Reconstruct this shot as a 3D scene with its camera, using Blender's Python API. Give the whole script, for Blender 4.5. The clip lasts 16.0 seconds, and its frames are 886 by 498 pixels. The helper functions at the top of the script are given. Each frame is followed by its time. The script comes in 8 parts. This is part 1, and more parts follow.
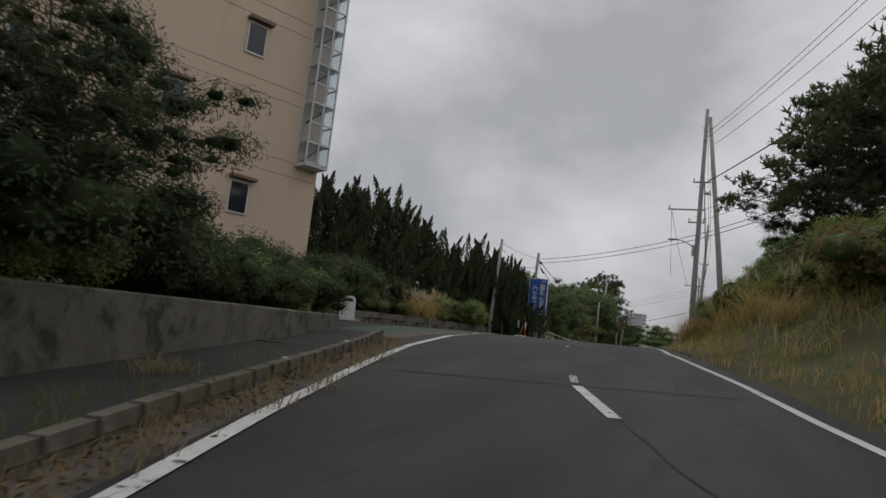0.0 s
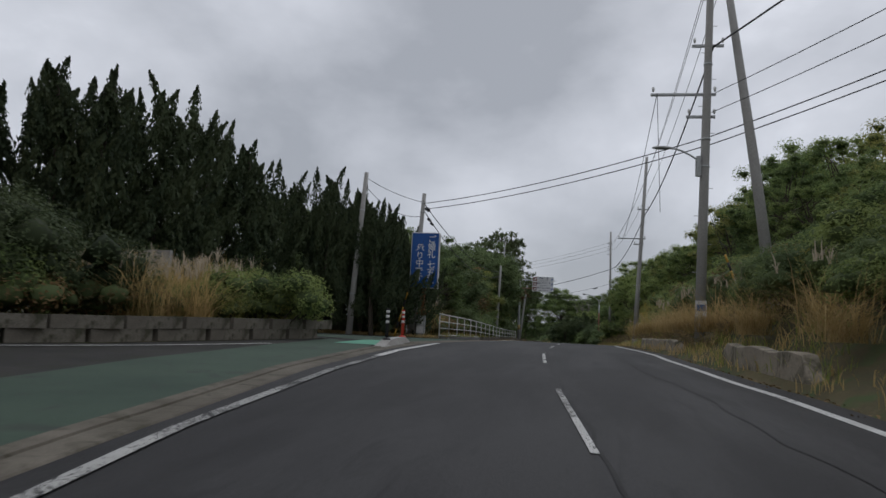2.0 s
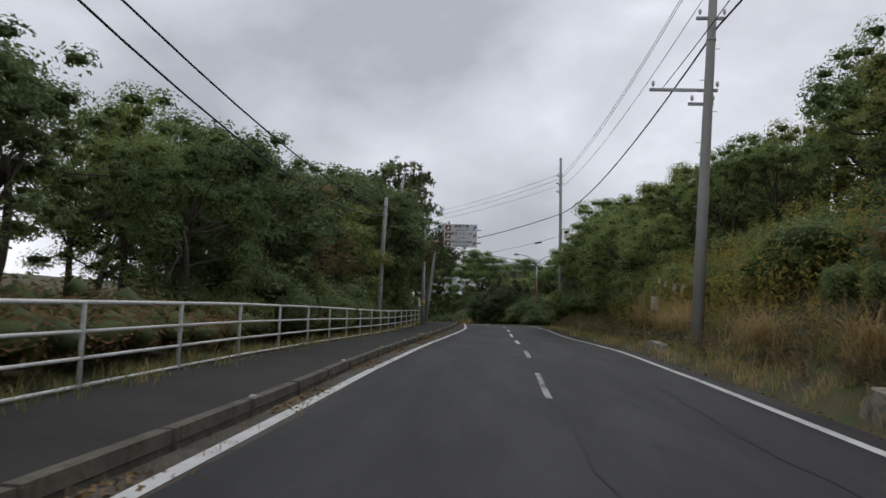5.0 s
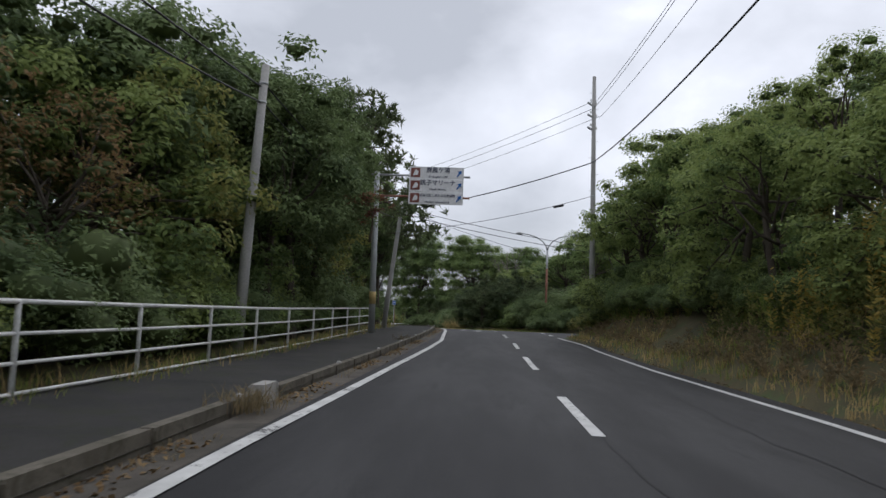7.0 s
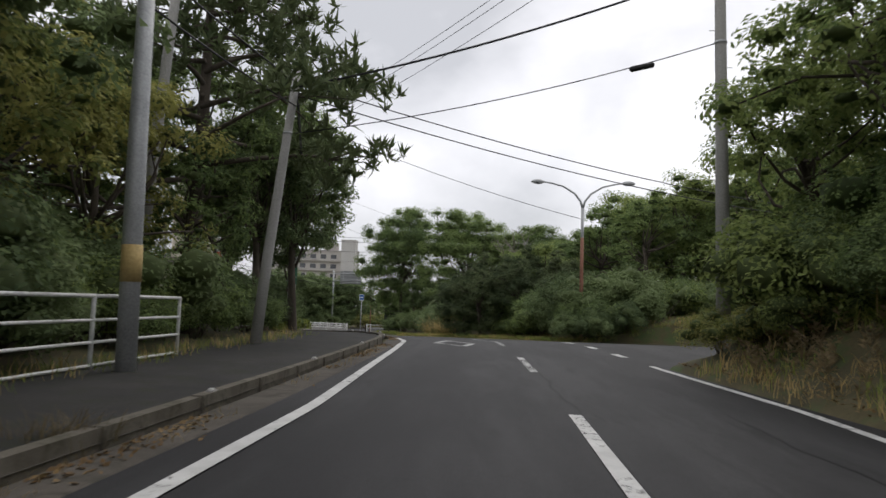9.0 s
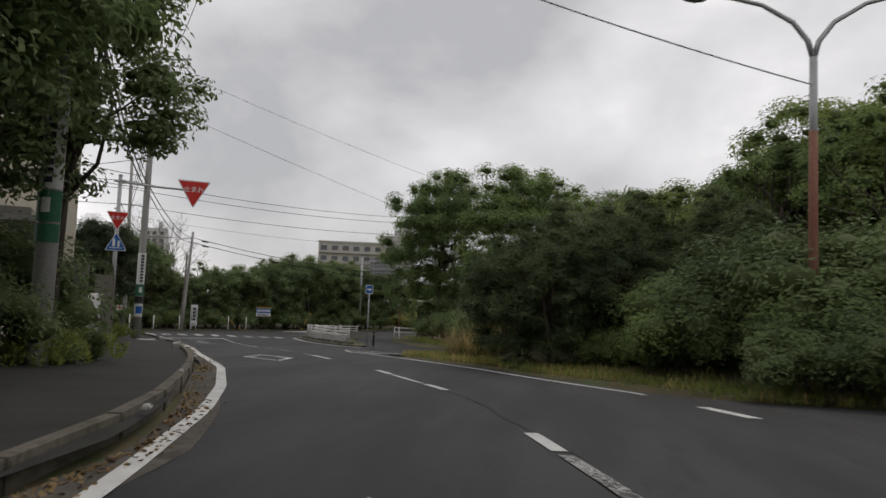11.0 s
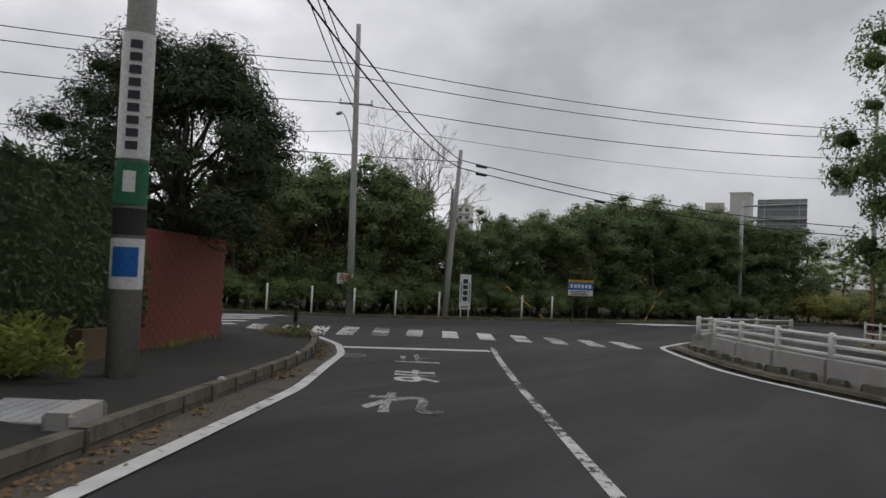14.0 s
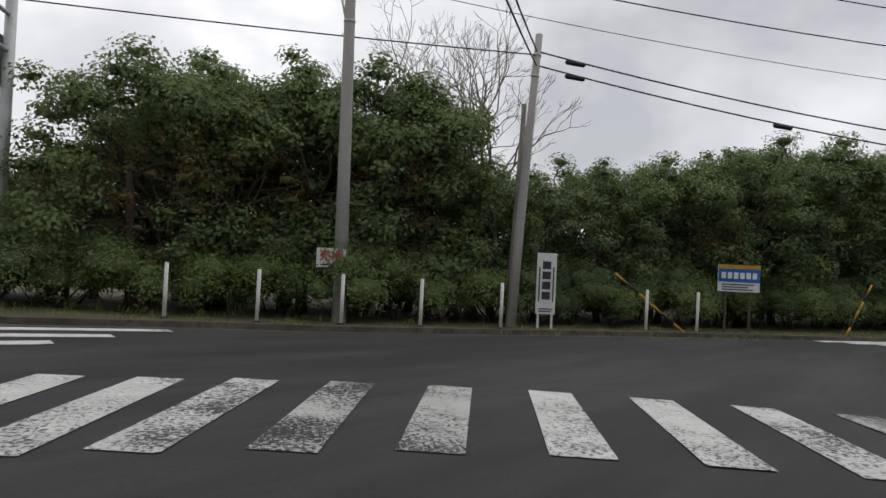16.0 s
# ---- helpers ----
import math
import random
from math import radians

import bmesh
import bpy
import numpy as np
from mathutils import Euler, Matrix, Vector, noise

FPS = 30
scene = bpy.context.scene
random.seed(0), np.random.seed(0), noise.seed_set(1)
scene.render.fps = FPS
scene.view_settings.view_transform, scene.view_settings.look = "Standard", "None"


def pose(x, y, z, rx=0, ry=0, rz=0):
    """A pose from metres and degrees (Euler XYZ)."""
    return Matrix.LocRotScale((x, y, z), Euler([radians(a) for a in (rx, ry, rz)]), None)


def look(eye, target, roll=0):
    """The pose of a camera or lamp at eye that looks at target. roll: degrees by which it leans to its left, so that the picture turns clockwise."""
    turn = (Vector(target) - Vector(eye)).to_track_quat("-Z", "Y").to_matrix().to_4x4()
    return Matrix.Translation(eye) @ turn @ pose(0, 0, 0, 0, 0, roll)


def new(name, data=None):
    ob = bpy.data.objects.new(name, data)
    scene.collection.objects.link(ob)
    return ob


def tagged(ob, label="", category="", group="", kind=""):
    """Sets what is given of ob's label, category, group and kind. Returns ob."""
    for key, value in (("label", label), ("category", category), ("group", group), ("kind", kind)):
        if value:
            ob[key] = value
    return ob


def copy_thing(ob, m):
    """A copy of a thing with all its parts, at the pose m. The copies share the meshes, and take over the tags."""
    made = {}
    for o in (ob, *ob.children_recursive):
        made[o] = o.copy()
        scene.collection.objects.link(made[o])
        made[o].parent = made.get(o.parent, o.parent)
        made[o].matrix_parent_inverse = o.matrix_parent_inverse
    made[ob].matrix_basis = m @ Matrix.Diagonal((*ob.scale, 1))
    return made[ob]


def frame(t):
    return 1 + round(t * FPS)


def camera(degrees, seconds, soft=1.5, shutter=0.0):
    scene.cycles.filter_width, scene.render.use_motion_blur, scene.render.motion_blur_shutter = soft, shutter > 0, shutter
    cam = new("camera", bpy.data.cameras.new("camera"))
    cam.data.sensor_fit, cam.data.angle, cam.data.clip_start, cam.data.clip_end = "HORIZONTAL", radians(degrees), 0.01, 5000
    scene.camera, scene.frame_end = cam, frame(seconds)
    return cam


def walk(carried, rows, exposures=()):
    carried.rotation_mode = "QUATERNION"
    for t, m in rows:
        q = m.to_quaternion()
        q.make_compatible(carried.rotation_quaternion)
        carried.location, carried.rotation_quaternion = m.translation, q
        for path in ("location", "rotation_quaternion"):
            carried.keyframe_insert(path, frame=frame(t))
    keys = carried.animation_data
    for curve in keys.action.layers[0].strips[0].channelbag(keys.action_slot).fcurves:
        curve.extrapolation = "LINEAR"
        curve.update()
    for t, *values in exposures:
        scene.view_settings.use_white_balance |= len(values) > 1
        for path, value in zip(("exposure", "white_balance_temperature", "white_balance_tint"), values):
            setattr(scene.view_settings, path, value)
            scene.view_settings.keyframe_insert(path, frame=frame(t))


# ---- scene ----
cam = camera(62.65, 16.0, shutter=0.12)
PATH = [
    (0.0, 0.000, 0.000, 1.220, 18.17, 8.84, -5.99),
    (0.5, -1.357, 4.767, 1.739, 16.72, 8.43, -5.67),
    (1.0, -2.491, 9.714, 2.246, 14.30, 7.99, -4.80),
    (1.5, -3.327, 14.701, 2.725, 11.90, 7.51, -3.78),
    (2.0, -3.945, 19.634, 3.177, 9.54, 6.91, -2.87),
    (2.5, -4.482, 24.768, 3.556, 7.11, 6.27, -2.28),
    (3.0, -4.842, 30.046, 3.843, 5.22, 5.65, -1.86),
    (3.5, -5.072, 35.455, 4.028, 4.11, 5.29, -1.67),
    (4.0, -5.111, 40.987, 4.186, 3.43, 5.02, -1.64),
    (4.2, -5.163, 43.141, 4.246, 3.29, 5.00, -1.43),
    (6.3, -5.049, 65.997, 4.410, 2.44, 4.50, -2.38),
    (6.5, -5.037, 68.128, 4.407, 2.42, 4.59, -2.33),
    (7.0, -4.991, 73.439, 4.387, 2.32, 4.77, -2.30),
    (7.5, -4.918, 78.864, 4.345, 2.31, 4.87, -2.20),
    (8.0, -4.820, 84.398, 4.314, 2.29, 4.83, -1.56),
    (8.5, -4.620, 89.933, 4.290, 2.38, 4.68, -1.73),
    (8.7, -4.529, 92.147, 4.282, 2.43, 4.66, -1.80),
    (10.8, -3.989, 114.554, 4.376, 5.97, 4.34, -2.05),
    (11.0, -4.355, 116.579, 4.375, 7.63, 4.23, -2.21),
    (11.5, -5.535, 121.604, 4.378, 12.21, 3.84, -2.16),
    (12.0, -7.063, 126.457, 4.257, 16.38, 3.42, -2.28),
    (12.5, -8.838, 131.118, 4.067, 20.62, 2.93, -2.30),
    (13.0, -10.958, 135.605, 3.906, 24.83, 2.38, -2.43),
    (13.5, -13.270, 139.830, 3.738, 28.61, 1.93, -2.46),
    (14.0, -15.677, 143.809, 3.545, 31.29, 1.68, -2.51),
    (14.5, -17.984, 147.589, 3.320, 32.90, 1.63, -2.45),
    (15.0, -20.291, 151.264, 3.123, 34.02, 1.50, -2.36),
    (15.5, -22.313, 154.325, 2.981, 34.71, 1.41, -2.45),
    (16.0, -24.087, 156.907, 2.915, 35.21, 1.24, -2.68),
]
# exposure in stops and white balance, which the camera drew after on the way
LIGHT_KEYS = [(0.0, -0.22, 6650, 12.0), (1.0, -0.2, 6200, 12.0), (1.6, -0.2, 6150, 12.0), (2.5, -0.18, 6380, 12.0), (4.2, -0.05, 6380, 12.0), (6.5, 0.25, 6180, 13.0), (7.2, 0.37, 6230, 13.0), (8.0, 0.46, 6550, 13.0), (8.6, 0.58, 6600, 13.0), (10.9, 0.12, 6850, 13.0), (12.5, 0.0, 6800, 13.0), (13.5, -0.03, 6650, 13.0), (14.0, -0.03, 6600, 13.0), (15.0, 0.15, 6550, 12.0), (16.0, 0.28, 6650, 12.0)]
walk(cam, [(t, pose(x, y, z, 90 + pitch, roll, yaw)) for t, x, y, z, yaw, pitch, roll in PATH], LIGHT_KEYS)

# ---- light ----
world = bpy.data.worlds.new("overcast_sky")
scene.world = world
world.use_nodes = True
wt = world.node_tree
wt.nodes.clear()


def wnode(kind, **values):
    n = wt.nodes.new(kind)
    for key, value in values.items():
        if key in n.inputs:
            n.inputs[key].default_value = value
    return n


w_out = wnode("ShaderNodeOutputWorld")
w_bg = wnode("ShaderNodeBackground", Strength=1.28)
w_sky = wnode("ShaderNodeTexSky")
w_sky.sky_type = "NISHITA"
w_sky.sun_disc = False
w_sky.sun_elevation, w_sky.sun_rotation = radians(48), radians(20)
w_dim = wnode("ShaderNodeVectorMath")
w_dim.operation = "SCALE"
w_dim.inputs["Scale"].default_value = 0.06
w_tc = wnode("ShaderNodeTexCoord")
w_map = wnode("ShaderNodeMapping", Scale=(1.0, 1.0, 1.5), Location=(0.35, 0.6, 0.2), Rotation=(0.0, 0.0, radians(16)))
w_n1 = wnode("ShaderNodeTexNoise", Scale=2.5, Detail=7.0, Roughness=0.5, Distortion=0.12)


def cloud_mass(azimuth, height, near, far, weight, before):
    """A thick or thin stretch of the cloud cover round one direction of the sky."""
    a, h = radians(azimuth), radians(height)
    d = wnode("ShaderNodeVectorMath")
    d.operation = "DOT_PRODUCT"
    d.inputs[1].default_value = (math.sin(a) * math.cos(h), math.cos(a) * math.cos(h), math.sin(h))
    r = wnode("ShaderNodeMapRange")
    r.interpolation_type = "SMOOTHSTEP"
    r.inputs[1].default_value, r.inputs[2].default_value = math.cos(radians(far)), math.cos(radians(near))
    m = wnode("ShaderNodeMath")
    m.operation = "MULTIPLY_ADD"
    m.inputs[1].default_value = weight
    wt.links.new(w_tc.outputs["Generated"], d.inputs[0])
    wt.links.new(d.outputs["Value"], r.inputs[0])
    wt.links.new(r.outputs[0], m.inputs[0])
    wt.links.new(before, m.inputs[2])
    return m.outputs[0]


w_cover = cloud_mass(-12, 17, 6, 27, -0.19, w_n1.outputs[0])
w_cover = cloud_mass(6, 22, 2, 13, 0.05, w_cover)
w_cover = cloud_mass(-42, 9, 6, 22, 0.08, w_cover)
w_ramp = wnode("ShaderNodeValToRGB")
w_ramp.color_ramp.elements[0].position = 0.30
w_ramp.color_ramp.elements[0].color = (0.34, 0.355, 0.375, 1)
w_ramp.color_ramp.elements[1].position = 0.68
w_ramp.color_ramp.elements[1].color = (0.92, 0.94, 0.97, 1)
mid = w_ramp.color_ramp.elements.new(0.52)
mid.color = (0.58, 0.595, 0.62, 1)
w_mix = wnode("ShaderNodeMix")
w_mix.data_type = "RGBA"
w_mix.inputs[0].default_value = 0.92
wt.links.new(w_sky.outputs[0], w_dim.inputs[0])
wt.links.new(w_tc.outputs["Generated"], w_map.inputs[0])
wt.links.new(w_map.outputs[0], w_n1.inputs["Vector"])
wt.links.new(w_cover, w_ramp.inputs[0])
wt.links.new(w_dim.outputs[0], w_mix.inputs[6])
wt.links.new(w_ramp.outputs[0], w_mix.inputs[7])
wt.links.new(w_mix.outputs[2], w_bg.inputs[0])
wt.links.new(w_bg.outputs[0], w_out.inputs[0])

sun = new("sun", bpy.data.lights.new("sun", "SUN"))
sun.data.energy, sun.data.angle, sun.data.color = 0.5, radians(25), (1.0, 0.97, 0.93)
sun.matrix_world = look((0, 0, 60), (-14, -42, 0))


# ---- materials ----
def shader(name, rough=0.8, metal=0.0, spec=0.3):
    m = bpy.data.materials.new(name)
    m.use_nodes = True
    b = m.node_tree.nodes["Principled BSDF"]
    b.inputs["Roughness"].default_value, b.inputs["Metallic"].default_value = rough, metal
    b.inputs["Specular IOR Level"].default_value = spec
    return m, m.node_tree, b


def tex_noise(nt, scale, detail=4.0, rough=0.55, coord="Object", stretch=(1, 1, 1), distortion=0.0):
    tc = nt.nodes.new("ShaderNodeTexCoord")
    mp = nt.nodes.new("ShaderNodeMapping")
    mp.inputs["Scale"].default_value = stretch
    n = nt.nodes.new("ShaderNodeTexNoise")
    n.inputs["Scale"].default_value, n.inputs["Detail"].default_value = scale, detail
    n.inputs["Roughness"].default_value, n.inputs["Distortion"].default_value = rough, distortion
    nt.links.new(tc.outputs[coord], mp.inputs[0])
    nt.links.new(mp.outputs[0], n.inputs["Vector"])
    return n.outputs[0]


def ramp(nt, value, *stops):
    r = nt.nodes.new("ShaderNodeValToRGB")
    e = r.color_ramp.elements
    while len(e) < len(stops):
        e.new(0.5)
    for el, (p, c) in zip(e, stops):
        el.position = p
        el.color = (*c, 1) if len(c) == 3 else c
    nt.links.new(value, r.inputs[0])
    return r.outputs[0]


def mix(nt, fac, a, b, mode="MIX"):
    n = nt.nodes.new("ShaderNodeMix")
    n.data_type, n.blend_type = "RGBA", mode
    for socket, v in ((n.inputs[0], fac), (n.inputs[6], a), (n.inputs[7], b)):
        if isinstance(v, (int, float)):
            socket.default_value = v
        elif isinstance(v, tuple):
            socket.default_value = (*v, 1)
        else:
            nt.links.new(v, socket)
    return n.outputs[2]


def relief(nt, b, value, strength=0.3, distance=0.01):
    n = nt.nodes.new("ShaderNodeBump")
    n.inputs["Strength"].default_value, n.inputs["Distance"].default_value = strength, distance
    nt.links.new(value, n.inputs["Height"])
    nt.links.new(n.outputs[0], b.inputs["Normal"])


def surface(name, dark, light, large=0.4, fine=40.0, rough=0.8, metal=0.0, bump=0.25, spec=0.3, stretch=(1, 1, 1), stain=None, stain_at=0.62, edge=(0.3, 0.7), speck=(0.78, 1.18)):
    """Two scales of variation between two tones, an optional stain colour, and a fine relief."""
    m, nt, b = shader(name, rough, metal, spec)
    big = tex_noise(nt, large, 5, 0.6, stretch=stretch)
    small = tex_noise(nt, fine, 3, 0.6)
    c = ramp(nt, big, (edge[0], dark), (edge[1], light))
    g = ramp(nt, small, (0.25, (speck[0],) * 3), (0.75, (speck[1],) * 3))
    c = mix(nt, 1.0, c, g, "MULTIPLY")
    if stain:
        s = ramp(nt, tex_noise(nt, large * 2.7, 6, 0.65, stretch=stretch, distortion=0.6), (stain_at, (0, 0, 0)), (stain_at + 0.14, (1, 1, 1)))
        c = mix(nt, s, c, stain)
    nt.links.new(c, b.inputs["Base Color"])
    relief(nt, b, small, bump, 0.006)
    return m


def leafy(name, *tones, rough=0.68, through_light=0.48, patch=0.12):
    """Leaves: tone by leaf and by patch of the plant, some light passing through."""
    m, nt, b = shader(name, rough, 0.0, 0.16)
    geo = nt.nodes.new("ShaderNodeNewGeometry")
    info = nt.nodes.new("ShaderNodeObjectInfo")
    big = tex_noise(nt, 0.55, 3, 0.5)
    add = nt.nodes.new("ShaderNodeMath")
    add.operation = "MULTIPLY_ADD"
    nt.links.new(geo.outputs["Random Per Island"], add.inputs[0])
    add.inputs[1].default_value = 0.34
    add_big = nt.nodes.new("ShaderNodeMath")
    add_big.operation = "MULTIPLY_ADD"
    add_big.inputs[1].default_value, add_big.inputs[2].default_value = 1.5, -0.12
    nt.links.new(big, add_big.inputs[0])
    nt.links.new(add_big.outputs[0], add.inputs[2])
    add2 = nt.nodes.new("ShaderNodeMath")
    add2.operation = "MULTIPLY_ADD"
    nt.links.new(info.outputs["Random"], add2.inputs[0])
    add2.inputs[1].default_value = 0.3
    nt.links.new(add.outputs[0], add2.inputs[2])
    k = len(tones)
    c = ramp(nt, add2.outputs[0], *[(0.4 + 0.75 * i / max(1, k - 1), t) for i, t in enumerate(tones)])
    nt.links.new(c, b.inputs["Base Color"])
    tr = nt.nodes.new("ShaderNodeBsdfTranslucent")
    nt.links.new(c, tr.inputs[0])
    mx = nt.nodes.new("ShaderNodeMixShader")
    mx.inputs[0].default_value = through_light
    nt.links.new(b.outputs[0], mx.inputs[1])
    nt.links.new(tr.outputs[0], mx.inputs[2])
    nt.links.new(mx.outputs[0], nt.nodes["Material Output"].inputs[0])
    return m


def paint_on(name, base, tone, worn=0.5, fine=9.0):
    """Road paint with worn-through spots of the asphalt below."""
    m, nt, b = shader(name, 0.7, 0.0, 0.3)
    wear = tex_noise(nt, fine, 8, 0.72, distortion=0.3)
    wide = tex_noise(nt, 0.9, 3, 0.5)
    part_wide = nt.nodes.new("ShaderNodeMath")
    part_wide.operation = "MULTIPLY_ADD"
    part_wide.inputs[1].default_value, part_wide.inputs[2].default_value = 0.5, 0.25
    nt.links.new(wide, part_wide.inputs[0])
    add = nt.nodes.new("ShaderNodeMath")
    add.operation = "ADD"
    nt.links.new(wear, add.inputs[0])
    nt.links.new(part_wide.outputs[0], add.inputs[1])
    f = ramp(nt, add.outputs[0], (worn - 0.03, (0, 0, 0)), (worn + 0.06, (1, 1, 1)))
    grime = ramp(nt, tex_noise(nt, 3.0, 4), (0.3, tuple(v * 0.75 for v in tone)), (0.7, tone))
    nt.links.new(mix(nt, f, base, grime), b.inputs["Base Color"])
    relief(nt, b, wear, 0.2, 0.004)
    return m


ASPHALT = surface("asphalt", (0.011, 0.011, 0.012), (0.031, 0.031, 0.032), 0.9, 55, 0.75, bump=0.6, spec=0.34, stretch=(1.0, 0.16, 1.0), stain=(0.012, 0.012, 0.013), stain_at=0.54, edge=(0.4, 0.62), speck=(0.55, 1.4))
OLD_ASPHALT = surface("old_asphalt", (0.017, 0.017, 0.017), (0.040, 0.038, 0.035), 0.8, 60, 0.88, bump=0.7, stain=(0.026, 0.028, 0.018), stain_at=0.5, speck=(0.5, 1.5))
WHITE_LINE = paint_on("road_paint", (0.026, 0.026, 0.027), (0.62, 0.62, 0.6), 0.86)
WORN_LINE = paint_on("worn_road_paint", (0.026, 0.026, 0.027), (0.58, 0.58, 0.56), 0.985, 22.0)
BARE_LINE = paint_on("bare_centre_line_paint", (0.03, 0.03, 0.03), (0.58, 0.58, 0.56), 1.005, 10.0)
VERY_WORN = paint_on("nearly_worn_off_paint", (0.026, 0.026, 0.027), (0.46, 0.46, 0.44), 1.02, 26.0)
GREEN_ROAD = surface("green_road_coating", (0.035, 0.062, 0.044), (0.055, 0.088, 0.062), 0.5, 110, 0.8, bump=0.4, stain=(0.04, 0.05, 0.042), stain_at=0.55)
MINT_ROAD = surface("mint_road_coating", (0.10, 0.30, 0.20), (0.13, 0.36, 0.25), 0.8, 100, 0.75, bump=0.4)
CONCRETE = surface("concrete", (0.17, 0.165, 0.15), (0.27, 0.26, 0.24), 0.9, 45, 0.85, bump=0.4, stain=(0.10, 0.095, 0.075))
KERB = surface("kerb_concrete", (0.080, 0.070, 0.053), (0.165, 0.148, 0.12), 1.2, 50, 0.88, bump=0.5, stain=(0.07, 0.065, 0.045), stain_at=0.52)
PALE_KERB = surface("pale_kerb_concrete", (0.30, 0.29, 0.27), (0.42, 0.41, 0.39), 1.2, 50, 0.85, bump=0.4, stain=(0.2, 0.19, 0.16))
GUTTER = surface("gutter_concrete", (0.055, 0.049, 0.040), (0.115, 0.10, 0.083), 1.1, 50, 0.9, bump=0.5, stain=(0.05, 0.046, 0.036), stain_at=0.5)
OLD_WALL = surface("mossy_concrete", (0.085, 0.078, 0.064), (0.17, 0.155, 0.13), 0.8, 35, 0.9, bump=0.5, stain=(0.04, 0.042, 0.028), stain_at=0.5)
SOIL = surface("soil_and_litter", (0.05, 0.046, 0.024), (0.12, 0.10, 0.05), 0.6, 18, 0.95, bump=0.8, stain=(0.06, 0.085, 0.03), stain_at=0.5)
POLE = surface("pole_concrete", (0.27, 0.265, 0.25), (0.39, 0.38, 0.36), 0.6, 30, 0.85, bump=0.2, stretch=(1, 1, 0.2), stain=(0.15, 0.14, 0.12))
STEEL = surface("galvanised_steel", (0.32, 0.33, 0.33), (0.46, 0.47, 0.47), 1.5, 30, 0.55, 0.35, bump=0.1)
WHITE_METAL = surface("white_painted_steel", (0.58, 0.58, 0.56), (0.74, 0.74, 0.72), 1.5, 25, 0.5, bump=0.15, stain=(0.30, 0.22, 0.15), stain_at=0.7)
WHITE_PLASTIC = surface("white_plastic", (0.55, 0.55, 0.53), (0.68, 0.68, 0.66), 1.5, 25, 0.45, bump=0.1, stain=(0.4, 0.39, 0.35), stain_at=0.68)
RUST = surface("rusty_steel", (0.10, 0.04, 0.018), (0.26, 0.11, 0.045), 2.0, 30, 0.9, bump=0.5)
RUSTY_PAINT = surface("rusting_lamp_paint", (0.26, 0.11, 0.075), (0.36, 0.19, 0.14), 1.5, 20, 0.75, bump=0.3, stretch=(1, 1, 0.3), stain=(0.33, 0.27, 0.23))
DARK_METAL = surface("dark_metal", (0.03, 0.03, 0.032), (0.06, 0.06, 0.06), 2, 30, 0.5, 0.4, bump=0.1)
CABLE = surface("black_cable", (0.012, 0.012, 0.013), (0.025, 0.025, 0.026), 1, 20, 0.6, bump=0.0)
BARK = surface("bark", (0.05, 0.04, 0.03), (0.12, 0.10, 0.08), 2.0, 20, 0.95, bump=0.8, stretch=(3, 3, 0.6))
PALE_BARK = surface("pale_bark", (0.16, 0.14, 0.12), (0.28, 0.26, 0.23), 2.0, 20, 0.95, bump=0.6, stretch=(3, 3, 0.6))
LEAF_DEEP = leafy("deep_green_leaves", (0.068, 0.103, 0.044), (0.119, 0.175, 0.068), (0.208, 0.278, 0.098))
LEAF_MID = leafy("mid_green_leaves", (0.077, 0.115, 0.045), (0.144, 0.204, 0.070), (0.260, 0.319, 0.105))
LEAF_LIGHT = leafy("yellow_green_leaves", (0.093, 0.124, 0.041), (0.179, 0.218, 0.066), (0.327, 0.318, 0.101))
LEAF_BROWN = leafy("autumn_leaves", (0.083, 0.085, 0.040), (0.136, 0.119, 0.052), (0.258, 0.167, 0.077))
HEDGE_LEAF = leafy("clipped_hedge_leaves", (0.028, 0.042, 0.02), (0.052, 0.074, 0.033), (0.085, 0.11, 0.05), through_light=0.3)
LEAF_RED = leafy("reddened_leaves", (0.09, 0.04, 0.03), (0.17, 0.06, 0.045), (0.25, 0.10, 0.06))
LEAF_DARK = leafy("dark_hedge_leaves", (0.061, 0.092, 0.044), (0.104, 0.148, 0.065), (0.174, 0.230, 0.095), through_light=0.35)
NEEDLES = leafy("juniper_needles", (0.024, 0.037, 0.021), (0.040, 0.058, 0.029), (0.066, 0.087, 0.042), through_light=0.25)
PINE_NEEDLES = leafy("pine_needles", (0.037, 0.057, 0.028), (0.066, 0.094, 0.043), (0.114, 0.143, 0.064), through_light=0.28)
GRASS_GREEN = leafy("green_grass", (0.083, 0.124, 0.032), (0.166, 0.229, 0.051), (0.271, 0.310, 0.083))
GRASS_DRY = leafy("dry_grass", (0.114, 0.114, 0.041), (0.304, 0.228, 0.095), (0.569, 0.417, 0.190))
GRASS_DULL = leafy("dull_green_weeds", (0.045, 0.06, 0.022), (0.085, 0.11, 0.038), (0.15, 0.17, 0.06))
GRASS_WITHERED = leafy("withered_grass", (0.07, 0.065, 0.035), (0.15, 0.12, 0.065), (0.27, 0.21, 0.12))
GRASS_GOLD = leafy("golden_grass", (0.16, 0.12, 0.045), (0.33, 0.235, 0.095), (0.50, 0.38, 0.19))
WEED_OLIVE = leafy("olive_weeds", (0.13, 0.14, 0.045), (0.22, 0.23, 0.07), (0.32, 0.31, 0.10))
WEED_GOLD = leafy("goldenrod_weeds", (0.18, 0.15, 0.035), (0.32, 0.26, 0.06), (0.46, 0.35, 0.09))
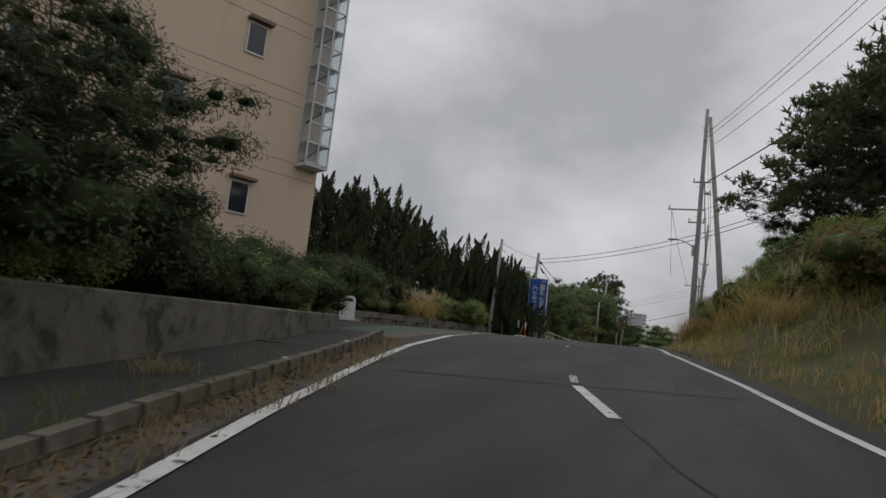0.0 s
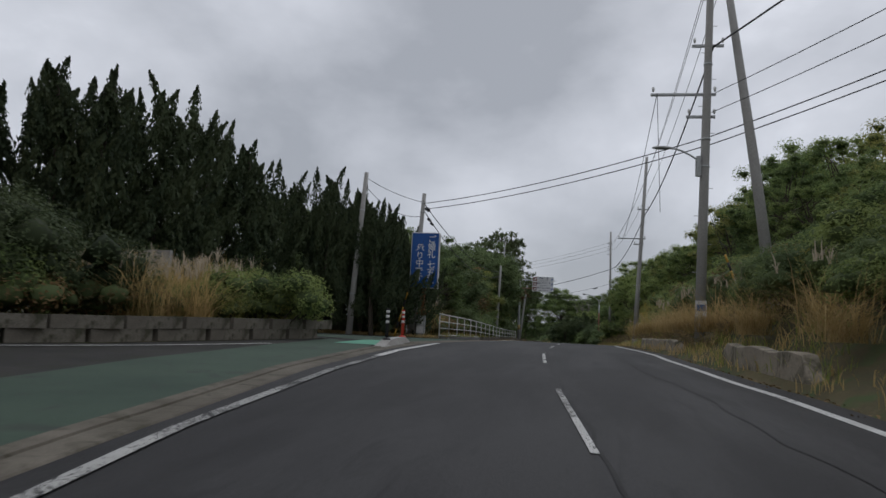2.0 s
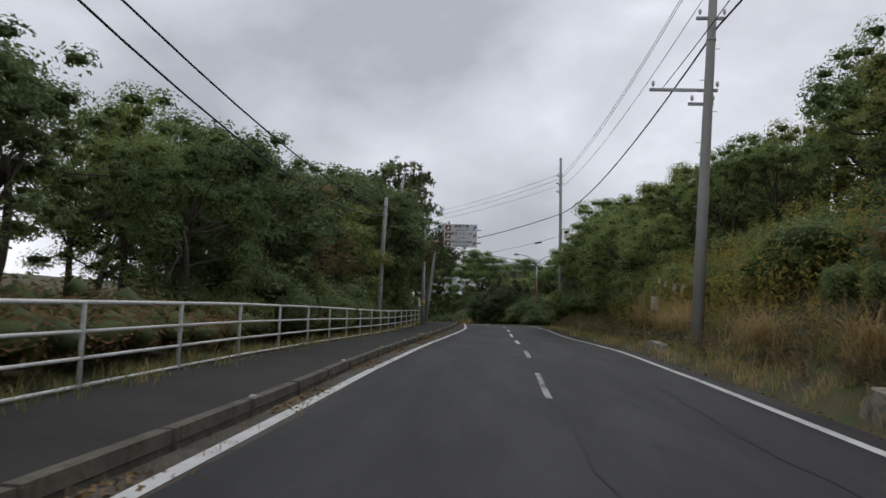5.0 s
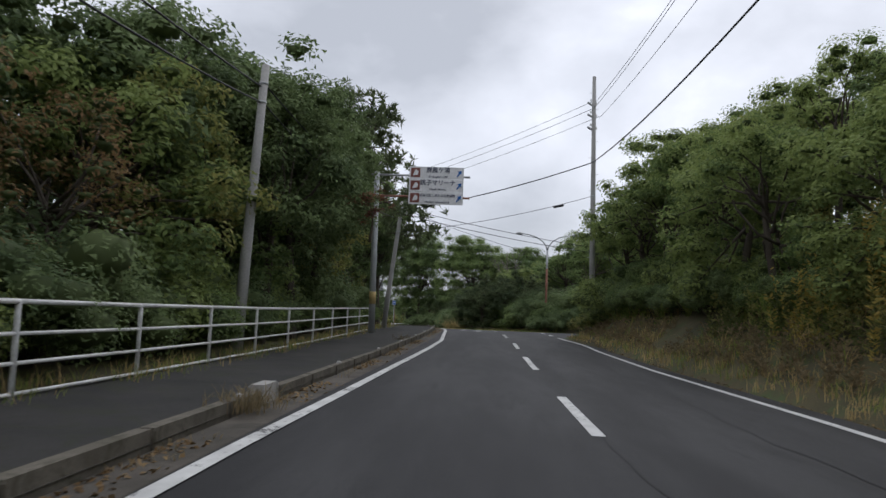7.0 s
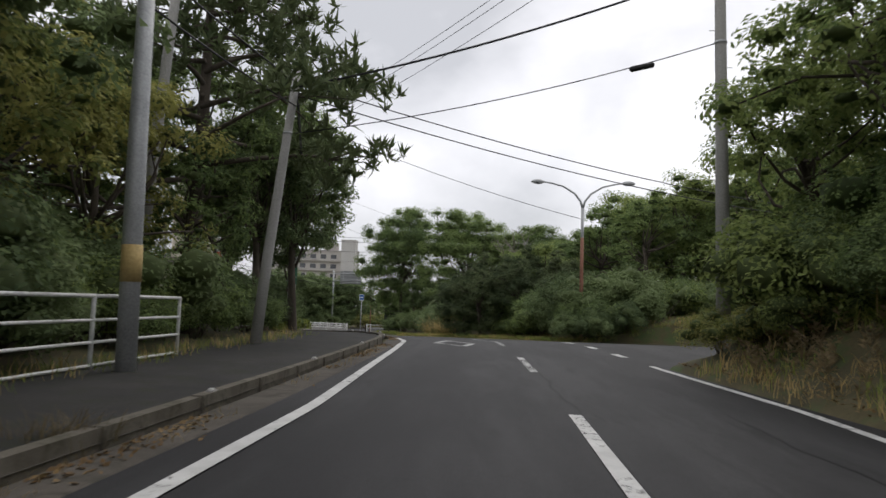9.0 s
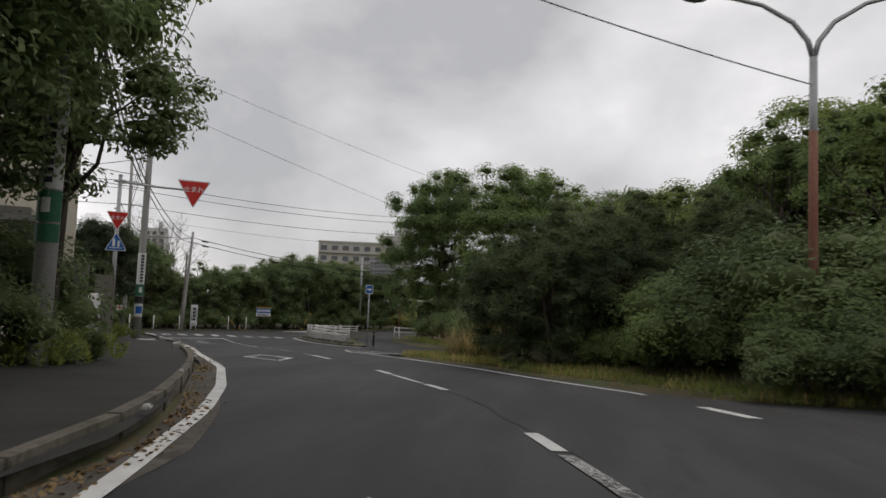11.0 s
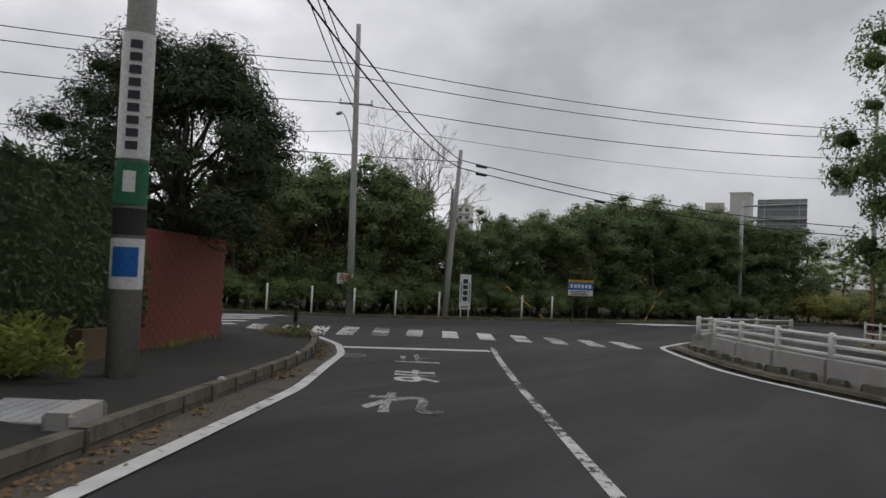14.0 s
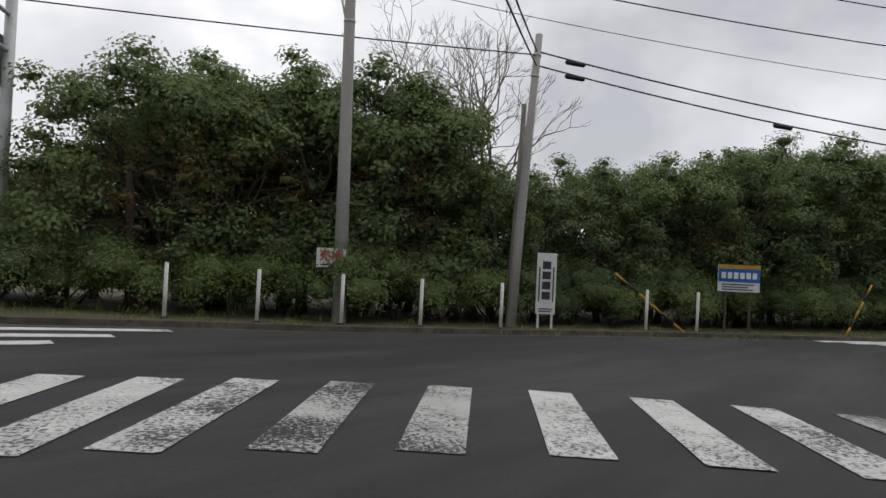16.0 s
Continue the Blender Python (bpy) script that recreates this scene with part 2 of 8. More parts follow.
PLUME = leafy("grass_plumes", (0.242, 0.198, 0.132), (0.374, 0.308, 0.220), (0.495, 0.429, 0.330))


# ---- geometry helpers ----
def obj(name, mesh, parent=None, label="", category="", group="", kind=""):
    o = new(name, mesh)
    if parent is not None:
        o.parent = parent
    return tagged(o, label, category, group, kind)


def part(name, mesh, parent, label=""):
    return obj(name, mesh, parent, label)


def thing(name, at, label, category, group="", turn=0.0, kind=""):
    o = new(name)
    o.empty_display_size = 0.2
    o.matrix_basis = pose(at[0], at[1], at[2], 0, 0, turn)
    return tagged(o, label, category, group, kind)


class Build:
    """Collects boxes, tubes and sheets into one mesh."""

    def __init__(self):
        self.v, self.f = [], []

    def add(self, verts, faces):
        n = len(self.v)
        self.v += [tuple(p) for p in verts]
        self.f += [tuple(i + n for i in f) for f in faces]
        return self

    def box(self, centre, size, turn=0.0, bevel=0.0, tilt=None):
        x, y, z = (s / 2 for s in size)
        m = pose(*centre, 0, 0, turn) if tilt is None else tilt
        if bevel <= 0:
            vs = [(sx * x, sy * y, sz * z) for sz in (-1, 1) for sx, sy in ((-1, -1), (1, -1), (1, 1), (-1, 1))]
            return self.add([m @ Vector(p) for p in vs], [(3, 2, 1, 0), (4, 5, 6, 7), (0, 1, 5, 4), (1, 2, 6, 5), (2, 3, 7, 6), (3, 0, 4, 7)])
        b = min(bevel, x * 0.9, y * 0.9, z * 0.9)
        vs, rings = [], []
        for zz, k in ((-z, b), (-z + b, 0), (z - b, 0), (z, b)):
            ring = []
            for sx, sy in ((-1, -1), (1, -1), (1, 1), (-1, 1)):
                for first in (0, 1):
                    swap = (sx * sy > 0) == (first == 0)
                    px = sx * (x - k - (b if swap else 0)) if k == 0 else sx * (x - k)
                    py = sy * (y - k - (0 if swap else b)) if k == 0 else sy * (y - k)
                    ring.append(len(vs))
                    vs.append((px, py, zz))
            rings.append(ring)
        fs = []
        for a, c in zip(rings, rings[1:]):
            fs += [(a[i], a[(i + 1) % 8], c[(i + 1) % 8], c[i]) for i in range(8)]
        fs += [tuple(reversed(rings[0][::2])), tuple(rings[-1][::2])]
        return self.add([m @ Vector(p) for p in vs], fs)

    def tube(self, points, radii, sides=8, caps=True):
        points = [Vector(p) for p in points]
        if isinstance(radii, (int, float)):
            radii = [radii] * len(points)
        side = None
        vs = []
        for i, p in enumerate(points):
            d = (points[min(i + 1, len(points) - 1)] - points[max(i - 1, 0)]).normalized()
            if side is None:
                side = d.cross(Vector((0, 0, 1)) if abs(d.z) < 0.9 else Vector((0, 1, 0))).normalized()
            else:
                side = (side - d * side.dot(d)).normalized()
            up = side.cross(d)
            vs += [p + (side * math.cos(a) + up * math.sin(a)) * radii[i] for a in (2 * math.pi * j / sides for j in range(sides))]
        fs = []
        for i in range(len(points) - 1):
            fs += [(i * sides + j, (i + 1) * sides + j, (i + 1) * sides + (j + 1) % sides, i * sides + (j + 1) % sides) for j in range(sides)]
        if caps:
            fs += [tuple(range(sides)), tuple(range(len(vs) - 1, len(vs) - sides - 1, -1))]
        return self.add(vs, fs)

    def sheet(self, rows):
        """A grid of points, row by row."""
        w = len(rows[0])
        return self.add([p for r in rows for p in r], [(i * w + j, i * w + j + 1, (i + 1) * w + j + 1, (i + 1) * w + j) for i in range(len(rows) - 1) for j in range(w - 1)])

    def prism(self, outline, thick, m):
        """A flat outline (x, z) with thickness along y, at the pose m."""
        n = len(outline)
        vs = [m @ Vector((x, s * thick / 2, z)) for s in (-1, 1) for x, z in outline]
        fs = [tuple(range(n)), tuple(range(2 * n - 1, n - 1, -1))] + [(i, i + n, (i + 1) % n + n, (i + 1) % n) for i in range(n)]
        return self.add(vs, fs)

    def mesh(self, name, material, smooth=False):
        me = bpy.data.meshes.new(name)
        me.from_pydata(self.v, [], self.f)
        me.materials.append(material)
        if smooth:
            me.shade_smooth()
        me.validate()
        me.update()
        return me


def mesh_np(name, verts, faces, material, smooth=False):
    """A mesh of equal polygons from arrays."""
    me = bpy.data.meshes.new(name)
    n, k = faces.shape
    me.vertices.add(len(verts))
    me.vertices.foreach_set("co", np.ascontiguousarray(verts, dtype=np.float32).ravel())
    me.loops.add(n * k)
    me.loops.foreach_set("vertex_index", np.ascontiguousarray(faces, dtype=np.int32).ravel())
    me.polygons.add(n)
    me.polygons.foreach_set("loop_start", np.arange(0, n * k, k, dtype=np.int32))
    me.materials.append(material)
    me.update(calc_edges=True)
    if smooth:
        me.shade_smooth()
    return me


def unit(a):
    return a / np.maximum(np.linalg.norm(a, axis=-1, keepdims=True), 1e-9)


def leaves(name, rng, at, normal, length, width, material, along=None, simple=False):
    """One folded rhombus for each point: base, two sides, tip; or one pointed triangle."""
    n = len(at)
    r = rng.normal(size=(n, 3)) if along is None else along
    t = unit(r - normal * (r * normal).sum(1, keepdims=True))
    s = np.cross(normal, t)
    k = length * rng.uniform(0.7, 1.3, (n, 1))
    w = width * rng.uniform(0.7, 1.3, (n, 1))
    droop = -normal * k * 0.12
    if simple:
        v = np.stack([at - t * k / 2 + droop - s * w / 2, at - t * k / 2 + s * w / 2, at + t * k / 2 + droop], 1).reshape(-1, 3)
        return mesh_np(name, v, np.arange(3 * n).reshape(n, 3), material)
    v = np.stack([at - t * k / 2 + droop, at + s * w / 2, at + t * k / 2 + droop, at - s * w / 2], 1).reshape(-1, 3)
    return mesh_np(name, v, np.arange(4 * n).reshape(n, 4), material)


# ---- the lie of the land ----
ROAD_Y = (-60, -40, -20, 0, 4.8, 9.7, 14.7, 19.6, 24.8, 30, 35.5, 41, 52, 66, 73.4, 84.4, 92, 114.5, 121.6, 126.5, 131, 135.6, 139.8, 143.8, 147.6, 151.3, 154.3, 157, 162, 165, 168, 172, 180, 300)
ROAD_Z = (-4.4, -3.2, -1.9, 0, 0.52, 1.03, 1.51, 1.96, 2.34, 2.62, 2.81, 2.97, 3.1, 3.19, 3.17, 3.09, 3.06, 3.16, 3.16, 3.04, 2.85, 2.69, 2.52, 2.33, 2.10, 1.90, 1.76, 1.70, 1.64, 1.55, 1.42, 1.33, 1.24, 1.1)


def rz(y):
    return float(np.interp(y, ROAD_Y, ROAD_Z))


# (x, y) of the left edge line, the kerb, the centre line and the right edge line
LEFT = [(1.5, -40), (0.2, -14), (-1.9, 0), (-3.5, 5.8), (-4.65, 10.5), (-5.5, 14.2), (-6.25, 19), (-7.0, 25.4), (-7.4, 31), (-7.7, 36), (-7.72, 41.3), (-7.4, 53.4), (-7.12, 71), (-7.0, 80), (-6.7, 91), (-6.4, 98), (-6.24, 104), (-6.38, 109.5), (-6.5, 115), (-6.7, 119.6), (-7.1, 121.3), (-8.0, 124.3), (-8.95, 126.8), (-11, 131.3), (-13.95, 136.3), (-16.7, 141.3), (-19.1, 145.4), (-22.2, 151), (-24.4, 154.3), (-25.2, 155.6), (-26.6, 157.2), (-27.9, 158.1), (-28.5, 158.5)]
KERB_A = [(0.2, -40), (-1.1, -14), (-3.0, 0), (-4.4, 5.4), (-5.35, 9.4), (-6.0, 12), (-6.7, 14.4), (-7.05, 16.4)]
KERB_B = [(-7.78, 54.0), (-7.95, 60), (-8.0, 72), (-7.95, 84), (-7.8, 94), (-7.55, 104), (-7.5, 112), (-7.55, 118), (-7.82, 121.8), (-8.6, 124), (-10.6, 128.3), (-12.3, 132.2), (-15.6, 137.85), (-17.5, 141.4), (-21.3, 147.6), (-25.3, 154.3), (-27.6, 157.2), (-28.5, 157.9)]
GUTTER_LINE = [(-7.05, 16.4), (-7.3, 21), (-7.6, 25.4), (-8.05, 30), (-8.35, 34.5), (-8.45, 37), (-8.45, 41), (-8.2, 48), (-7.95, 51), (-7.78, 54.0)]
CENTRE = [(5.6, -40), (4.6, -14), (1.6, 0), (-0.12, 6), (-1.45, 10.4), (-2.6, 17), (-3.0, 19.5), (-3.6, 24), (-4.05, 29.5), (-4.38, 35), (-4.5, 38.4), (-4.42, 46), (-4.33, 52.5), (-4.15, 62.5), (-3.75, 74), (-3.62, 80.7), (-3.45, 91), (-3.33, 99), (-3.22, 104), (-3.25, 109), (-3.3, 115), (-3.57, 120.9), (-4.4, 124), (-5.9, 128.6), (-7.9, 132.8), (-10.35, 137.2), (-12.3, 140.6), (-15.6, 146.1), (-18.9, 151.6), (-22.8, 158), (-25.1, 161.9)]
RIGHT = [(7.4, -40), (6.1, -14), (3.2, 0), (1.41, 9.4), (0.93, 12.9), (0.3, 16.5), (-0.43, 21), (-0.82, 25.7), (-1.3, 31.8), (-1.5, 38.2), (-1.42, 46), (-1.5, 52), (-1.4, 57), (-0.9, 68), (-0.37, 77), (-0.25, 84), (-0.38, 93), (-0.38, 100), (-0.2, 105), (-0.45, 111), (-0.5, 118), (-0.8, 124), (-2.6, 130.2), (-4.4, 133), (-6.2, 136.2), (-9.1, 141), (-10.26, 142.9), (-12.4, 147)]
ISLAND_EDGE = [(-13.9, 156.0), (-15.6, 157.1), (-17.7, 159.1), (-18.85, 160.5), (-20.1, 162.9), (-21.2, 165.3), (-21.5, 166.6), (-21.65, 169.5), (-21.4, 172.4)]


def xat(line, y):
    return float(np.interp(y, [p[1] for p in line], [p[0] for p in line]))


def dense(line, step=0.6):
    """The line resampled and rounded off."""
    p = np.array(line, float)
    d = np.r_[0, np.cumsum(np.linalg.norm(np.diff(p, axis=0), axis=1))]
    s = np.linspace(0, d[-1], max(2, int(d[-1] / step)))
    q = np.stack([np.interp(s, d, p[:, i]) for i in (0, 1)], 1)
    for _ in range(3):
        q[1:-1] = (q[:-2] + 2 * q[1:-1] + q[2:]) / 4
    return q


def shifted(q, off):
    """The resampled line moved off to its right."""
    t = np.gradient(q, axis=0)
    t /= np.linalg.norm(t, axis=1, keepdims=True)
    return q + np.stack([t[:, 1], -t[:, 0]], 1) * off


def ribbon(q, a, b, dz=0.0):
    """A strip between two offsets from a line, lying on the road."""
    left, right = shifted(q, a), shifted(q, b)
    return Build().sheet([[(x, y, rz(y) + dz), (u, v, rz(v) + dz)] for (x, y), (u, v) in zip(left, right)])


def section(q, outline):
    """A profile of (offset, height) drawn along a line."""
    cols = [shifted(q, o) for o, _ in outline]
    return Build().sheet([[(c[i][0], c[i][1], rz(c[i][1]) + h) for c, (_, h) in zip(cols, outline)] for i in range(len(q))])


def cut(line, y0, y1, step=0.6):
    q = dense(line, 0.2)
    q = q[(q[:, 1] >= y0) & (q[:, 1] <= y1)]
    k = max(1, int(round(step / 0.2)))
    return np.vstack([q[:-1:k], q[-1:]])


KERB_A = [tuple(p) for p in shifted(np.array(KERB_A), 0.38)][:-1] + [(-6.95, 16.4)]
KERB_B = KERB_B[:1] + [tuple(p) for p in shifted(np.array(KERB_B), 0.38)][1:]
GROUND_LEFT = [(-6, -60), (-2.2, -20), (-5.0, 0), (-6.2, 6), (-7.05, 11), (-8.3, 16.6), (-11, 20), (-22, 24), (-22, 53), (-10.2, 55.5), (-10.2, 110), (-10.4, 118), (-11.0, 122), (-13.2, 128), (-15.5, 133), (-18.2, 138), (-22.0, 145), (-26.5, 151.5), (-29.5, 155), (-60, 159), (-60, 300)]
GROUND_RIGHT = [(9, -60), (7, -14), (4.0, 0), (2.0, 9.4), (0.9, 16.5), (-0.2, 25.7), (-0.7, 31.8), (-0.9, 38.2), (-0.8, 52), (-0.2, 70), (0.4, 80), (0.3, 100), (-0.1, 106), (-0.3, 111.3), (1.2, 114.5), (14, 117.5), (30, 120), (30, 129), (1.0, 129.4), (-0.9, 129.7), (-4.2, 133.4), (-6.0, 137), (-8.8, 141), (-9.8, 146), (-8.6, 150), (-8.5, 156.6), (-11.7, 160.3), (-13.2, 164.2), (-15.4, 169.5), (-16.8, 178), (-16, 190), (-14, 300)]


def rise(d, table):
    return float(np.interp(d, [p[0] for p in table], [p[1] for p in table]))


def hgt(x, y):
    """The ground's height beside the road."""
    left, right = xat(GROUND_LEFT, y), xat(GROUND_RIGHT, y)
    if x < left:
        d = left - x
        if y < 56:
            up = rise(d, ((0, 0.0), (1.0, 0.5), (6, 0.9), (30, 1.0), (200, 2)))
            up *= 1 if y < 20 else 0.4
        elif y < 150:
            up = rise(d, ((0, 0.03), (2, 0.1), (10, 1.2), (30, 3.0), (120, 6)))
        else:
            up = rise(d, ((0, 0.0), (60, 0.5), (200, 3)))
    elif x > right:
        d = x - right
        k = float(np.interp(y, (0, 20, 30, 108, 116, 135, 160, 185), (1, 1, 1, 1, 0.5, 0.36, 0.3, 0.1)))
        if y > 126:
            d = max(0.0, d - 2.2) + 0.08 * d
        up = 0.03 + k * rise(d, ((0, 0.0), (0.9, 0.3), (2.2, 1.3), (6, 3.3), (14, 5.6), (30, 7.5), (80, 9), (300, 14)))
    else:
        return rz(y) - 0.06
    return rz(y) + up + 0.12 * min(1, abs(d) / 3) * noise.noise((x * 0.23, y * 0.23, 0.4))


# ---- ground and road ----
def build_ground():
    rows = []
    ys = [-3000, -800, -200, -60] + list(np.arange(-40, 186, 1.25)) + [190, 200, 220, 260, 320, 500, 1000, 3000]
    offs = [0.0, 0.12, 0.5, 1.0, 1.6, 2.4, 3.5, 5, 7, 9, 12, 16, 22, 30, 45, 80, 200, 700, 2500]
    for y in ys:
        left, right = xat(GROUND_LEFT, y), xat(GROUND_RIGHT, y)
        xs = [left - o for o in reversed(offs)] + [left + (right - left) * k / 6 for k in range(1, 6)] + [right + o for o in offs]
        rows.append([(x, y, hgt(x, y)) for x in xs])
    return obj("ground", Build().sheet(rows).mesh("ground", SOIL, True), label="earth and leaf litter under roadside plants", category="ground", kind="structure")


build_ground()

main = cut(LEFT, -40, 157.5, 1.0)


def build_road():
    rows = []
    for y in np.arange(-40, 158.1, 1.0):
        a = xat(KERB_A, y) if y < 16.4 else xat(GUTTER_LINE, y) if y < 54 else xat(KERB_B, y)
        b = xat(RIGHT, y) + 0.45
        rows.append([(a + (b - a) * k / 6, y, rz(y)) for k in range(7)])
    return obj("road", Build().sheet(rows).mesh("road", ASPHALT, True), label="dark worn asphalt road with two lanes", category="road", kind="structure")


build_road()


def patch(name, outline, dz, material, label, category="road", kind="structure", step=1.5):
    """A paved area of any outline that follows the road's height."""
    bm = bmesh.new()
    f = bm.faces.new([bm.verts.new((x, y, 0)) for x, y in outline])
    bmesh.ops.triangulate(bm, faces=[f])
    lo, hi = min(p[1] for p in outline), max(p[1] for p in outline)
    for y in np.arange(lo + step, hi, step):
        bmesh.ops.bisect_plane(bm, geom=bm.verts[:] + bm.edges[:] + bm.faces[:], plane_co=(0, y, 0), plane_no=(0, 1, 0))
    for v in bm.verts:
        v.co.z = rz(v.co.y) + dz
    bmesh.ops.recalc_face_normals(bm, faces=bm.faces[:])
    if sum(f.normal.z for f in bm.faces) < 0:
        bmesh.ops.reverse_faces(bm, faces=bm.faces[:])
    me = bpy.data.meshes.new(name)
    bm.to_mesh(me)
    bm.free()
    me.materials.append(material)
    return obj(name, me, label=label, category=category, kind=kind)


patch("junction_road", [(-12.9, 144.8), (-10.7, 143.0), (-9.6, 146.2), (-8.4, 149.2), (-7.8, 150.6), (-8.0, 156.8), (-11.2, 160.5), (-12.8, 164.4), (-15.0, 169.6), (-16.4, 178), (-15, 190), (-13, 205), (-22, 187), (-26.2, 181.5), (-29.8, 176.8), (-32.6, 172), (-34.6, 167.5), (-36.4, 162.5), (-38.4, 159.0), (-48, 145), (-56, 133), (-52, 130), (-44, 141), (-34, 155.5), (-30.5, 157.6), (-28.6, 158.2), (-26, 156), (-22, 152), (-16, 146)], -0.006, ASPHALT, "asphalt road junction with a faded zebra crossing")
patch("side_road", [(-1.0, 111.5), (0.2, 111.6), (1.6, 114.6), (14, 117.6), (30, 120), (60, 123), (60, 128), (30, 129), (1.2, 129.2), (-0.8, 129.5), (-3.0, 131)], -0.006, ASPHALT, "asphalt side road joining the main road")
patch("bus_bay", [(-7.0, 16.3), (-8.9, 18.6), (-11.4, 20.4), (-14.8, 23), (-18.0, 28.0), (-17.5, 29.7), (-15.2, 30.3), (-14.2, 31.4), (-13.2, 33), (-12.0, 37), (-11.1, 41.2), (-15, 43.2), (-34, 46), (-34, 56), (-16, 53.6), (-11.2, 52.6), (-8.0, 54.2), (-7.3, 53.0), (-7.6, 41), (-7.6, 36), (-7.2, 29), (-6.6, 21)], -0.010, OLD_ASPHALT, "grey asphalt forecourt lane beside the road")
green = [(x, y) for x, y in GUTTER_LINE[:6]] + [(-8.6, 36.5), (-8.95, 38.3), (-11.0, 41.0), (-10.7, 36.5), (-10.4, 30), (-10.2, 24.5), (-9.85, 21.4), (-9.3, 18.6), (-7.7, 16.2)]
patch("green_lane", green, 0.002, GREEN_ROAD, "dull green anti-slip coating on the bay", "road marking")
patch("green_lane", [(-8.5, 41.5), (-8.2, 48), (-7.95, 51), (-7.85, 53.6), (-9.3, 52.3), (-11.5, 50.2), (-14.5, 47.6), (-13.4, 44.5), (-10.6, 42.0)], 0.002, GREEN_ROAD, "dull green anti-slip coating at a driveway mouth", "road marking")
patch("mint_coating", [(-8.75, 38.2), (-9.05, 42.0), (-10.05, 41.8), (-10.0, 38.3)], 0.007, MINT_ROAD, "bright mint green patch of road coating", "road marking")


# pavement, kerbs and gutter
def pavement(name, inner, outer_of, y0, y1):
    q = cut(inner, y0, y1, 0.8)
    rows = []
    for x, y in q:
        o = outer_of(y)
        up = 0.10 * min(1.0, max(0.02, (y - y0) / 1.5)) if y0 > 50 else 0.10
        rows.append([(o + (x - 0.1 - o) * k / 3, y, rz(y) + up) for k in range(4)])
    return obj(name, Build().sheet(rows).mesh(name, OLD_ASPHALT, True), label="old dark asphalt pavement with moss and grit", category="pavement", kind="structure")


pavement("pavement", KERB_A, lambda y: xat(GROUND_LEFT, y) - 0.3, -40, 16.4)
pavement("pavement", KERB_B, lambda y: xat(GROUND_LEFT, y) - 0.25, 54.3, 157.8)


def kerb_run(line, y0, y1, length=0.6):
    """A run of kerb stones with open joints, each one an object of its own."""
    q = dense(line, length)
    q = q[(q[:, 1] >= y0) & (q[:, 1] <= y1)]
    base = obj("kerb", section(q, [(-0.20, 0.06), (-0.02, 0.06)]).mesh("kerb_bed", GUTTER), label="weathered concrete kerb along the pavement", category="kerb", kind="structure")
    stone = Build().box((0, 0, 0), (0.17, length - 0.012, 0.36), bevel=0.02).mesh("kerb_stone", KERB)
    for i in range(len(q) - 1):
        (x, y), (u, v) = q[i], q[i + 1]
        a, b = rz(y), rz(v)
        t = math.degrees(math.atan2(v - y, u - x)) - 90
        o = part("kerb_stone", stone, base)
        n = Vector((v - y, -(u - x))).normalized()
        run = math.hypot(u - x, v - y)
        o.matrix_basis = pose((x + u) / 2 - n.x * 0.1, (y + v) / 2 - n.y * 0.1, (a + b) / 2 - 0.01 + random.uniform(-0.006, 0.006), math.degrees(math.atan2(b - a, run)), 0, t) @ Matrix.Diagonal((1, run / length, 1, 1))
    return base


gut = cut(KERB_A, -40, 16.4)
obj("gutter", section(gut, [(0.0, 0.005), (0.12, 0.008), (0.45, 0.008), (0.46, 0.001)]).mesh("gutter", GUTTER), label="concrete gutter strip beside the kerb", category="gutter", kind="structure")
gut = cut(KERB_B, 54, 157.8)
obj("gutter", section(gut, [(0.0, 0.005), (0.12, 0.008), (0.45, 0.008), (0.46, 0.001)]).mesh("gutter", GUTTER), label="concrete gutter strip beside the kerb", category="gutter", kind="structure")
gut = dense(GUTTER_LINE, 0.5)
obj("gutter", section(gut, [(-0.14, 0.003), (-0.12, 0.028), (0.05, 0.024), (0.06, 0.004), (0.10, 0.004), (0.11, 0.018), (0.36, 0.014), (0.38, 0.001)]).mesh("gutter", KERB), label="flush concrete gutter with a drain slot", category="gutter", kind="structure")


def painted(name, mesh, label):
    return obj(name, mesh, label=label, category="road marking", kind="structure")


for y0, y1 in ((-40, 20.2), (53.4, 158.3)):
    painted("edge_line", ribbon(cut(LEFT, y0, y1), -0.07, 0.09, 0.014).mesh("edge_line", WHITE_LINE), "white painted edge line, slightly worn")
painted("edge_line", ribbon(cut(LEFT, 20.2, 33.5), -0.05, 0.08, 0.014).mesh("edge_line", VERY_WORN), "faded white edge line, nearly worn off")
painted("edge_line", ribbon(cut(LEFT, 33.5, 41.4), -0.08, 0.09, 0.018).mesh("edge_line", WHITE_LINE), "white painted edge line, slightly worn")
painted("edge_line", ribbon(cut(RIGHT, -40, 112), -0.08, 0.06, 0.006).mesh("edge_line", WHITE_LINE), "white painted edge line, slightly worn")
painted("edge_line", ribbon(cut(RIGHT, 129.8, 147), -0.08, 0.06, 0.006).mesh("edge_line", WHITE_LINE), "white painted edge line, slightly worn")
for y0 in (114.5, 118.5, 122.6, 126.4):
    painted("edge_dash", ribbon(cut(RIGHT, y0, y0 + 1.7), -0.12, 0.10, 0.006).mesh("edge_dash", WHITE_LINE), "white dash across the side road mouth")
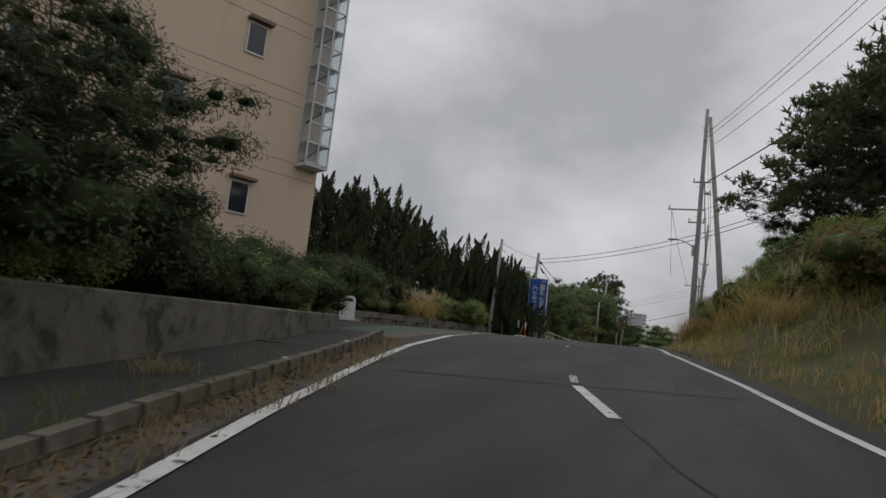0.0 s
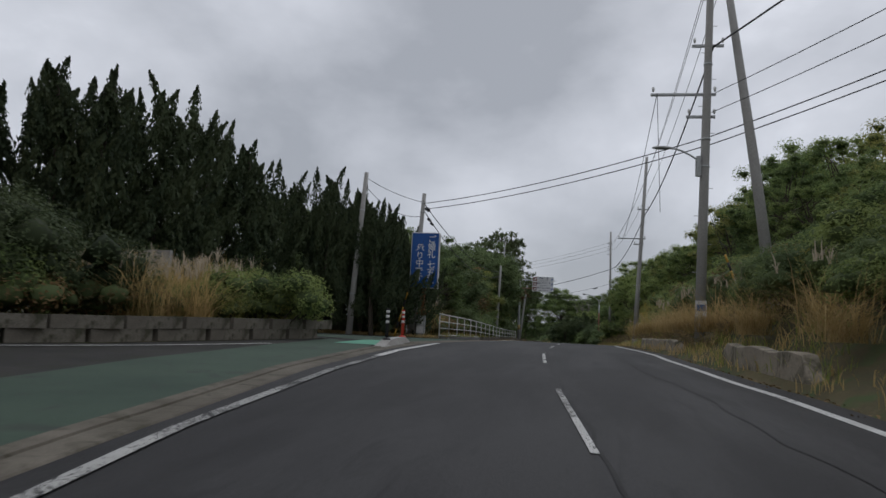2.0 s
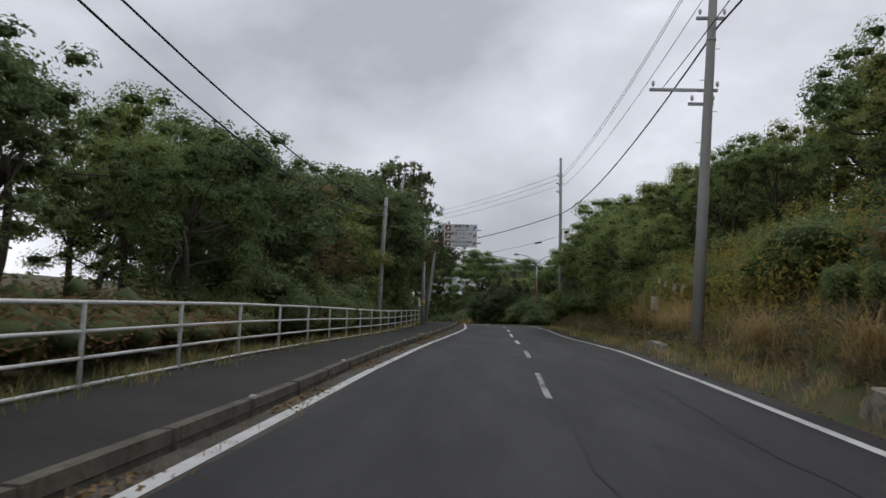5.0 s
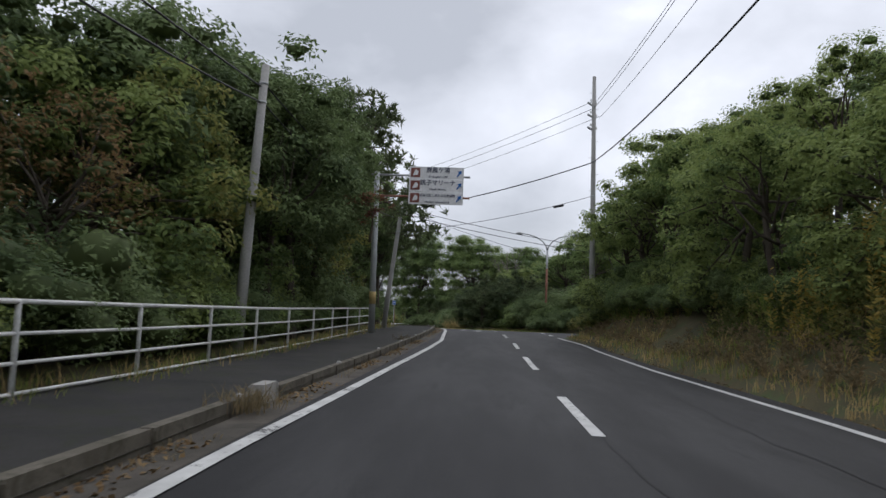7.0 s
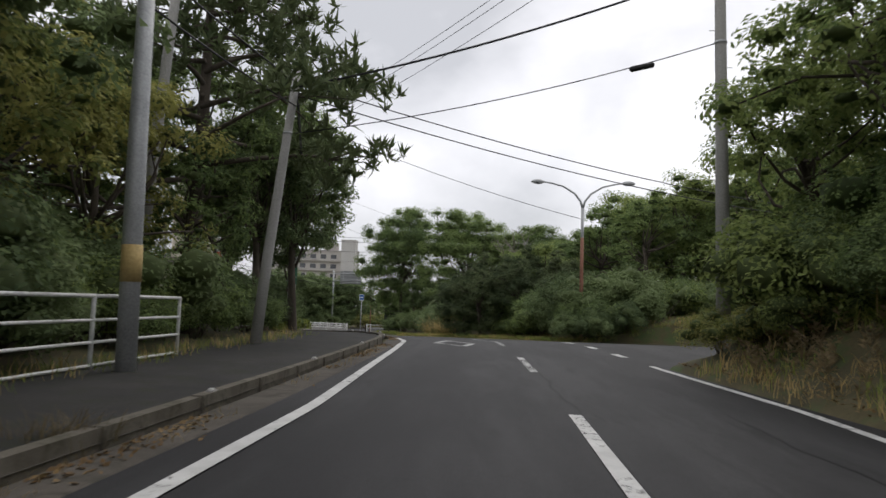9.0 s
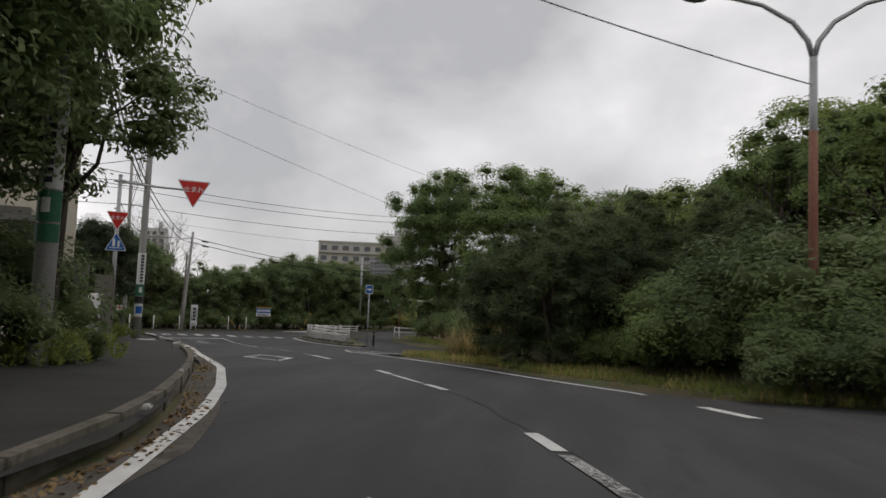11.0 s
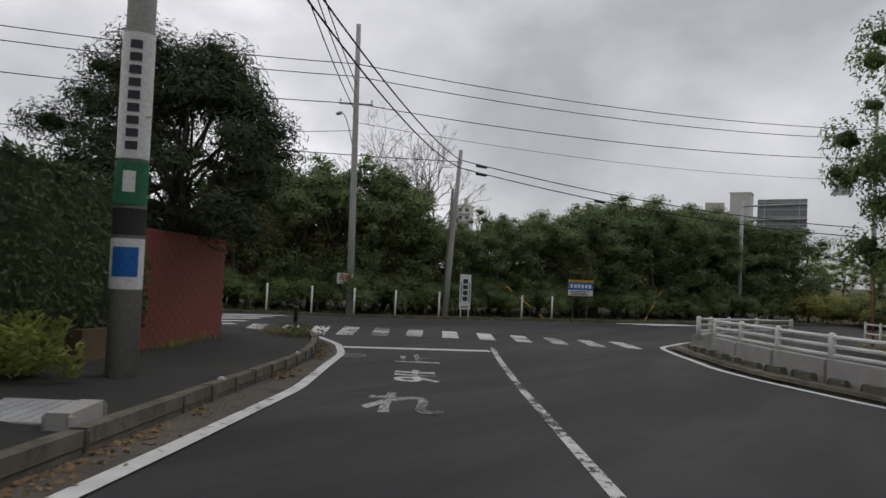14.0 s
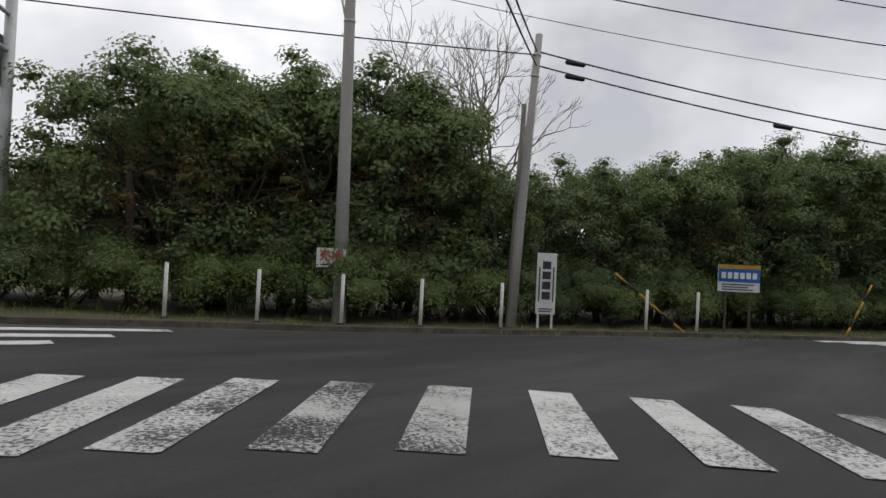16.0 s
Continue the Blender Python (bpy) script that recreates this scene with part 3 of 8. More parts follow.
dashes = [(7.6, 10.4, 0, 0.075), (10.5, 11.7, 1, 0.06), (19.4, 20.9, 2, 0.04), (25.3, 29.5, 1, 0.035), (34.2, 38.4, 1, 0.035), (43.4, 47.5, 1, 0.035), (52.6, 56.6, 1, 0.035), (62.2, 66.4, 2, 0.05), (71.3, 75.8, 2, 0.06), (81.2, 85.3, 0, 0.075), (90.7, 95.5, 0, 0.075), (99.6, 104.0, 0, 0.075), (109.2, 113.2, 1, 0.075), (118.4, 122.9, 2, 0.07), (122.9, 124.1, 0, 0.075), (128.4, 129.7, 0, 0.07), (129.7, 131.8, 1, 0.05), (131.8, 133.0, 1, 0.07), (137.0, 139.4, 0, 0.075)]
for y0, y1, worn, half in dashes:
    painted("centre_dash", ribbon(cut(CENTRE, y0, y1, 0.4), -half, half, 0.010).mesh("centre_dash", (WHITE_LINE, WORN_LINE, VERY_WORN)[worn]), "worn white centre line dash" if worn else "white centre line dash")
SEAM_TAR = surface("road_seam", (0.018, 0.018, 0.019), (0.03, 0.03, 0.03), 2, 60, 0.8, bump=0.3)
wobble = cut(CENTRE, -20, 139, 0.4)
wobble = wobble + np.stack([0.03 * np.sin(wobble[:, 1] * 1.7) + 0.02 * np.sin(wobble[:, 1] * 4.1), np.zeros(len(wobble))], 1)
painted("road_seam", ribbon(wobble, 0.05, 0.085, 0.005).mesh("road_seam", SEAM_TAR), "dark open seam between the two lanes")
for y0, y1, o in ((20, 60, 1.75), (60, 116, 1.9)):
    crack = cut(CENTRE, y0, y1, 0.5)
    crack = crack + np.stack([0.06 * np.sin(crack[:, 1] * 0.9) + 0.03 * np.sin(crack[:, 1] * 3.3), np.zeros(len(crack))], 1)
    painted("road_crack", ribbon(crack, o, o + 0.02, 0.005).mesh("road_crack", SEAM_TAR), "thin wandering crack in the lane")
painted("centre_line", ribbon(cut(CENTRE, 139.4, 148.5), -0.025, 0.025, 0.006).mesh("centre_line", VERY_WORN), "solid white centre line, nearly worn off")
painted("centre_line", ribbon(cut(CENTRE, 148.5, 160.3), -0.06, 0.06, 0.006).mesh("centre_line", BARE_LINE), "worn solid white centre line")


# ---- plants ----
rng = np.random.default_rng(7)


def limb(b, start, end, r0, r1, bend=0.15, steps=4, sides=6):
    start, end = Vector(start), Vector(end)
    span = (end - start).length
    off = Vector(rng.normal(size=3)) * bend * span * 0.4
    pts = [start.lerp(end, k / steps) + off * math.sin(math.pi * k / steps) for k in range(steps + 1)]
    b.tube(pts, [r0 + (r1 - r0) * k / steps for k in range(steps + 1)], sides)
    return pts


def crown_cloud(clumps, per, flat=0.62, shell=0.12):
    """Leaf places and normals round clumps (centre, radius, outward)."""
    at, nm = [], []
    for c, r, out in clumps:
        k = max(8, int(per * (r / 1.0) ** 2))
        u = unit(rng.normal(size=(k, 3)) + np.array(out) * 0.45 + np.array((0, 0, 0.12)))
        d = rng.uniform(shell, 1.0, (k, 1)) ** 0.6
        p = np.array(c) + u * d * r * np.array((1, 1, flat))
        at.append(p)
        nm.append(unit(u + np.array((0, 0, 0.7)) + rng.normal(size=(k, 3)) * 0.42))
    return np.vstack(at), np.vstack(nm)


ICO = bmesh.new()
bmesh.ops.create_icosphere(ICO, subdivisions=1, radius=1.0)
ICO_V, ICO_F = np.array([tuple(v.co) for v in ICO.verts]), np.array([[v.index for v in f.verts] for f in ICO.faces])
ICO.free()


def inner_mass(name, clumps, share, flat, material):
    """The twigs and inner leaves of each clump, as uneven lumps with their shade put into the colour."""
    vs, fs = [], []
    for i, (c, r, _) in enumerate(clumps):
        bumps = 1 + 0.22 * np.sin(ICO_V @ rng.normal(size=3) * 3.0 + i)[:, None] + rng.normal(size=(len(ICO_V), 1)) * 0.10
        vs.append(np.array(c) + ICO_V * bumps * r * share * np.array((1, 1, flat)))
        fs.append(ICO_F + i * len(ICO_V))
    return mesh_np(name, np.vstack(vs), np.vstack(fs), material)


# leaf tones darkened to paint in the shade inside crowns and bushes
INNER_DEEP_SHADE = leafy("inner_leaves_deep_shade_tone", (0.02, 0.03, 0.014), (0.034, 0.048, 0.022), (0.05, 0.066, 0.03), through_light=0.2)
INNER_SHADE = leafy("inner_leaves_shade_tone", (0.051, 0.076, 0.032), (0.084, 0.116, 0.049), (0.119, 0.154, 0.062), through_light=0.25)


def broadleaf(label, height, radius, material, nclump=60, per=270, leaf=(0.155, 0.10), low=0.14, layered=0.0, clump=(0.5, 0.95), bark=BARK, simple=True):
    """A broad tree: trunk with limbs, crown of leaf clumps. Built at the origin."""
    t = thing("tree", (0, 0, 0), label, "tree")
    wood = Build()
    top = Vector((rng.normal() * 0.3, rng.normal() * 0.3, height * 0.55))
    limb(wood, (0, 0, -0.4), top, 0.05 + height * 0.018, height * 0.010, 0.12, 6, 8)
    clumps = []
    centre = np.array((top.x, top.y, height * (0.5 + low / 2)))
    half = height * (1 - low) / 2
    for i in range(nclump):
        d = unit(rng.normal(size=3) + np.array((0, 0, 0.35)))
        k = rng.uniform(0.5, 0.93) * (1 + 0.12 * math.sin(3 * math.atan2(d[1], d[0]) + i % 3))
        c = centre + d * k * np.array((radius, radius, half))
        if layered:
            c[2] = centre[2] + round((c[2] - centre[2]) / layered) * layered + rng.normal() * 0.12
        near = [k for k in clumps if np.linalg.norm((k[0] - c) * (1, 1, 1.5)) < (k[1] + clump[1]) * 0.95]
        if i > 12 and not near:
            continue
        clumps.append((c, rng.uniform(*clump), d))
        if i % 4 == 0:
            limb(wood, top.lerp(Vector((0, 0, height * 0.25)), rng.uniform(0, 0.8)), c, 0.05, 0.015, 0.25, 3, 5)
    at, nm = crown_cloud(clumps, per)
    part("trunk", wood.mesh("trunk", bark, True), t)
    part("crown", leaves("crown", rng, at, nm, leaf[0], leaf[1], material, simple=simple), t)
    part("inner_foliage", inner_mass("inner_foliage", clumps, 0.4 if simple else 0.32, 0.5, INNER_DEEP_SHADE if material in (NEEDLES, PINE_NEEDLES) else INNER_SHADE), t)
    return t


def juniper(label, height, radius, lobes=34):
    """A dark juniper with twisting, flame-like tips."""
    t = thing("juniper", (0, 0, 0), label, "conifer tree")
    wood = Build()
    limb(wood, (0, 0, -0.4), (0, 0, height * 0.85), 0.16, 0.04, 0.05, 6, 8)
    at, nm, al = [], [], []
    for i in range(lobes):
        h = (i + 0.5) / lobes
        a = i * 2.4 + rng.normal() * 0.3
        rad = radius * (1 - h ** 1.9) * rng.uniform(0.45, 1.05)
        base = np.array((math.cos(a) * rad * 0.8, math.sin(a) * rad * 0.8, height * (0.03 + 0.7 * h)))
        lean = np.array((math.cos(a), math.sin(a), 0)) * rng.uniform(0.15, 0.75) * (1.1 - h)
        tip = base + (np.array((0, 0, 1)) + lean) * rng.uniform(1.5, 3.3) * (0.8 + 0.3 * (1 - h)) * height / 8
        wide = rng.uniform(0.5, 0.95) * (1.0 - 0.35 * h) * height / 8
        n = int(560 * wide / 0.7)
        s = rng.uniform(0, 1, (n, 1)) ** 1.15
        ang = rng.uniform(0, 2 * math.pi, (n, 1))
        tuft = 0.72 + 0.28 * np.sin(s * 17 + ang * 2 + i)
        swell = np.where(s < 0.25, 0.65 + s * 1.4, 1.0) * (1 - s) ** 0.7 * wide * tuft * rng.uniform(0.7, 1.08, (n, 1))
        ring = np.hstack([np.cos(ang), np.sin(ang), np.zeros((n, 1))])
        bend = s * s * np.array((math.cos(a + 1.9), math.sin(a + 1.9), 0)) * rng.uniform(0.2, 0.6)
        at.append(base + (tip - base) * s + ring * swell + bend)
        nm.append(unit(ring + rng.normal(size=(n, 3)) * 0.3 + np.array((0, 0, 0.2))))
        al.append(unit((tip - base) + ring * 0.5 + rng.normal(size=(n, 3)) * 0.5))
    part("trunk", wood.mesh("trunk", BARK, True), t)
    part("crown", leaves("crown", rng, np.vstack(at), np.vstack(nm), 0.16, 0.075, NEEDLES, np.vstack(al)), t)
    return t


def pine(label, height, pads, trunk_r=0.16, lean=(0.6, 0.0)):
    """A pine with open tiers of needle pads."""
    t = thing("pine", (0, 0, 0), label, "pine tree")
    wood = Build()
    top = Vector((lean[0], lean[1], height * 0.93))
    stem = limb(wood, (0, 0, -0.4), top, trunk_r, 0.05, 0.10, 7, 8)
    at, al, nm = [], [], []
    for i in range(pads):
        h = 0.3 + 0.7 * (i + 0.5) / pads
        a = i * 2.399 + rng.normal() * 0.4
        reach = (1.05 - h) * height * 0.42 + 0.5
        s = Vector((0, 0, 0)).lerp(top, h)
        c = np.array(s) + np.array((math.cos(a), math.sin(a), 0.12)) * reach * rng.uniform(0.6, 1.05)
        limb(wood, s, c, 0.055, 0.015, 0.2, 4, 5)
        for j in range(7):
            cc = c + rng.normal(size=3) * np.array((0.62, 0.62, 0.2))
            limb(wood, c, cc, 0.018, 0.006, 0.1, 2, 4)
            n = 9
            for _ in range(8):
                tip = cc + rng.normal(size=3) * np.array((0.24, 0.24, 0.10))
                d = unit(rng.normal(size=(n, 3)) * 0.75 + np.array((0, 0, 0.8)))
                at.append(tip + d * 0.1)
                al.append(d)
                nm.append(unit(np.cross(d, rng.normal(size=(n, 3)))))
    part("trunk", wood.mesh("trunk", BARK, True), t)
    part("crown", leaves("crown", rng, np.vstack(at), np.vstack(nm), 0.30, 0.055, PINE_NEEDLES, np.vstack(al)), t)
    return t


def bush(label, radius, height, material, nclump=20, per=380, leaf=(0.125, 0.082), category="bush"):
    t = thing(category, (0, 0, 0), label, category)
    wood = Build()
    clumps = []
    for i in range(nclump):
        a, k = rng.uniform(0, 2 * math.pi), math.sqrt(rng.uniform(0, 1))
        c = np.array((math.cos(a) * k * radius, math.sin(a) * k * radius, height * (0.25 + 0.55 * rng.uniform(0.2, 1.0) * (1 - 0.5 * k * k))))
        clumps.append((c, rng.uniform(0.4, 0.7) * max(0.8, radius / 1.3), unit(np.array((c[0], c[1], 0.6)))))
        if i % 4 == 0:
            limb(wood, (c[0] * 0.15, c[1] * 0.15, -0.2), c, 0.03, 0.008, 0.15, 3, 4)
    at, nm = crown_cloud(clumps, per, 0.85, 0.4)
    part("stem", wood.mesh("stem", BARK, True), t)
    part("foliage", leaves("foliage", rng, at, nm, leaf[0], leaf[1], material, simple=True), t)
    part("inner_foliage", inner_mass("inner_foliage", clumps, 0.62, 0.7, INNER_DEEP_SHADE if material is HEDGE_LEAF else INNER_SHADE), t)
    return t


def bare_tree(label, height, spread=0.48, lift=0.10, order=6):
    t = thing("bare_tree", (0, 0, 0), label, "tree")
    wood, twigs = Build(), Build()

    def grow(p, d, r, length, depth):
        q = p + d * length
        pts = [p, p.lerp(q, 0.5) + Vector(rng.normal(size=3)) * length * 0.06, q]
        (wood if depth > order - 3 else twigs).tube(pts, [r, r * 0.85, r * 0.68], 6 if depth > 2 else 4, False)
        if depth == 0:
            return
        for k in range(2 if depth > 1 else 3):
            nd = (d + Vector(rng.normal(size=3)) * spread + Vector((0, 0, lift))).normalized()
            grow(q, nd, r * 0.66, length * rng.uniform(0.62, 0.86), depth - 1)

    for k in range(3):
        grow(Vector((0.15 * k, 0, -0.3)), Vector((rng.normal() * 0.25, rng.normal() * 0.25, 1)).normalized(), 0.10, height * 0.27, order)
    part("trunk", wood.mesh("trunk", PALE_BARK, True), t)
    part("branchwork", twigs.mesh("branchwork", PALE_BARK, True), t)
    return t


def palm(label):
    """A sago palm: a stout trunk and arching feather fronds."""
    t = thing("sago_palm", (0, 0, 0), label, "palm")
    b = Build()
    b.tube([(0, 0, -0.3), (0.04, 0, 0.7), (0.1, 0, 1.5), (0.1, 0, 1.9)], [0.24, 0.21, 0.25, 0.16], 10)
    part("trunk", b.mesh("trunk", BARK, True), t)
    for k in range(46):
        a, up = k * 2.399, 1.3 - 1.75 * k / 46 + rng.uniform(-0.1, 0.1)
        length = rng.uniform(1.9, 2.3)
        spine = []
        for s in np.linspace(0, 1, 27):
            r = length * s * (math.cos(up) + 0.2 * s)
            spine.append((math.cos(a) * r + 0.1, math.sin(a) * r, 1.85 + length * (s * math.sin(up) - 0.5 * s * s)))
        side = np.array((-math.sin(a), math.cos(a), 0))
        at, nm, al = [], [], []
        for i in range(2, 27):
            for sg in (-1, 1):
                size = 0.5 + 0.5 * math.sin(math.pi * i / 28)
                d = unit(side * sg + np.array((math.cos(a), math.sin(a), 0.15)) * 0.5)
                at.append(np.array(spine[i]) + d * 0.19 * size)
                al.append(d)
                nm.append(np.array((0, 0, 1.0)) - side * sg * 0.4)
        part("frond", leaves("frond", rng, np.array(at), unit(np.array(nm)), 0.40, 0.05, PINE_NEEDLES, np.array(al)), t)
    return t


PLACED = {}
FINER = {"bush_a": "shrub_a", "bush_b": "shrub_b", "bush_d": "shrub_d", "bush_m": "shrub_m", "tree_a": "wood_a", "tree_b": "wood_b", "tree_c": "wood_c", "tree_u": "wood_u", "tree_t": "wood_t"}


def plant(maker, x, y, scale=1.0, sink=0.05, z=None, tall=1.0):
    """The first one of a kind is the made thing itself, the later ones are copies."""
    m = pose(x, y, (hgt(x, y) if z is None else z) - sink, 0, 0, rng.uniform(0, 360))
    if maker in PLACED:
        maker = FINER.get(maker, maker)
    size = Matrix.Diagonal((scale, scale, scale * tall, 1))
    if maker not in PLACED:
        state = rng.bit_generator.state
        PLACED[maker] = makers[maker]()
        if maker in ("fine_a", "fine_b", "fine_c", "fine_e", "fine_h", "bare_b", "fine_r", "spindly", "pine_d", "shrub_e") or maker in FINER.values():
            rng.bit_generator.state = state
        PLACED[maker].matrix_basis = m @ size
        return PLACED[maker]
    first = PLACED[maker].scale
    return copy_thing(PLACED[maker], m @ size @ Matrix.Diagonal((1 / first[0], 1 / first[1], 1 / first[2], 1)))


makers = {
    "tree_a": lambda: broadleaf("evergreen tree with rounded deep green crown", 7.0, 3.0, LEAF_DEEP),
    "tree_b": lambda: broadleaf("evergreen tree with layered mid green crown", 6.6, 3.3, LEAF_MID, layered=0.9),
    "tree_c": lambda: broadleaf("broadleaf tree with yellowish green crown", 6.2, 3.0, LEAF_LIGHT, layered=0.8),
    "tree_d": lambda: broadleaf("dense dark evergreen tree", 7.5, 2.8, LEAF_DARK, nclump=66),
    "tree_e": lambda: broadleaf("thin tree with browning autumn leaves", 5.4, 2.4, LEAF_BROWN, nclump=44, per=150),
    "juniper_a": lambda: juniper("dark juniper with flame-like twisted tips", 8.0, 2.9, 40),
    "juniper_b": lambda: juniper("dark juniper with ragged pointed tips", 8.0, 2.6, 34),
    "pine_a": lambda: pine("black pine with open needle pads", 8.5, 26),
    "tree_t": lambda: broadleaf("dense thicket tree leafy to the ground", 6.5, 2.6, LEAF_DARK, nclump=66, low=0.0, clump=(0.5, 0.95)),
    "tree_u": lambda: broadleaf("evergreen thicket tree leafy to the ground", 6.2, 2.7, LEAF_DEEP, nclump=66, low=0.0, clump=(0.5, 0.95)),
    "tree_h": lambda: broadleaf("tall-stemmed evergreen with a spreading crown", 9.5, 3.3, LEAF_DEEP, nclump=66, low=0.42),
    "tree_big": lambda: broadleaf("large spreading evergreen with layered crown", 11.0, 5.4, LEAF_DEEP, nclump=300, per=290, low=0.1, layered=1.0, clump=(0.7, 1.25), leaf=(0.16, 0.085)),
    "bare": lambda: bare_tree("leafless grey tree with fine twigs", 9.5),
    "tree_v": lambda: broadleaf("dense thicket tree with small dark leaves", 6.7, 2.6, LEAF_DARK, nclump=80, low=0.0, leaf=(0.115, 0.08), per=430, clump=(0.45, 0.85), simple=False),
    "tree_w": lambda: broadleaf("dense thicket tree with small green leaves", 6.4, 2.7, LEAF_DARK, nclump=80, low=0.0, leaf=(0.115, 0.08), per=430, clump=(0.45, 0.85), simple=False),
    "pine_b": lambda: broadleaf("bushy young pine with soft dark needles", 7.0, 2.7, PINE_NEEDLES, nclump=90, low=0.0, leaf=(0.2, 0.036), per=480),
    "pine_c": lambda: broadleaf("dark bushy pine overhanging a brick wall", 6.6, 2.7, NEEDLES, nclump=150, low=0.2, leaf=(0.17, 0.032), per=560, clump=(0.5, 0.95), simple=False),
    "pine_d": lambda: broadleaf("old dark pine with drooping branches over the wall", 6.6, 3.6, NEEDLES, nclump=90, low=0.12, leaf=(0.2, 0.03), per=420, layered=0.9, clump=(0.5, 0.9), simple=False),
    "fine_a": lambda: broadleaf("roadside evergreen with small dark leaves to the ground", 6.5, 2.6, LEAF_DARK, nclump=80, low=0.0, leaf=(0.14, 0.066), per=430, clump=(0.4, 0.8), simple=False),
    "fine_b": lambda: broadleaf("roadside evergreen with small mid green leaves", 6.3, 2.8, LEAF_MID, nclump=80, low=0.0, leaf=(0.15, 0.07), per=400, clump=(0.4, 0.8), simple=False),
    "fine_c": lambda: broadleaf("roadside tree with small yellowish green leaves", 6.2, 2.9, LEAF_LIGHT, nclump=76, low=0.1, leaf=(0.15, 0.07), per=380, clump=(0.4, 0.8), simple=False),
    "fine_e": lambda: broadleaf("thin tree with sparse browning leaves", 5.6, 2.2, LEAF_BROWN, nclump=60, low=0.2, leaf=(0.12, 0.05), per=170, clump=(0.35, 0.7), simple=False),
    "fine_h": lambda: broadleaf("evergreen with a dense overhanging crown of small leaves", 7.6, 2.5, LEAF_DARK, nclump=80, low=0.34, leaf=(0.14, 0.066), per=430, clump=(0.45, 0.85), simple=False),
    "bare_b": lambda: bare_tree("leafless grey tree with dense upright twigs", 9.0, 0.40, 0.2, 7),
    "spindly": lambda: bare_tree("thin nearly leafless tree with pale limbs", 9.0, 0.55, 0.05, 4),
    "fine_r": lambda: broadleaf("slender overhanging branch with reddened leaves", 4.5, 2.6, LEAF_RED, nclump=30, low=0.2, leaf=(0.16, 0.07), per=150, clump=(0.4, 0.8), simple=False),
    "palm": lambda: palm("sago palm with arching feather fronds"),
    "shrub_a": lambda: bush("leafy roadside bush in deep green", 1.5, 2.0, LEAF_DEEP, per=760, leaf=(0.088, 0.054), category="shrub"),
    "shrub_b": lambda: bush("roadside scrub with yellow green leaves", 1.3, 1.6, LEAF_LIGHT, per=760, leaf=(0.085, 0.045), category="scrub"),
    "shrub_d": lambda: bush("dark dense evergreen bush", 1.6, 2.4, LEAF_DARK, per=800, leaf=(0.09, 0.05)),
    "shrub_e": lambda: bush("dark overgrown bush with small leaves", 1.6, 2.4, HEDGE_LEAF, per=800, leaf=(0.085, 0.046)),
    "shrub_m": lambda: bush("mid green roadside shrub", 1.4, 1.9, LEAF_MID, per=760, leaf=(0.09, 0.052), category="shrub"),
    "wood_a": lambda: broadleaf("evergreen tree with rounded deep green crown", 7.0, 3.0, LEAF_DEEP, nclump=84, per=430, leaf=(0.12, 0.068), clump=(0.4, 0.8)),
    "wood_b": lambda: broadleaf("evergreen tree with layered mid green crown", 6.6, 3.3, LEAF_MID, nclump=90, per=430, leaf=(0.12, 0.066), layered=0.9, clump=(0.4, 0.8)),
    "wood_c": lambda: broadleaf("broadleaf tree with yellowish green crown", 6.2, 3.0, LEAF_LIGHT, nclump=84, per=430, leaf=(0.12, 0.066), layered=0.8, clump=(0.4, 0.8)),
    "wood_u": lambda: broadleaf("evergreen thicket tree leafy to the ground", 6.2, 2.7, LEAF_DEEP, nclump=90, per=430, leaf=(0.12, 0.068), low=0.0, clump=(0.4, 0.8)),
    "wood_t": lambda: broadleaf("dense thicket tree leafy to the ground", 6.5, 2.6, LEAF_DARK, nclump=90, per=430, leaf=(0.12, 0.066), low=0.0, clump=(0.4, 0.8)),
    "bush_a": lambda: bush("leafy roadside bush in deep green", 1.5, 2.0, LEAF_DEEP),
    "bush_b": lambda: bush("roadside scrub with yellow green leaves", 1.3, 1.6, LEAF_LIGHT),
    "bush_c": lambda: bush("brownish tangle of autumn scrub", 1.3, 1.5, LEAF_BROWN, nclump=15, per=220),
    "bush_d": lambda: bush("dark dense evergreen bush", 1.6, 2.4, LEAF_DARK, nclump=20),
    "bush_m": lambda: bush("mid green roadside shrub", 1.4, 1.9, LEAF_MID, category="shrub"),
}


def rightbank(y, d):
    return xat(GROUND_RIGHT, y) + d, y


# the wooded bank on the right
for y in np.arange(10, 109, 3.5):
    for d, kinds in ((7.0, "tree_b tree_u tree_c tree_b"), (11.0, "tree_a tree_b tree_c tree_u"), (16.5, "tree_a tree_d tree_b")):
        yy = y + rng.uniform(-1.3, 1.3)
        if d < 8 and (yy < 38 or rng.random() < 0.12):
            continue
        if d < 12 and yy < 26 or d > 15 and int(y * 2) % 4 != 1:
            continue
        low = float(np.interp(yy, (30, 38, 46, 54, 60, 68, 75, 84, 96, 106), (0.36, 0.40, 0.54, 0.80, 1.05, 1.13, 1.04, 0.98, 1.0, 1.0)))
        plant(rng.choice(kinds.split()), *rightbank(yy, d + rng.uniform(-1, 1)), low * (rng.uniform(0.8, 1.05) if d < 8 else rng.uniform(0.95, 1.15) if d < 15 else rng.uniform(0.8, 1.0)), tall=rng.uniform(0.95, 1.2))
for y in np.arange(30, 66, 1.3):
    for d in (2.3, 3.3):
        plant(rng.choice("bush_d bush_m bush_a bush_m".split()), *rightbank(y + rng.uniform(-0.5, 0.5), d + rng.uniform(-0.3, 0.4)), rng.uniform(0.45, 0.75))
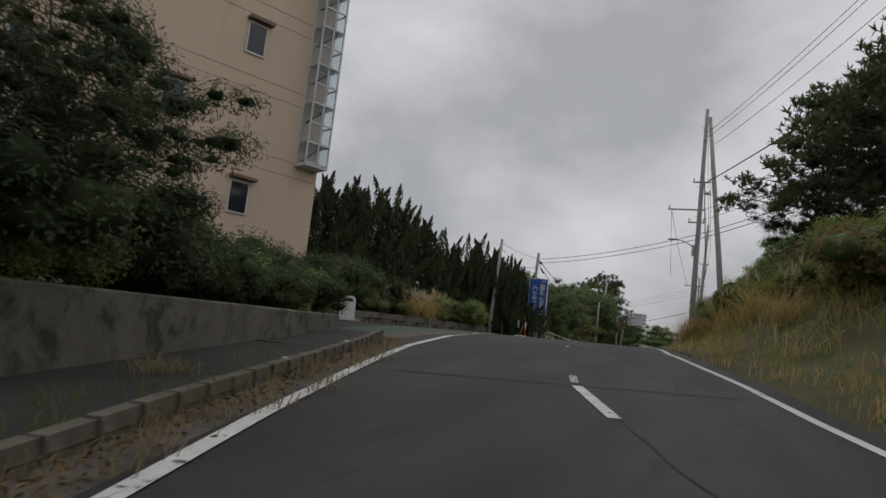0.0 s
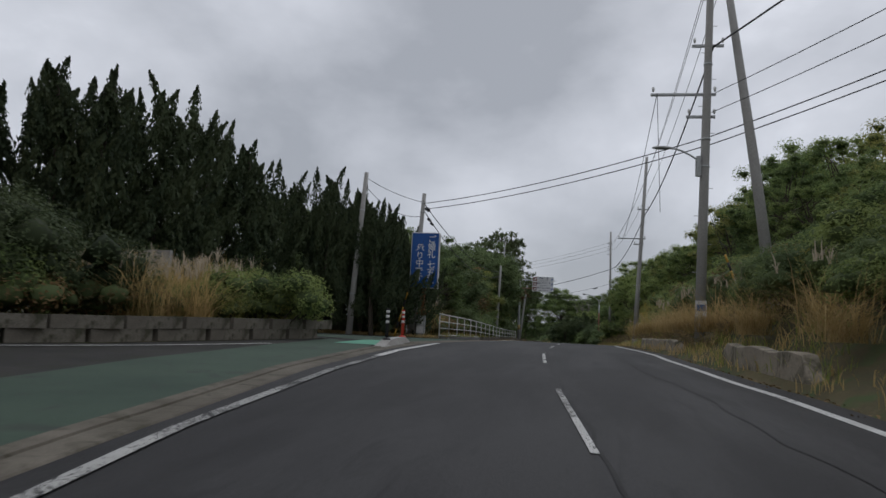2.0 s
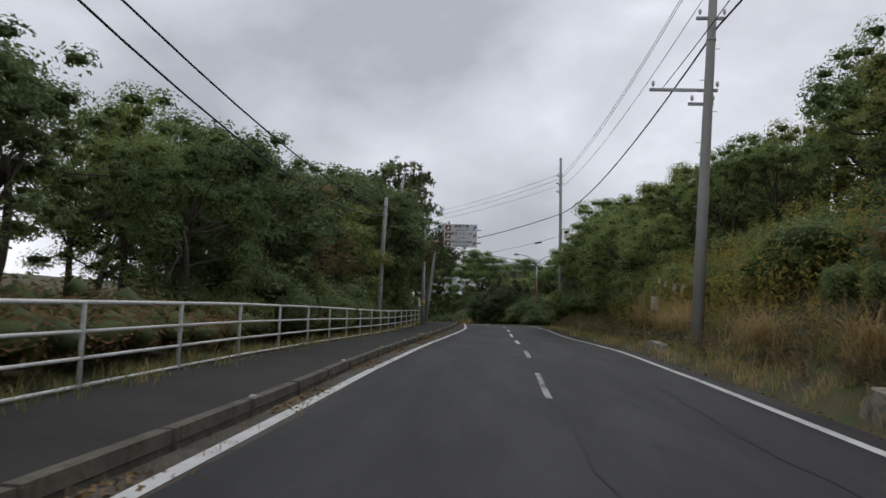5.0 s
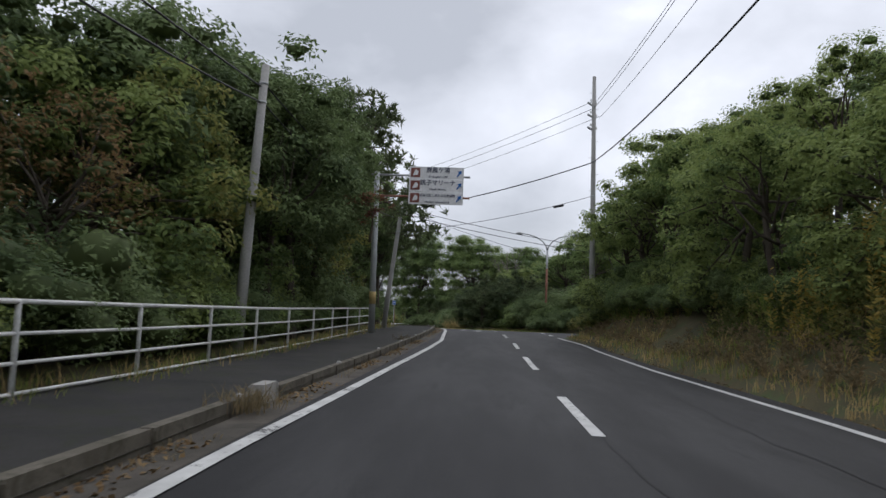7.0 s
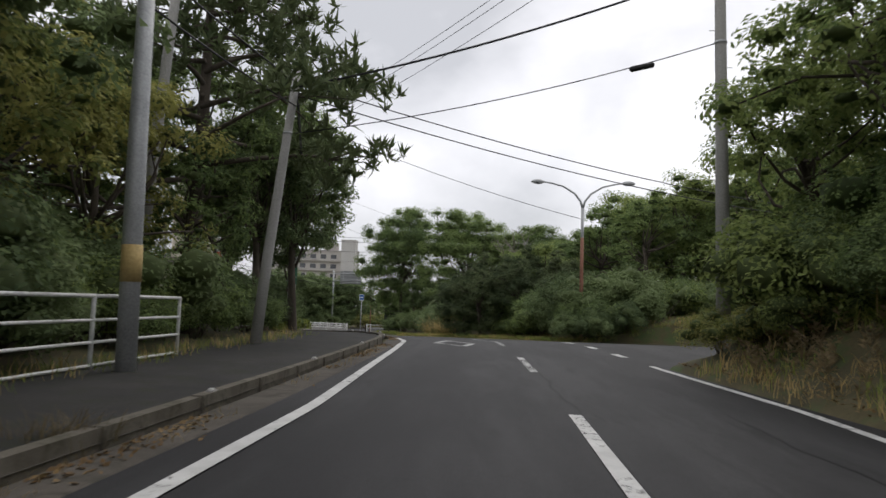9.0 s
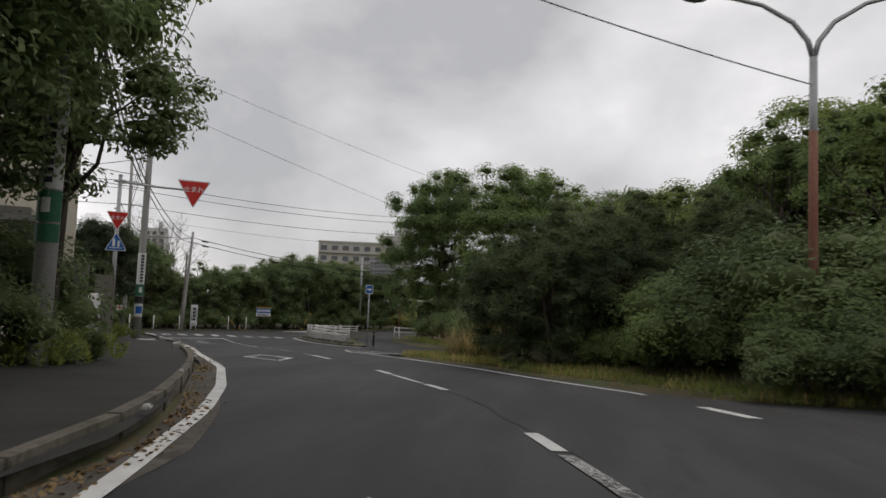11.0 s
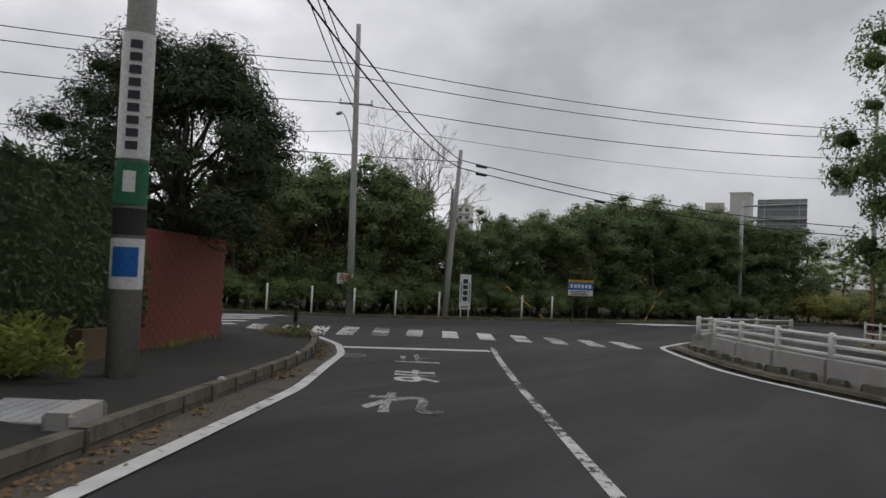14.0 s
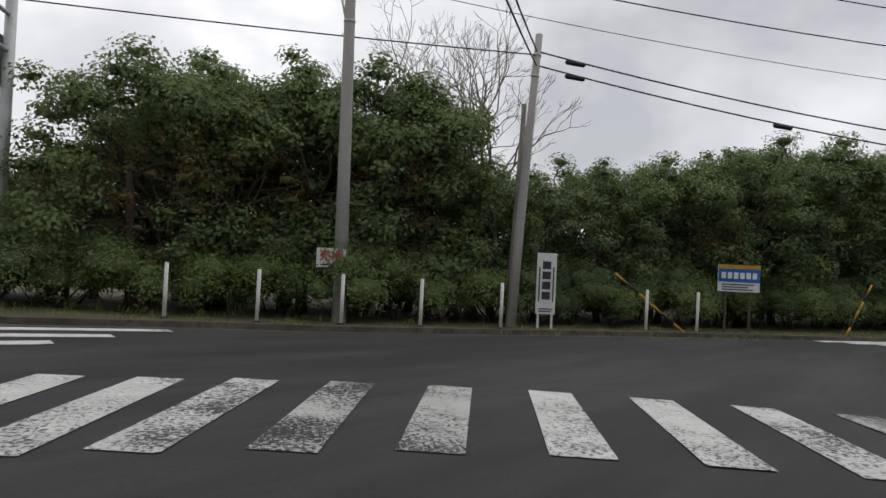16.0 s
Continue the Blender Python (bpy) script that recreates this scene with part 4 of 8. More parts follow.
for y in np.arange(6, 111, 1.7):
    for d in (3.4, 5.2):
        k = rng.choice("bush_a bush_b bush_m bush_m bush_c".split() if y > 34 else "bush_b bush_c bush_m".split())
        plant(k, *rightbank(y + rng.uniform(-0.7, 0.7), d + rng.uniform(-0.5, 0.5)), rng.uniform(0.6, 1.1))
plant("pine_a", 4.4, 30.5, 0.95)
plant("pine_a", 7.0, 26.5, 1.15)
plant("pine_a", 8.5, 33.5, 1.1)
for x, y, s in ((4.8, 31.5, 0.8), (7.4, 27.5, 1.0), (6.6, 35.5, 0.7), (8.6, 30.5, 1.05)):
    plant("pine_d", x, y, s)

# the wood behind the railing on the left
for y in np.arange(58, 125, 3.3):
    for d, kinds in ((3.0, "tree_t tree_c tree_u tree_t tree_e"), (6.5, "tree_a tree_d tree_b"), (11, "tree_d tree_a")):
        if d < 4 and (y < 70 or rng.random() < 0.15) or d > 10 and int(y * 2) % 3 != 0:
            continue
        if d < 7 and y > 120:
            continue
        yy = y + rng.uniform(-1, 1)
        grow = float(np.interp(yy, (58, 72, 86, 100, 112), (0.72, 0.95, 1.15, 1.3, 1.15)))
        kind = rng.choice(kinds.split())
        if d < 4 and 84 < yy < 112:
            kind = {"tree_t": "fine_a", "tree_c": "fine_c", "tree_u": "fine_b", "tree_e": "fine_c"}[kind]
        plant(kind, xat(GROUND_LEFT, yy) - d, yy, grow * rng.uniform(0.85, 1.08), tall=rng.uniform(0.95, 1.15))
for y in np.arange(57.5, 126, 1.7):
    k = rng.choice(("bush_c bush_c bush_m bush_a" if y < 80 else "bush_d bush_d bush_m bush_a").split())
    plant(k, xat(GROUND_LEFT, y) - rng.uniform(1.4, 2.4), y, rng.uniform(0.6, 1.0))
plant("pine_a", -12.9, 116.5, 1.75)
for x, y, s in ((-13.5, 126.8, 1.0), (-13.0, 125.2, 1.15), (-15.2, 122.5, 1.15), (-16.4, 130.6, 0.85)):
    plant("tree_h", x, y, s)
for x, y, s in ((-11.5, 124.0, 1.1), (-12.2, 121.6, 1.05)):
    plant("fine_h", x, y, s)

for x, y, s in ((3.0, 88.0, 0.82), (2.8, 92.0, 0.9), (3.2, 96.0, 1.06), (3.6, 100.0, 1.16), (5.4, 108.0, 1.2), (4.6, 104.0, 1.1), (3.0, 111.6, 1.0), (3.3, 107.8, 1.06), (3.7, 104.6, 1.04), (5.8, 112.8, 1.02), (8.0, 110.5, 1.05), (10, 105, 1.1), (12.5, 111, 1.1)):
    plant("fine_b" if x < 3.9 else "tree_b", x, y, s)

for x, y, s in ((0.9, 111.2, 0.6), (1.1, 109.6, 0.6), (1.3, 107.8, 0.6), (2.2, 112.6, 1.2), (1.9, 109.2, 1.2), (4.0, 114.2, 1.3), (6.5, 115.0, 1.4), (9.5, 115.6, 1.4), (13, 116.5, 1.5)):
    plant("bush_b" if x < 1.2 else "bush_m", x, y, s)
for x, y, s in ((-14.6, 183, 0.8), (-12.5, 189, 0.9), (-9, 196, 1.0), (-6, 206, 1.1), (-10, 212, 1.0), (-15, 216, 1.0), (-3, 215, 1.2), (-19, 222, 1.0), (-12, 224, 1.2), (-25, 228, 1.0), (-31, 226, 1.0)):
    plant("tree_e" if x > -13 and y < 210 else "tree_u", x, y, s)

for x, y, s in ((-11.2, 98.6, 1.2), (-11.4, 95.2, 1.1), (-11.6, 102.4, 1.15), (-12.8, 93.6, 1.05)):
    plant("fine_h", x, y, s)
plant("fine_r", -8.9, 100.2, 0.42, z=7.0)
for y in np.arange(74, 114, 1.6):
    plant(rng.choice("bush_d bush_d bush_m".split()), xat(GROUND_LEFT, y) - rng.uniform(2.6, 3.4), y, rng.uniform(1.15, 1.5))
for x, y, s in ((-12.4, 81.5, 0.95), (-12.0, 77.5, 0.85), (-12.3, 85.6, 0.9)):
    plant("fine_e", x, y, s)

# junipers beside the hotel forecourt
for x, y, s in ((-26.2, 43.2, 1.3), (-25.0, 45.6, 1.44), (-23.6, 47.4, 1.46), (-22.4, 49.4, 1.5), (-21.2, 51.4, 1.42), (-19.9, 53.2, 1.28), (-18.0, 55.0, 1.04), (-16.4, 56.2, 1.08), (-14.9, 56.6, 1.0), (-13.4, 57.4, 0.92), (-12.6, 56.0, 0.8), (-12.55, 54.6, 0.76), (-14.0, 54.6, 0.9), (-15.8, 54.2, 0.9), (-13.0, 53.2, 0.82)):
    plant(rng.choice(["juniper_a", "juniper_b"]), x, y, s)
for x, y, s in ((-27, 49, 1.0), (-24, 53, 1.0), (-21, 57, 1.0), (-18, 61, 1.0), (-15, 64, 0.95), (-19, 51.6, 0.6), (-21.5, 47.5, 0.6), (-17, 53.8, 0.6)):
    plant("tree_t", x, y, s)

# verge and hill beyond the side road
for y in np.arange(130.5, 137, 1.3):
    x = xat(GROUND_RIGHT, y)
    for d in (2.9, 4.2, 5.8):
        plant(rng.choice("bush_d bush_m bush_a bush_d".split()), x + d + rng.uniform(-0.2, 0.5), y + d * 0.3, rng.uniform(0.6, 1.15) if d < 3 else rng.uniform(0.9, 1.5), sink=0.3)
for x in np.arange(1.5, 22, 2.0):
    for d in (2.2, 3.6, 5.4):
        plant(rng.choice("bush_d bush_m bush_a bush_d".split()), x + rng.uniform(-0.5, 0.5), 130 + d + 0.08 * x + rng.uniform(-0.5, 0.5), rng.uniform(0.8, 1.5), sink=0.45)
for x, y, s in ((-5.0, 138.3, 0.62), (-4.0, 137.0, 0.55), (-3.4, 139.8, 0.68), (-2.0, 137.6, 0.6), (0.5, 136.4, 0.6), (-1.6, 141.5, 0.7)):
    plant("pine_b", x, y, s)
for x, y, s in ((-4.4, 142.6, 1.3), (-3.0, 144.4, 1.5), (-5.0, 145.8, 1.2), (-4.6, 148.2, 1.5), (-5.8, 151.0, 1.3), (-6.2, 154.0, 1.3), (-6.6, 157.5, 1.3)):
    plant("bush_d", x, y, s)
for i in range(46):
    x, y = rng.uniform(-5, 26), rng.uniform(138, 160)
    edge = xat(GROUND_RIGHT, y)
    if x < edge + (8.0 if y < 144 else 6.5):
        continue
    size = rng.uniform(0.9, 1.1) * float(np.interp(x, (-4, 0, 3, 8, 20), (0.6, 0.8, 1.12, 1.35, 1.5)))
    plant(rng.choice("tree_b tree_c tree_u tree_b".split()), x, y, size)
for x, y, s in ((6, 147.5, 1.2), (8.5, 144.5, 1.3), (11, 142, 1.4), (14, 140, 1.45), (8, 150, 1.4), (17.5, 138, 1.5)):
    plant(rng.choice(["tree_b", "tree_c"]), x, y, s)
for x, y, s in ((-13.6, 95.5, 1.3), (-13.4, 99.5, 1.4), (-13.0, 103.5, 1.35), (-13.2, 90.5, 1.2)):
    plant("tree_d", x, y, s)
plant("tree_big", -12.0, 175.0, 0.92, tall=1.4)
plant("tree_big", -5.6, 168.0, 1.1)
plant("tree_big", 1.8, 171.0, 1.0)
plant("spindly", -0.6, 162.5, 1.3)
for x, y, s in ((-5.7, 145.2, 0.9), (-5.0, 147.4, 0.85)):
    plant("palm", x, y, s, tall=1.45)
for x, y, s in ((-5.6, 153.5, 1.2), (-6.2, 156, 1.3), (-6.6, 159, 1.2), (-8.4, 162.5, 1.0), (-9.8, 166.5, 1.0), (-11.5, 170.0, 1.0), (-13.0, 173.5, 1.0), (-3.5, 154, 1.4), (-4.0, 157.5, 1.4)):
    plant("bush_d", x, y, s)

# the thicket across the junction
ux, uy = 0.54, 0.842
for s in np.arange(-16, 36, 2.1):
    for d, kinds in ((6.6, "tree_v tree_w tree_v"), (9.4, "tree_w tree_v tree_t")):
        x, y = -34.6 + ux * s - uy * d, 167.5 + uy * s + ux * d
        if s < -4.5:
            x, y = x - uy * 2.4, y + ux * 2.4
        k = float(np.interp(s, (-16, -8, -6, -4, -2, 4.4, 6.2, 8, 10, 14, 16, 18, 20, 22, 28, 34), (0.55, 0.58, 0.74, 1.02, 1.27, 1.36, 0.94, 0.78, 1.0, 0.94, 1.02, 1.12, 1.2, 1.28, 1.22, 1.15)))
        plant(rng.choice(kinds.split()), x + rng.normal() * 0.3, y + rng.normal() * 0.3, k * rng.uniform(0.9, 1.04))
for s in np.arange(-16, 34, 1.5):
    x, y = -34.6 + ux * s - uy * 5.4, 167.5 + uy * s + ux * 5.4
    plant(rng.choice("bush_d bush_a bush_d".split()), x, y, rng.uniform(0.75, 1.1))
plant("bare_b", -38.5, 176.2, 1.2)
plant("bare_b", -37.2, 177.2, 1.1)
for x, y, s in ((-45, 158, 0.5), (-48, 162, 0.6), (-52, 158, 0.6), (-47, 153, 0.45)):
    plant("tree_u", x, y, s)
plant("pine_c", -28.3, 154.3, 1.0)
plant("tree_d", -35.0, 152.0, 0.6)
for x, y, s in ((-25, 142, 0.5), (-28, 146, 0.6), (-31, 148, 0.7)):
    plant("bush_d", x, y, 1.0)
# far woods that close the horizon
for i in range(26):
    a = i / 26 * 2 * math.pi
    x, y = -10 + 120 * math.cos(a), 190 + 75 * math.sin(a)
    if y > 205:
        plant("tree_u", x, y, rng.uniform(1.1, 1.6))


# ---- kerbs and small stones ----
kerb_run(KERB_A, -6, 16.4)
kerb_run(KERB_B, 54, 149.5, 1.9)
kerb_run(KERB_B, 148.3, 158.6, 0.9)


def stud(x, y, z, turn, amber=False):
    t = thing("kerb_marker", (x, y, z), "small amber reflector on the kerb" if amber else "small pale reflector plate on the kerb", "kerb marker", "kerb markers", turn)
    part("plate", Build().box((0, 0, 0.012), (0.09, 0.16, 0.024), bevel=0.008).mesh("plate", PALE_KERB), t)
    part("reflector", Build().box((0, -0.02, 0.034), (0.06, 0.07, 0.02), bevel=0.006).mesh("reflector", AMBER if amber else WHITE_PLASTIC), t)


AMBER = surface("amber_reflector", (0.55, 0.22, 0.02), (0.7, 0.3, 0.03), 3, 40, 0.4, bump=0.05)
for y, amber in ((8.2, 0), (11.6, 0), (15.8, 1), (60, 0), (65.5, 0), (71, 1), (76.5, 0), (82, 0), (88, 0), (93.5, 0), (98.5, 0), (103.5, 0), (108.5, 0), (114, 0), (119.5, 0), (123, 0), (127, 0), (131.6, 0), (136.2, 0), (140.9, 0), (145.4, 0), (149.8, 0), (153.5, 0)):
    line = KERB_A if y < 20 else KERB_B
    dx = xat(line, y + 0.5) - xat(line, y - 0.5)
    stud(xat(line, y) - 0.1, y, rz(y) + 0.168, math.degrees(math.atan2(-dx, 1)), amber)


def kerb_block(x, y, turn, label):
    t = thing("kerb_block", (x, y, rz(y)), label, "kerb block", turn=turn)
    part("block", Build().box((0, 0, 0.12), (0.24, 0.62, 0.26), bevel=0.03).mesh("block", PALE_KERB), t)


kerb_block(-7.66, 82.9, 0, "pale concrete block set at the kerb")
kerb_block(-21.0, 147.2, 33, "pale concrete block set at the kerb")
kerb_block(-15.2, 137.4, 30, "pale concrete block set at the kerb")

# the raised nose between the two driveways
nose = cut([(-8.3, 37.0), (-8.4, 38.5), (-8.5, 40.7)], 37.0, 40.7, 0.4)
nose_rows = []
left, right = shifted(nose, -0.30), shifted(nose, 0.06)
for i, ((x, y), (u, v)) in enumerate(zip(left, right)):
    up = 0.18 * min(1, i / 2.5, (len(nose) - 1 - i) / 1.5) + 0.004
    nose_rows.append([(x, y, rz(y)), (x + 0.04, y, rz(y) + up), (u - 0.06, v, rz(v) + up), (u, v, rz(v))])
isl = obj("kerb_island", Build().sheet(nose_rows).mesh("kerb_island", PALE_KERB), label="low concrete kerb island with a ramped nose", category="kerb", kind="structure")


def delineator(x, y, body, band, label):
    t = thing("delineator_post", (x, y, rz(y) + 0.16), label, "delineator post", "delineator posts")
    part("base", Build().tube([(0, 0, 0), (0, 0, 0.03), (0, 0, 0.06)], [0.11, 0.10, 0.06], 14).mesh("base", body), t)
    part("post", Build().tube([(0, 0, 0.03), (0, 0, 0.78), (0, 0, 0.8)], [0.045, 0.045, 0.03], 14).mesh("post", body, True), t)
    for z in (0.42, 0.56, 0.68):
        part("band", Build().tube([(0, 0, z), (0, 0, z + 0.07)], [0.048, 0.048], 14).mesh("band", band, True), t, "reflective band")
    return t


RED = surface("red_plastic", (0.42, 0.035, 0.02), (0.55, 0.06, 0.03), 2, 30, 0.5, bump=0.05)
BLACK = surface("black_plastic", (0.018, 0.018, 0.018), (0.035, 0.035, 0.035), 2, 30, 0.55, bump=0.05)
delineator(-8.5, 38.0, BLACK, WHITE_PLASTIC, "black plastic delineator post with pale bands")
delineator(-8.6, 40.25, RED, WHITE_PLASTIC, "red plastic delineator post with white bands")

# ---- road markings ----
WORN_WHITE = paint_on("half_worn_road_paint", (0.026, 0.026, 0.027), (0.6, 0.6, 0.58), 0.945, 24.0)
h35 = radians(35)


def bar(cx, cy, length, width, turn, material, label="white crossing bar", name="crossing_bar", dz=0.003):
    c, s = math.cos(radians(turn)), math.sin(radians(turn))
    rows = []
    for k in range(4):
        v = (k / 3 - 0.5) * length
        rows.append([(cx + u * c - v * s, cy + u * s + v * c, rz(cy + u * s + v * c) + dz) for u in (-width / 2, width / 2)])
    return painted(name, Build().sheet(rows).mesh(name, material), label)


zebra = [(-31.0, 158.85, 39), (-30.3, 159.45, 38.5), (-29.66, 160.08, 37), (-29.13, 160.75, 34), (-28.47, 161.48, 33.5), (-27.75, 162.2, 32), (-26.92, 162.88, 31.2), (-26.01, 163.46, 30.5), (-25.1, 164.0, 29.5), (-24.2, 164.55, 29), (-23.3, 165.1, 28.5), (-22.4, 165.65, 28)]
for i, (x, y, turn) in enumerate(zebra):
    faded = i in (4, 5, 9)
    bar(x, y, 3.05, 0.47, turn, VERY_WORN if faded else WORN_LINE if i in (8, 10) else WORN_WHITE, "worn white zebra crossing bar" if faded else "white zebra crossing bar")
bar(-24.95, 158.1, 0.34, 3.45, 43.5, WHITE_LINE, "white stop line across the lane", "stop_line")
for x, y in ((-35.8, 162.5), (-35.2, 161.1), (-34.6, 159.9), (-33.9, 158.6), (-33.1, 157.4)):
    bar(x, y, 4.2, 0.45, -20, WHITE_LINE, "white zebra crossing bar on the cross road")
for i in range(4):
    bar(-27.0 + 0.75 * i, 181.2 + 0.3 * i, 3.6, 0.42, -34, WHITE_LINE, "white zebra crossing bar on the cross road")


def text_mesh(body, size, material, name="lettering", thick=0.0, bold=0.0):
    """Writing as a mesh in its own plane, centred."""
    cu = bpy.data.curves.new(name, "FONT")
    cu.body, cu.size, cu.extrude = body, size, thick
    cu.align_x, cu.align_y, cu.resolution_u, cu.offset = "CENTER", "CENTER", 3, size * bold
    o = bpy.data.objects.new(name, cu)
    scene.collection.objects.link(o)
    me = bpy.data.meshes.new_from_object(o.evaluated_get(bpy.context.evaluated_depsgraph_get()))
    bpy.data.objects.remove(o)
    me.name = name
    me.materials.clear()
    me.materials.append(material)
    return me


def road_letter(ch, cx, cy, wide, long, turn, paint=WORN_LINE):
    me = text_mesh(ch, 1.0, paint, "road_letter", 0.0, 0.02)
    c, s = math.cos(radians(turn)), math.sin(radians(turn))
    for v in me.vertices:
        u, w = v.co.x * wide, v.co.y * long
        x, y = cx + u * c - w * s, cy + u * s + w * c
        v.co = (x, y, rz(y) + 0.008)
    return painted("road_letter", me, "worn white painted road letter")


road_letter("止", -23.75, 156.2, 0.95, 1.7, 36)
road_letter("ま", -22.2, 153.8, 1.0, 2.0, 34)
road_letter("れ", -20.6, 151.1, 1.0, 2.0, 33, VERY_WORN)


def diamond(cx, cy, wide, long, turn):
    c, s = math.cos(radians(turn)), math.sin(radians(turn))
    b = Build()
    pts = []
    for k, (u, v) in enumerate(((0, 1), (1, 0), (0, -1), (-1, 0))):
        for q in (1.0, 0.72 if k % 2 else 0.72):
            x, y = cx + u * q * wide / 2 * c - v * q * long / 2 * s, cy + u * q * wide / 2 * s + v * q * long / 2 * c
            pts.append((x, y, rz(y) + 0.008))
    b.add(pts, [(2 * k, 2 * k + 1, (2 * k + 3) % 8, (2 * k + 2) % 8) for k in range(4)])
    return painted("diamond_mark", b.mesh("diamond_mark", WORN_LINE), "white painted diamond before the crossing")


diamond(-11.85, 136.3, 1.4, 3.8, 29)
diamond(-5.02, 119.1, 1.4, 4.0, 10)
# hatched nose where the slip road leaves
gore = [(-12.3, 147.0), (-13.0, 149.0), (-13.6, 150.9), (-13.45, 151.5), (-13.0, 151.4), (-11.6, 149.9), (-10.3, 148.0)]
painted("hatch_outline", ribbon(dense(gore, 0.3), -0.07, 0.07, 0.008).mesh("hatch_outline", WHITE_LINE), "white outline of a hatched nose")
for x, y, l in ((-12.1, 148.7, 1.4), (-11.1, 146.25, 1.8)):
    bar(x, y, 0.55, l, 60, WORN_LINE, "worn white hatch bar", "hatch_bar")
painted("edge_line", ribbon(dense([(-10.4, 153.9), (-9.2, 152.5), (-8.2, 151.2)], 0.4), -0.07, 0.07, 0.006).mesh("edge_line", WHITE_LINE), "white edge line of the slip road")
painted("edge_line", ribbon(dense(ISLAND_EDGE, 0.4), -0.07, 0.09, 0.008).mesh("edge_line", WHITE_LINE), "white edge line round the island")

# ---- hotel ----
RENDER = surface("beige_render", (0.56, 0.435, 0.325), (0.64, 0.505, 0.385), 0.25, 30, 0.85, bump=0.15, stretch=(1, 1, 0.35), stain=(0.50, 0.38, 0.28), stain_at=0.6)
SEAM = surface("render_joint", (0.17, 0.11, 0.08), (0.24, 0.16, 0.12), 1.0, 30, 0.9)
GLASS, glass_nt, glass_b = shader("window_glass", 0.06, 0.0, 0.6)
glass_b.inputs["Base Color"].default_value = (0.02, 0.024, 0.028, 1)
PALE_GLASS, pg_nt, pg_b = shader("bay_glass", 0.03, 0.0, 0.5)
pg_b.inputs["Base Color"].default_value = (0.5, 0.56, 0.6, 1)
pg_clear = pg_nt.nodes.new("ShaderNodeBsdfTransparent")
pg_clear.inputs[0].default_value = (0.93, 0.95, 0.96, 1)
pg_mix = pg_nt.nodes.new("ShaderNodeMixShader")
pg_mix.inputs[0].default_value = 0.88
pg_nt.links.new(pg_b.outputs[0], pg_mix.inputs[1])
pg_nt.links.new(pg_clear.outputs[0], pg_mix.inputs[2])
pg_nt.links.new(pg_mix.outputs[0], pg_nt.nodes["Material Output"].inputs[0])
FRAME = surface("pale_aluminium", (0.5, 0.5, 0.49), (0.62, 0.62, 0.61), 2, 30, 0.5, 0.2, bump=0.05)


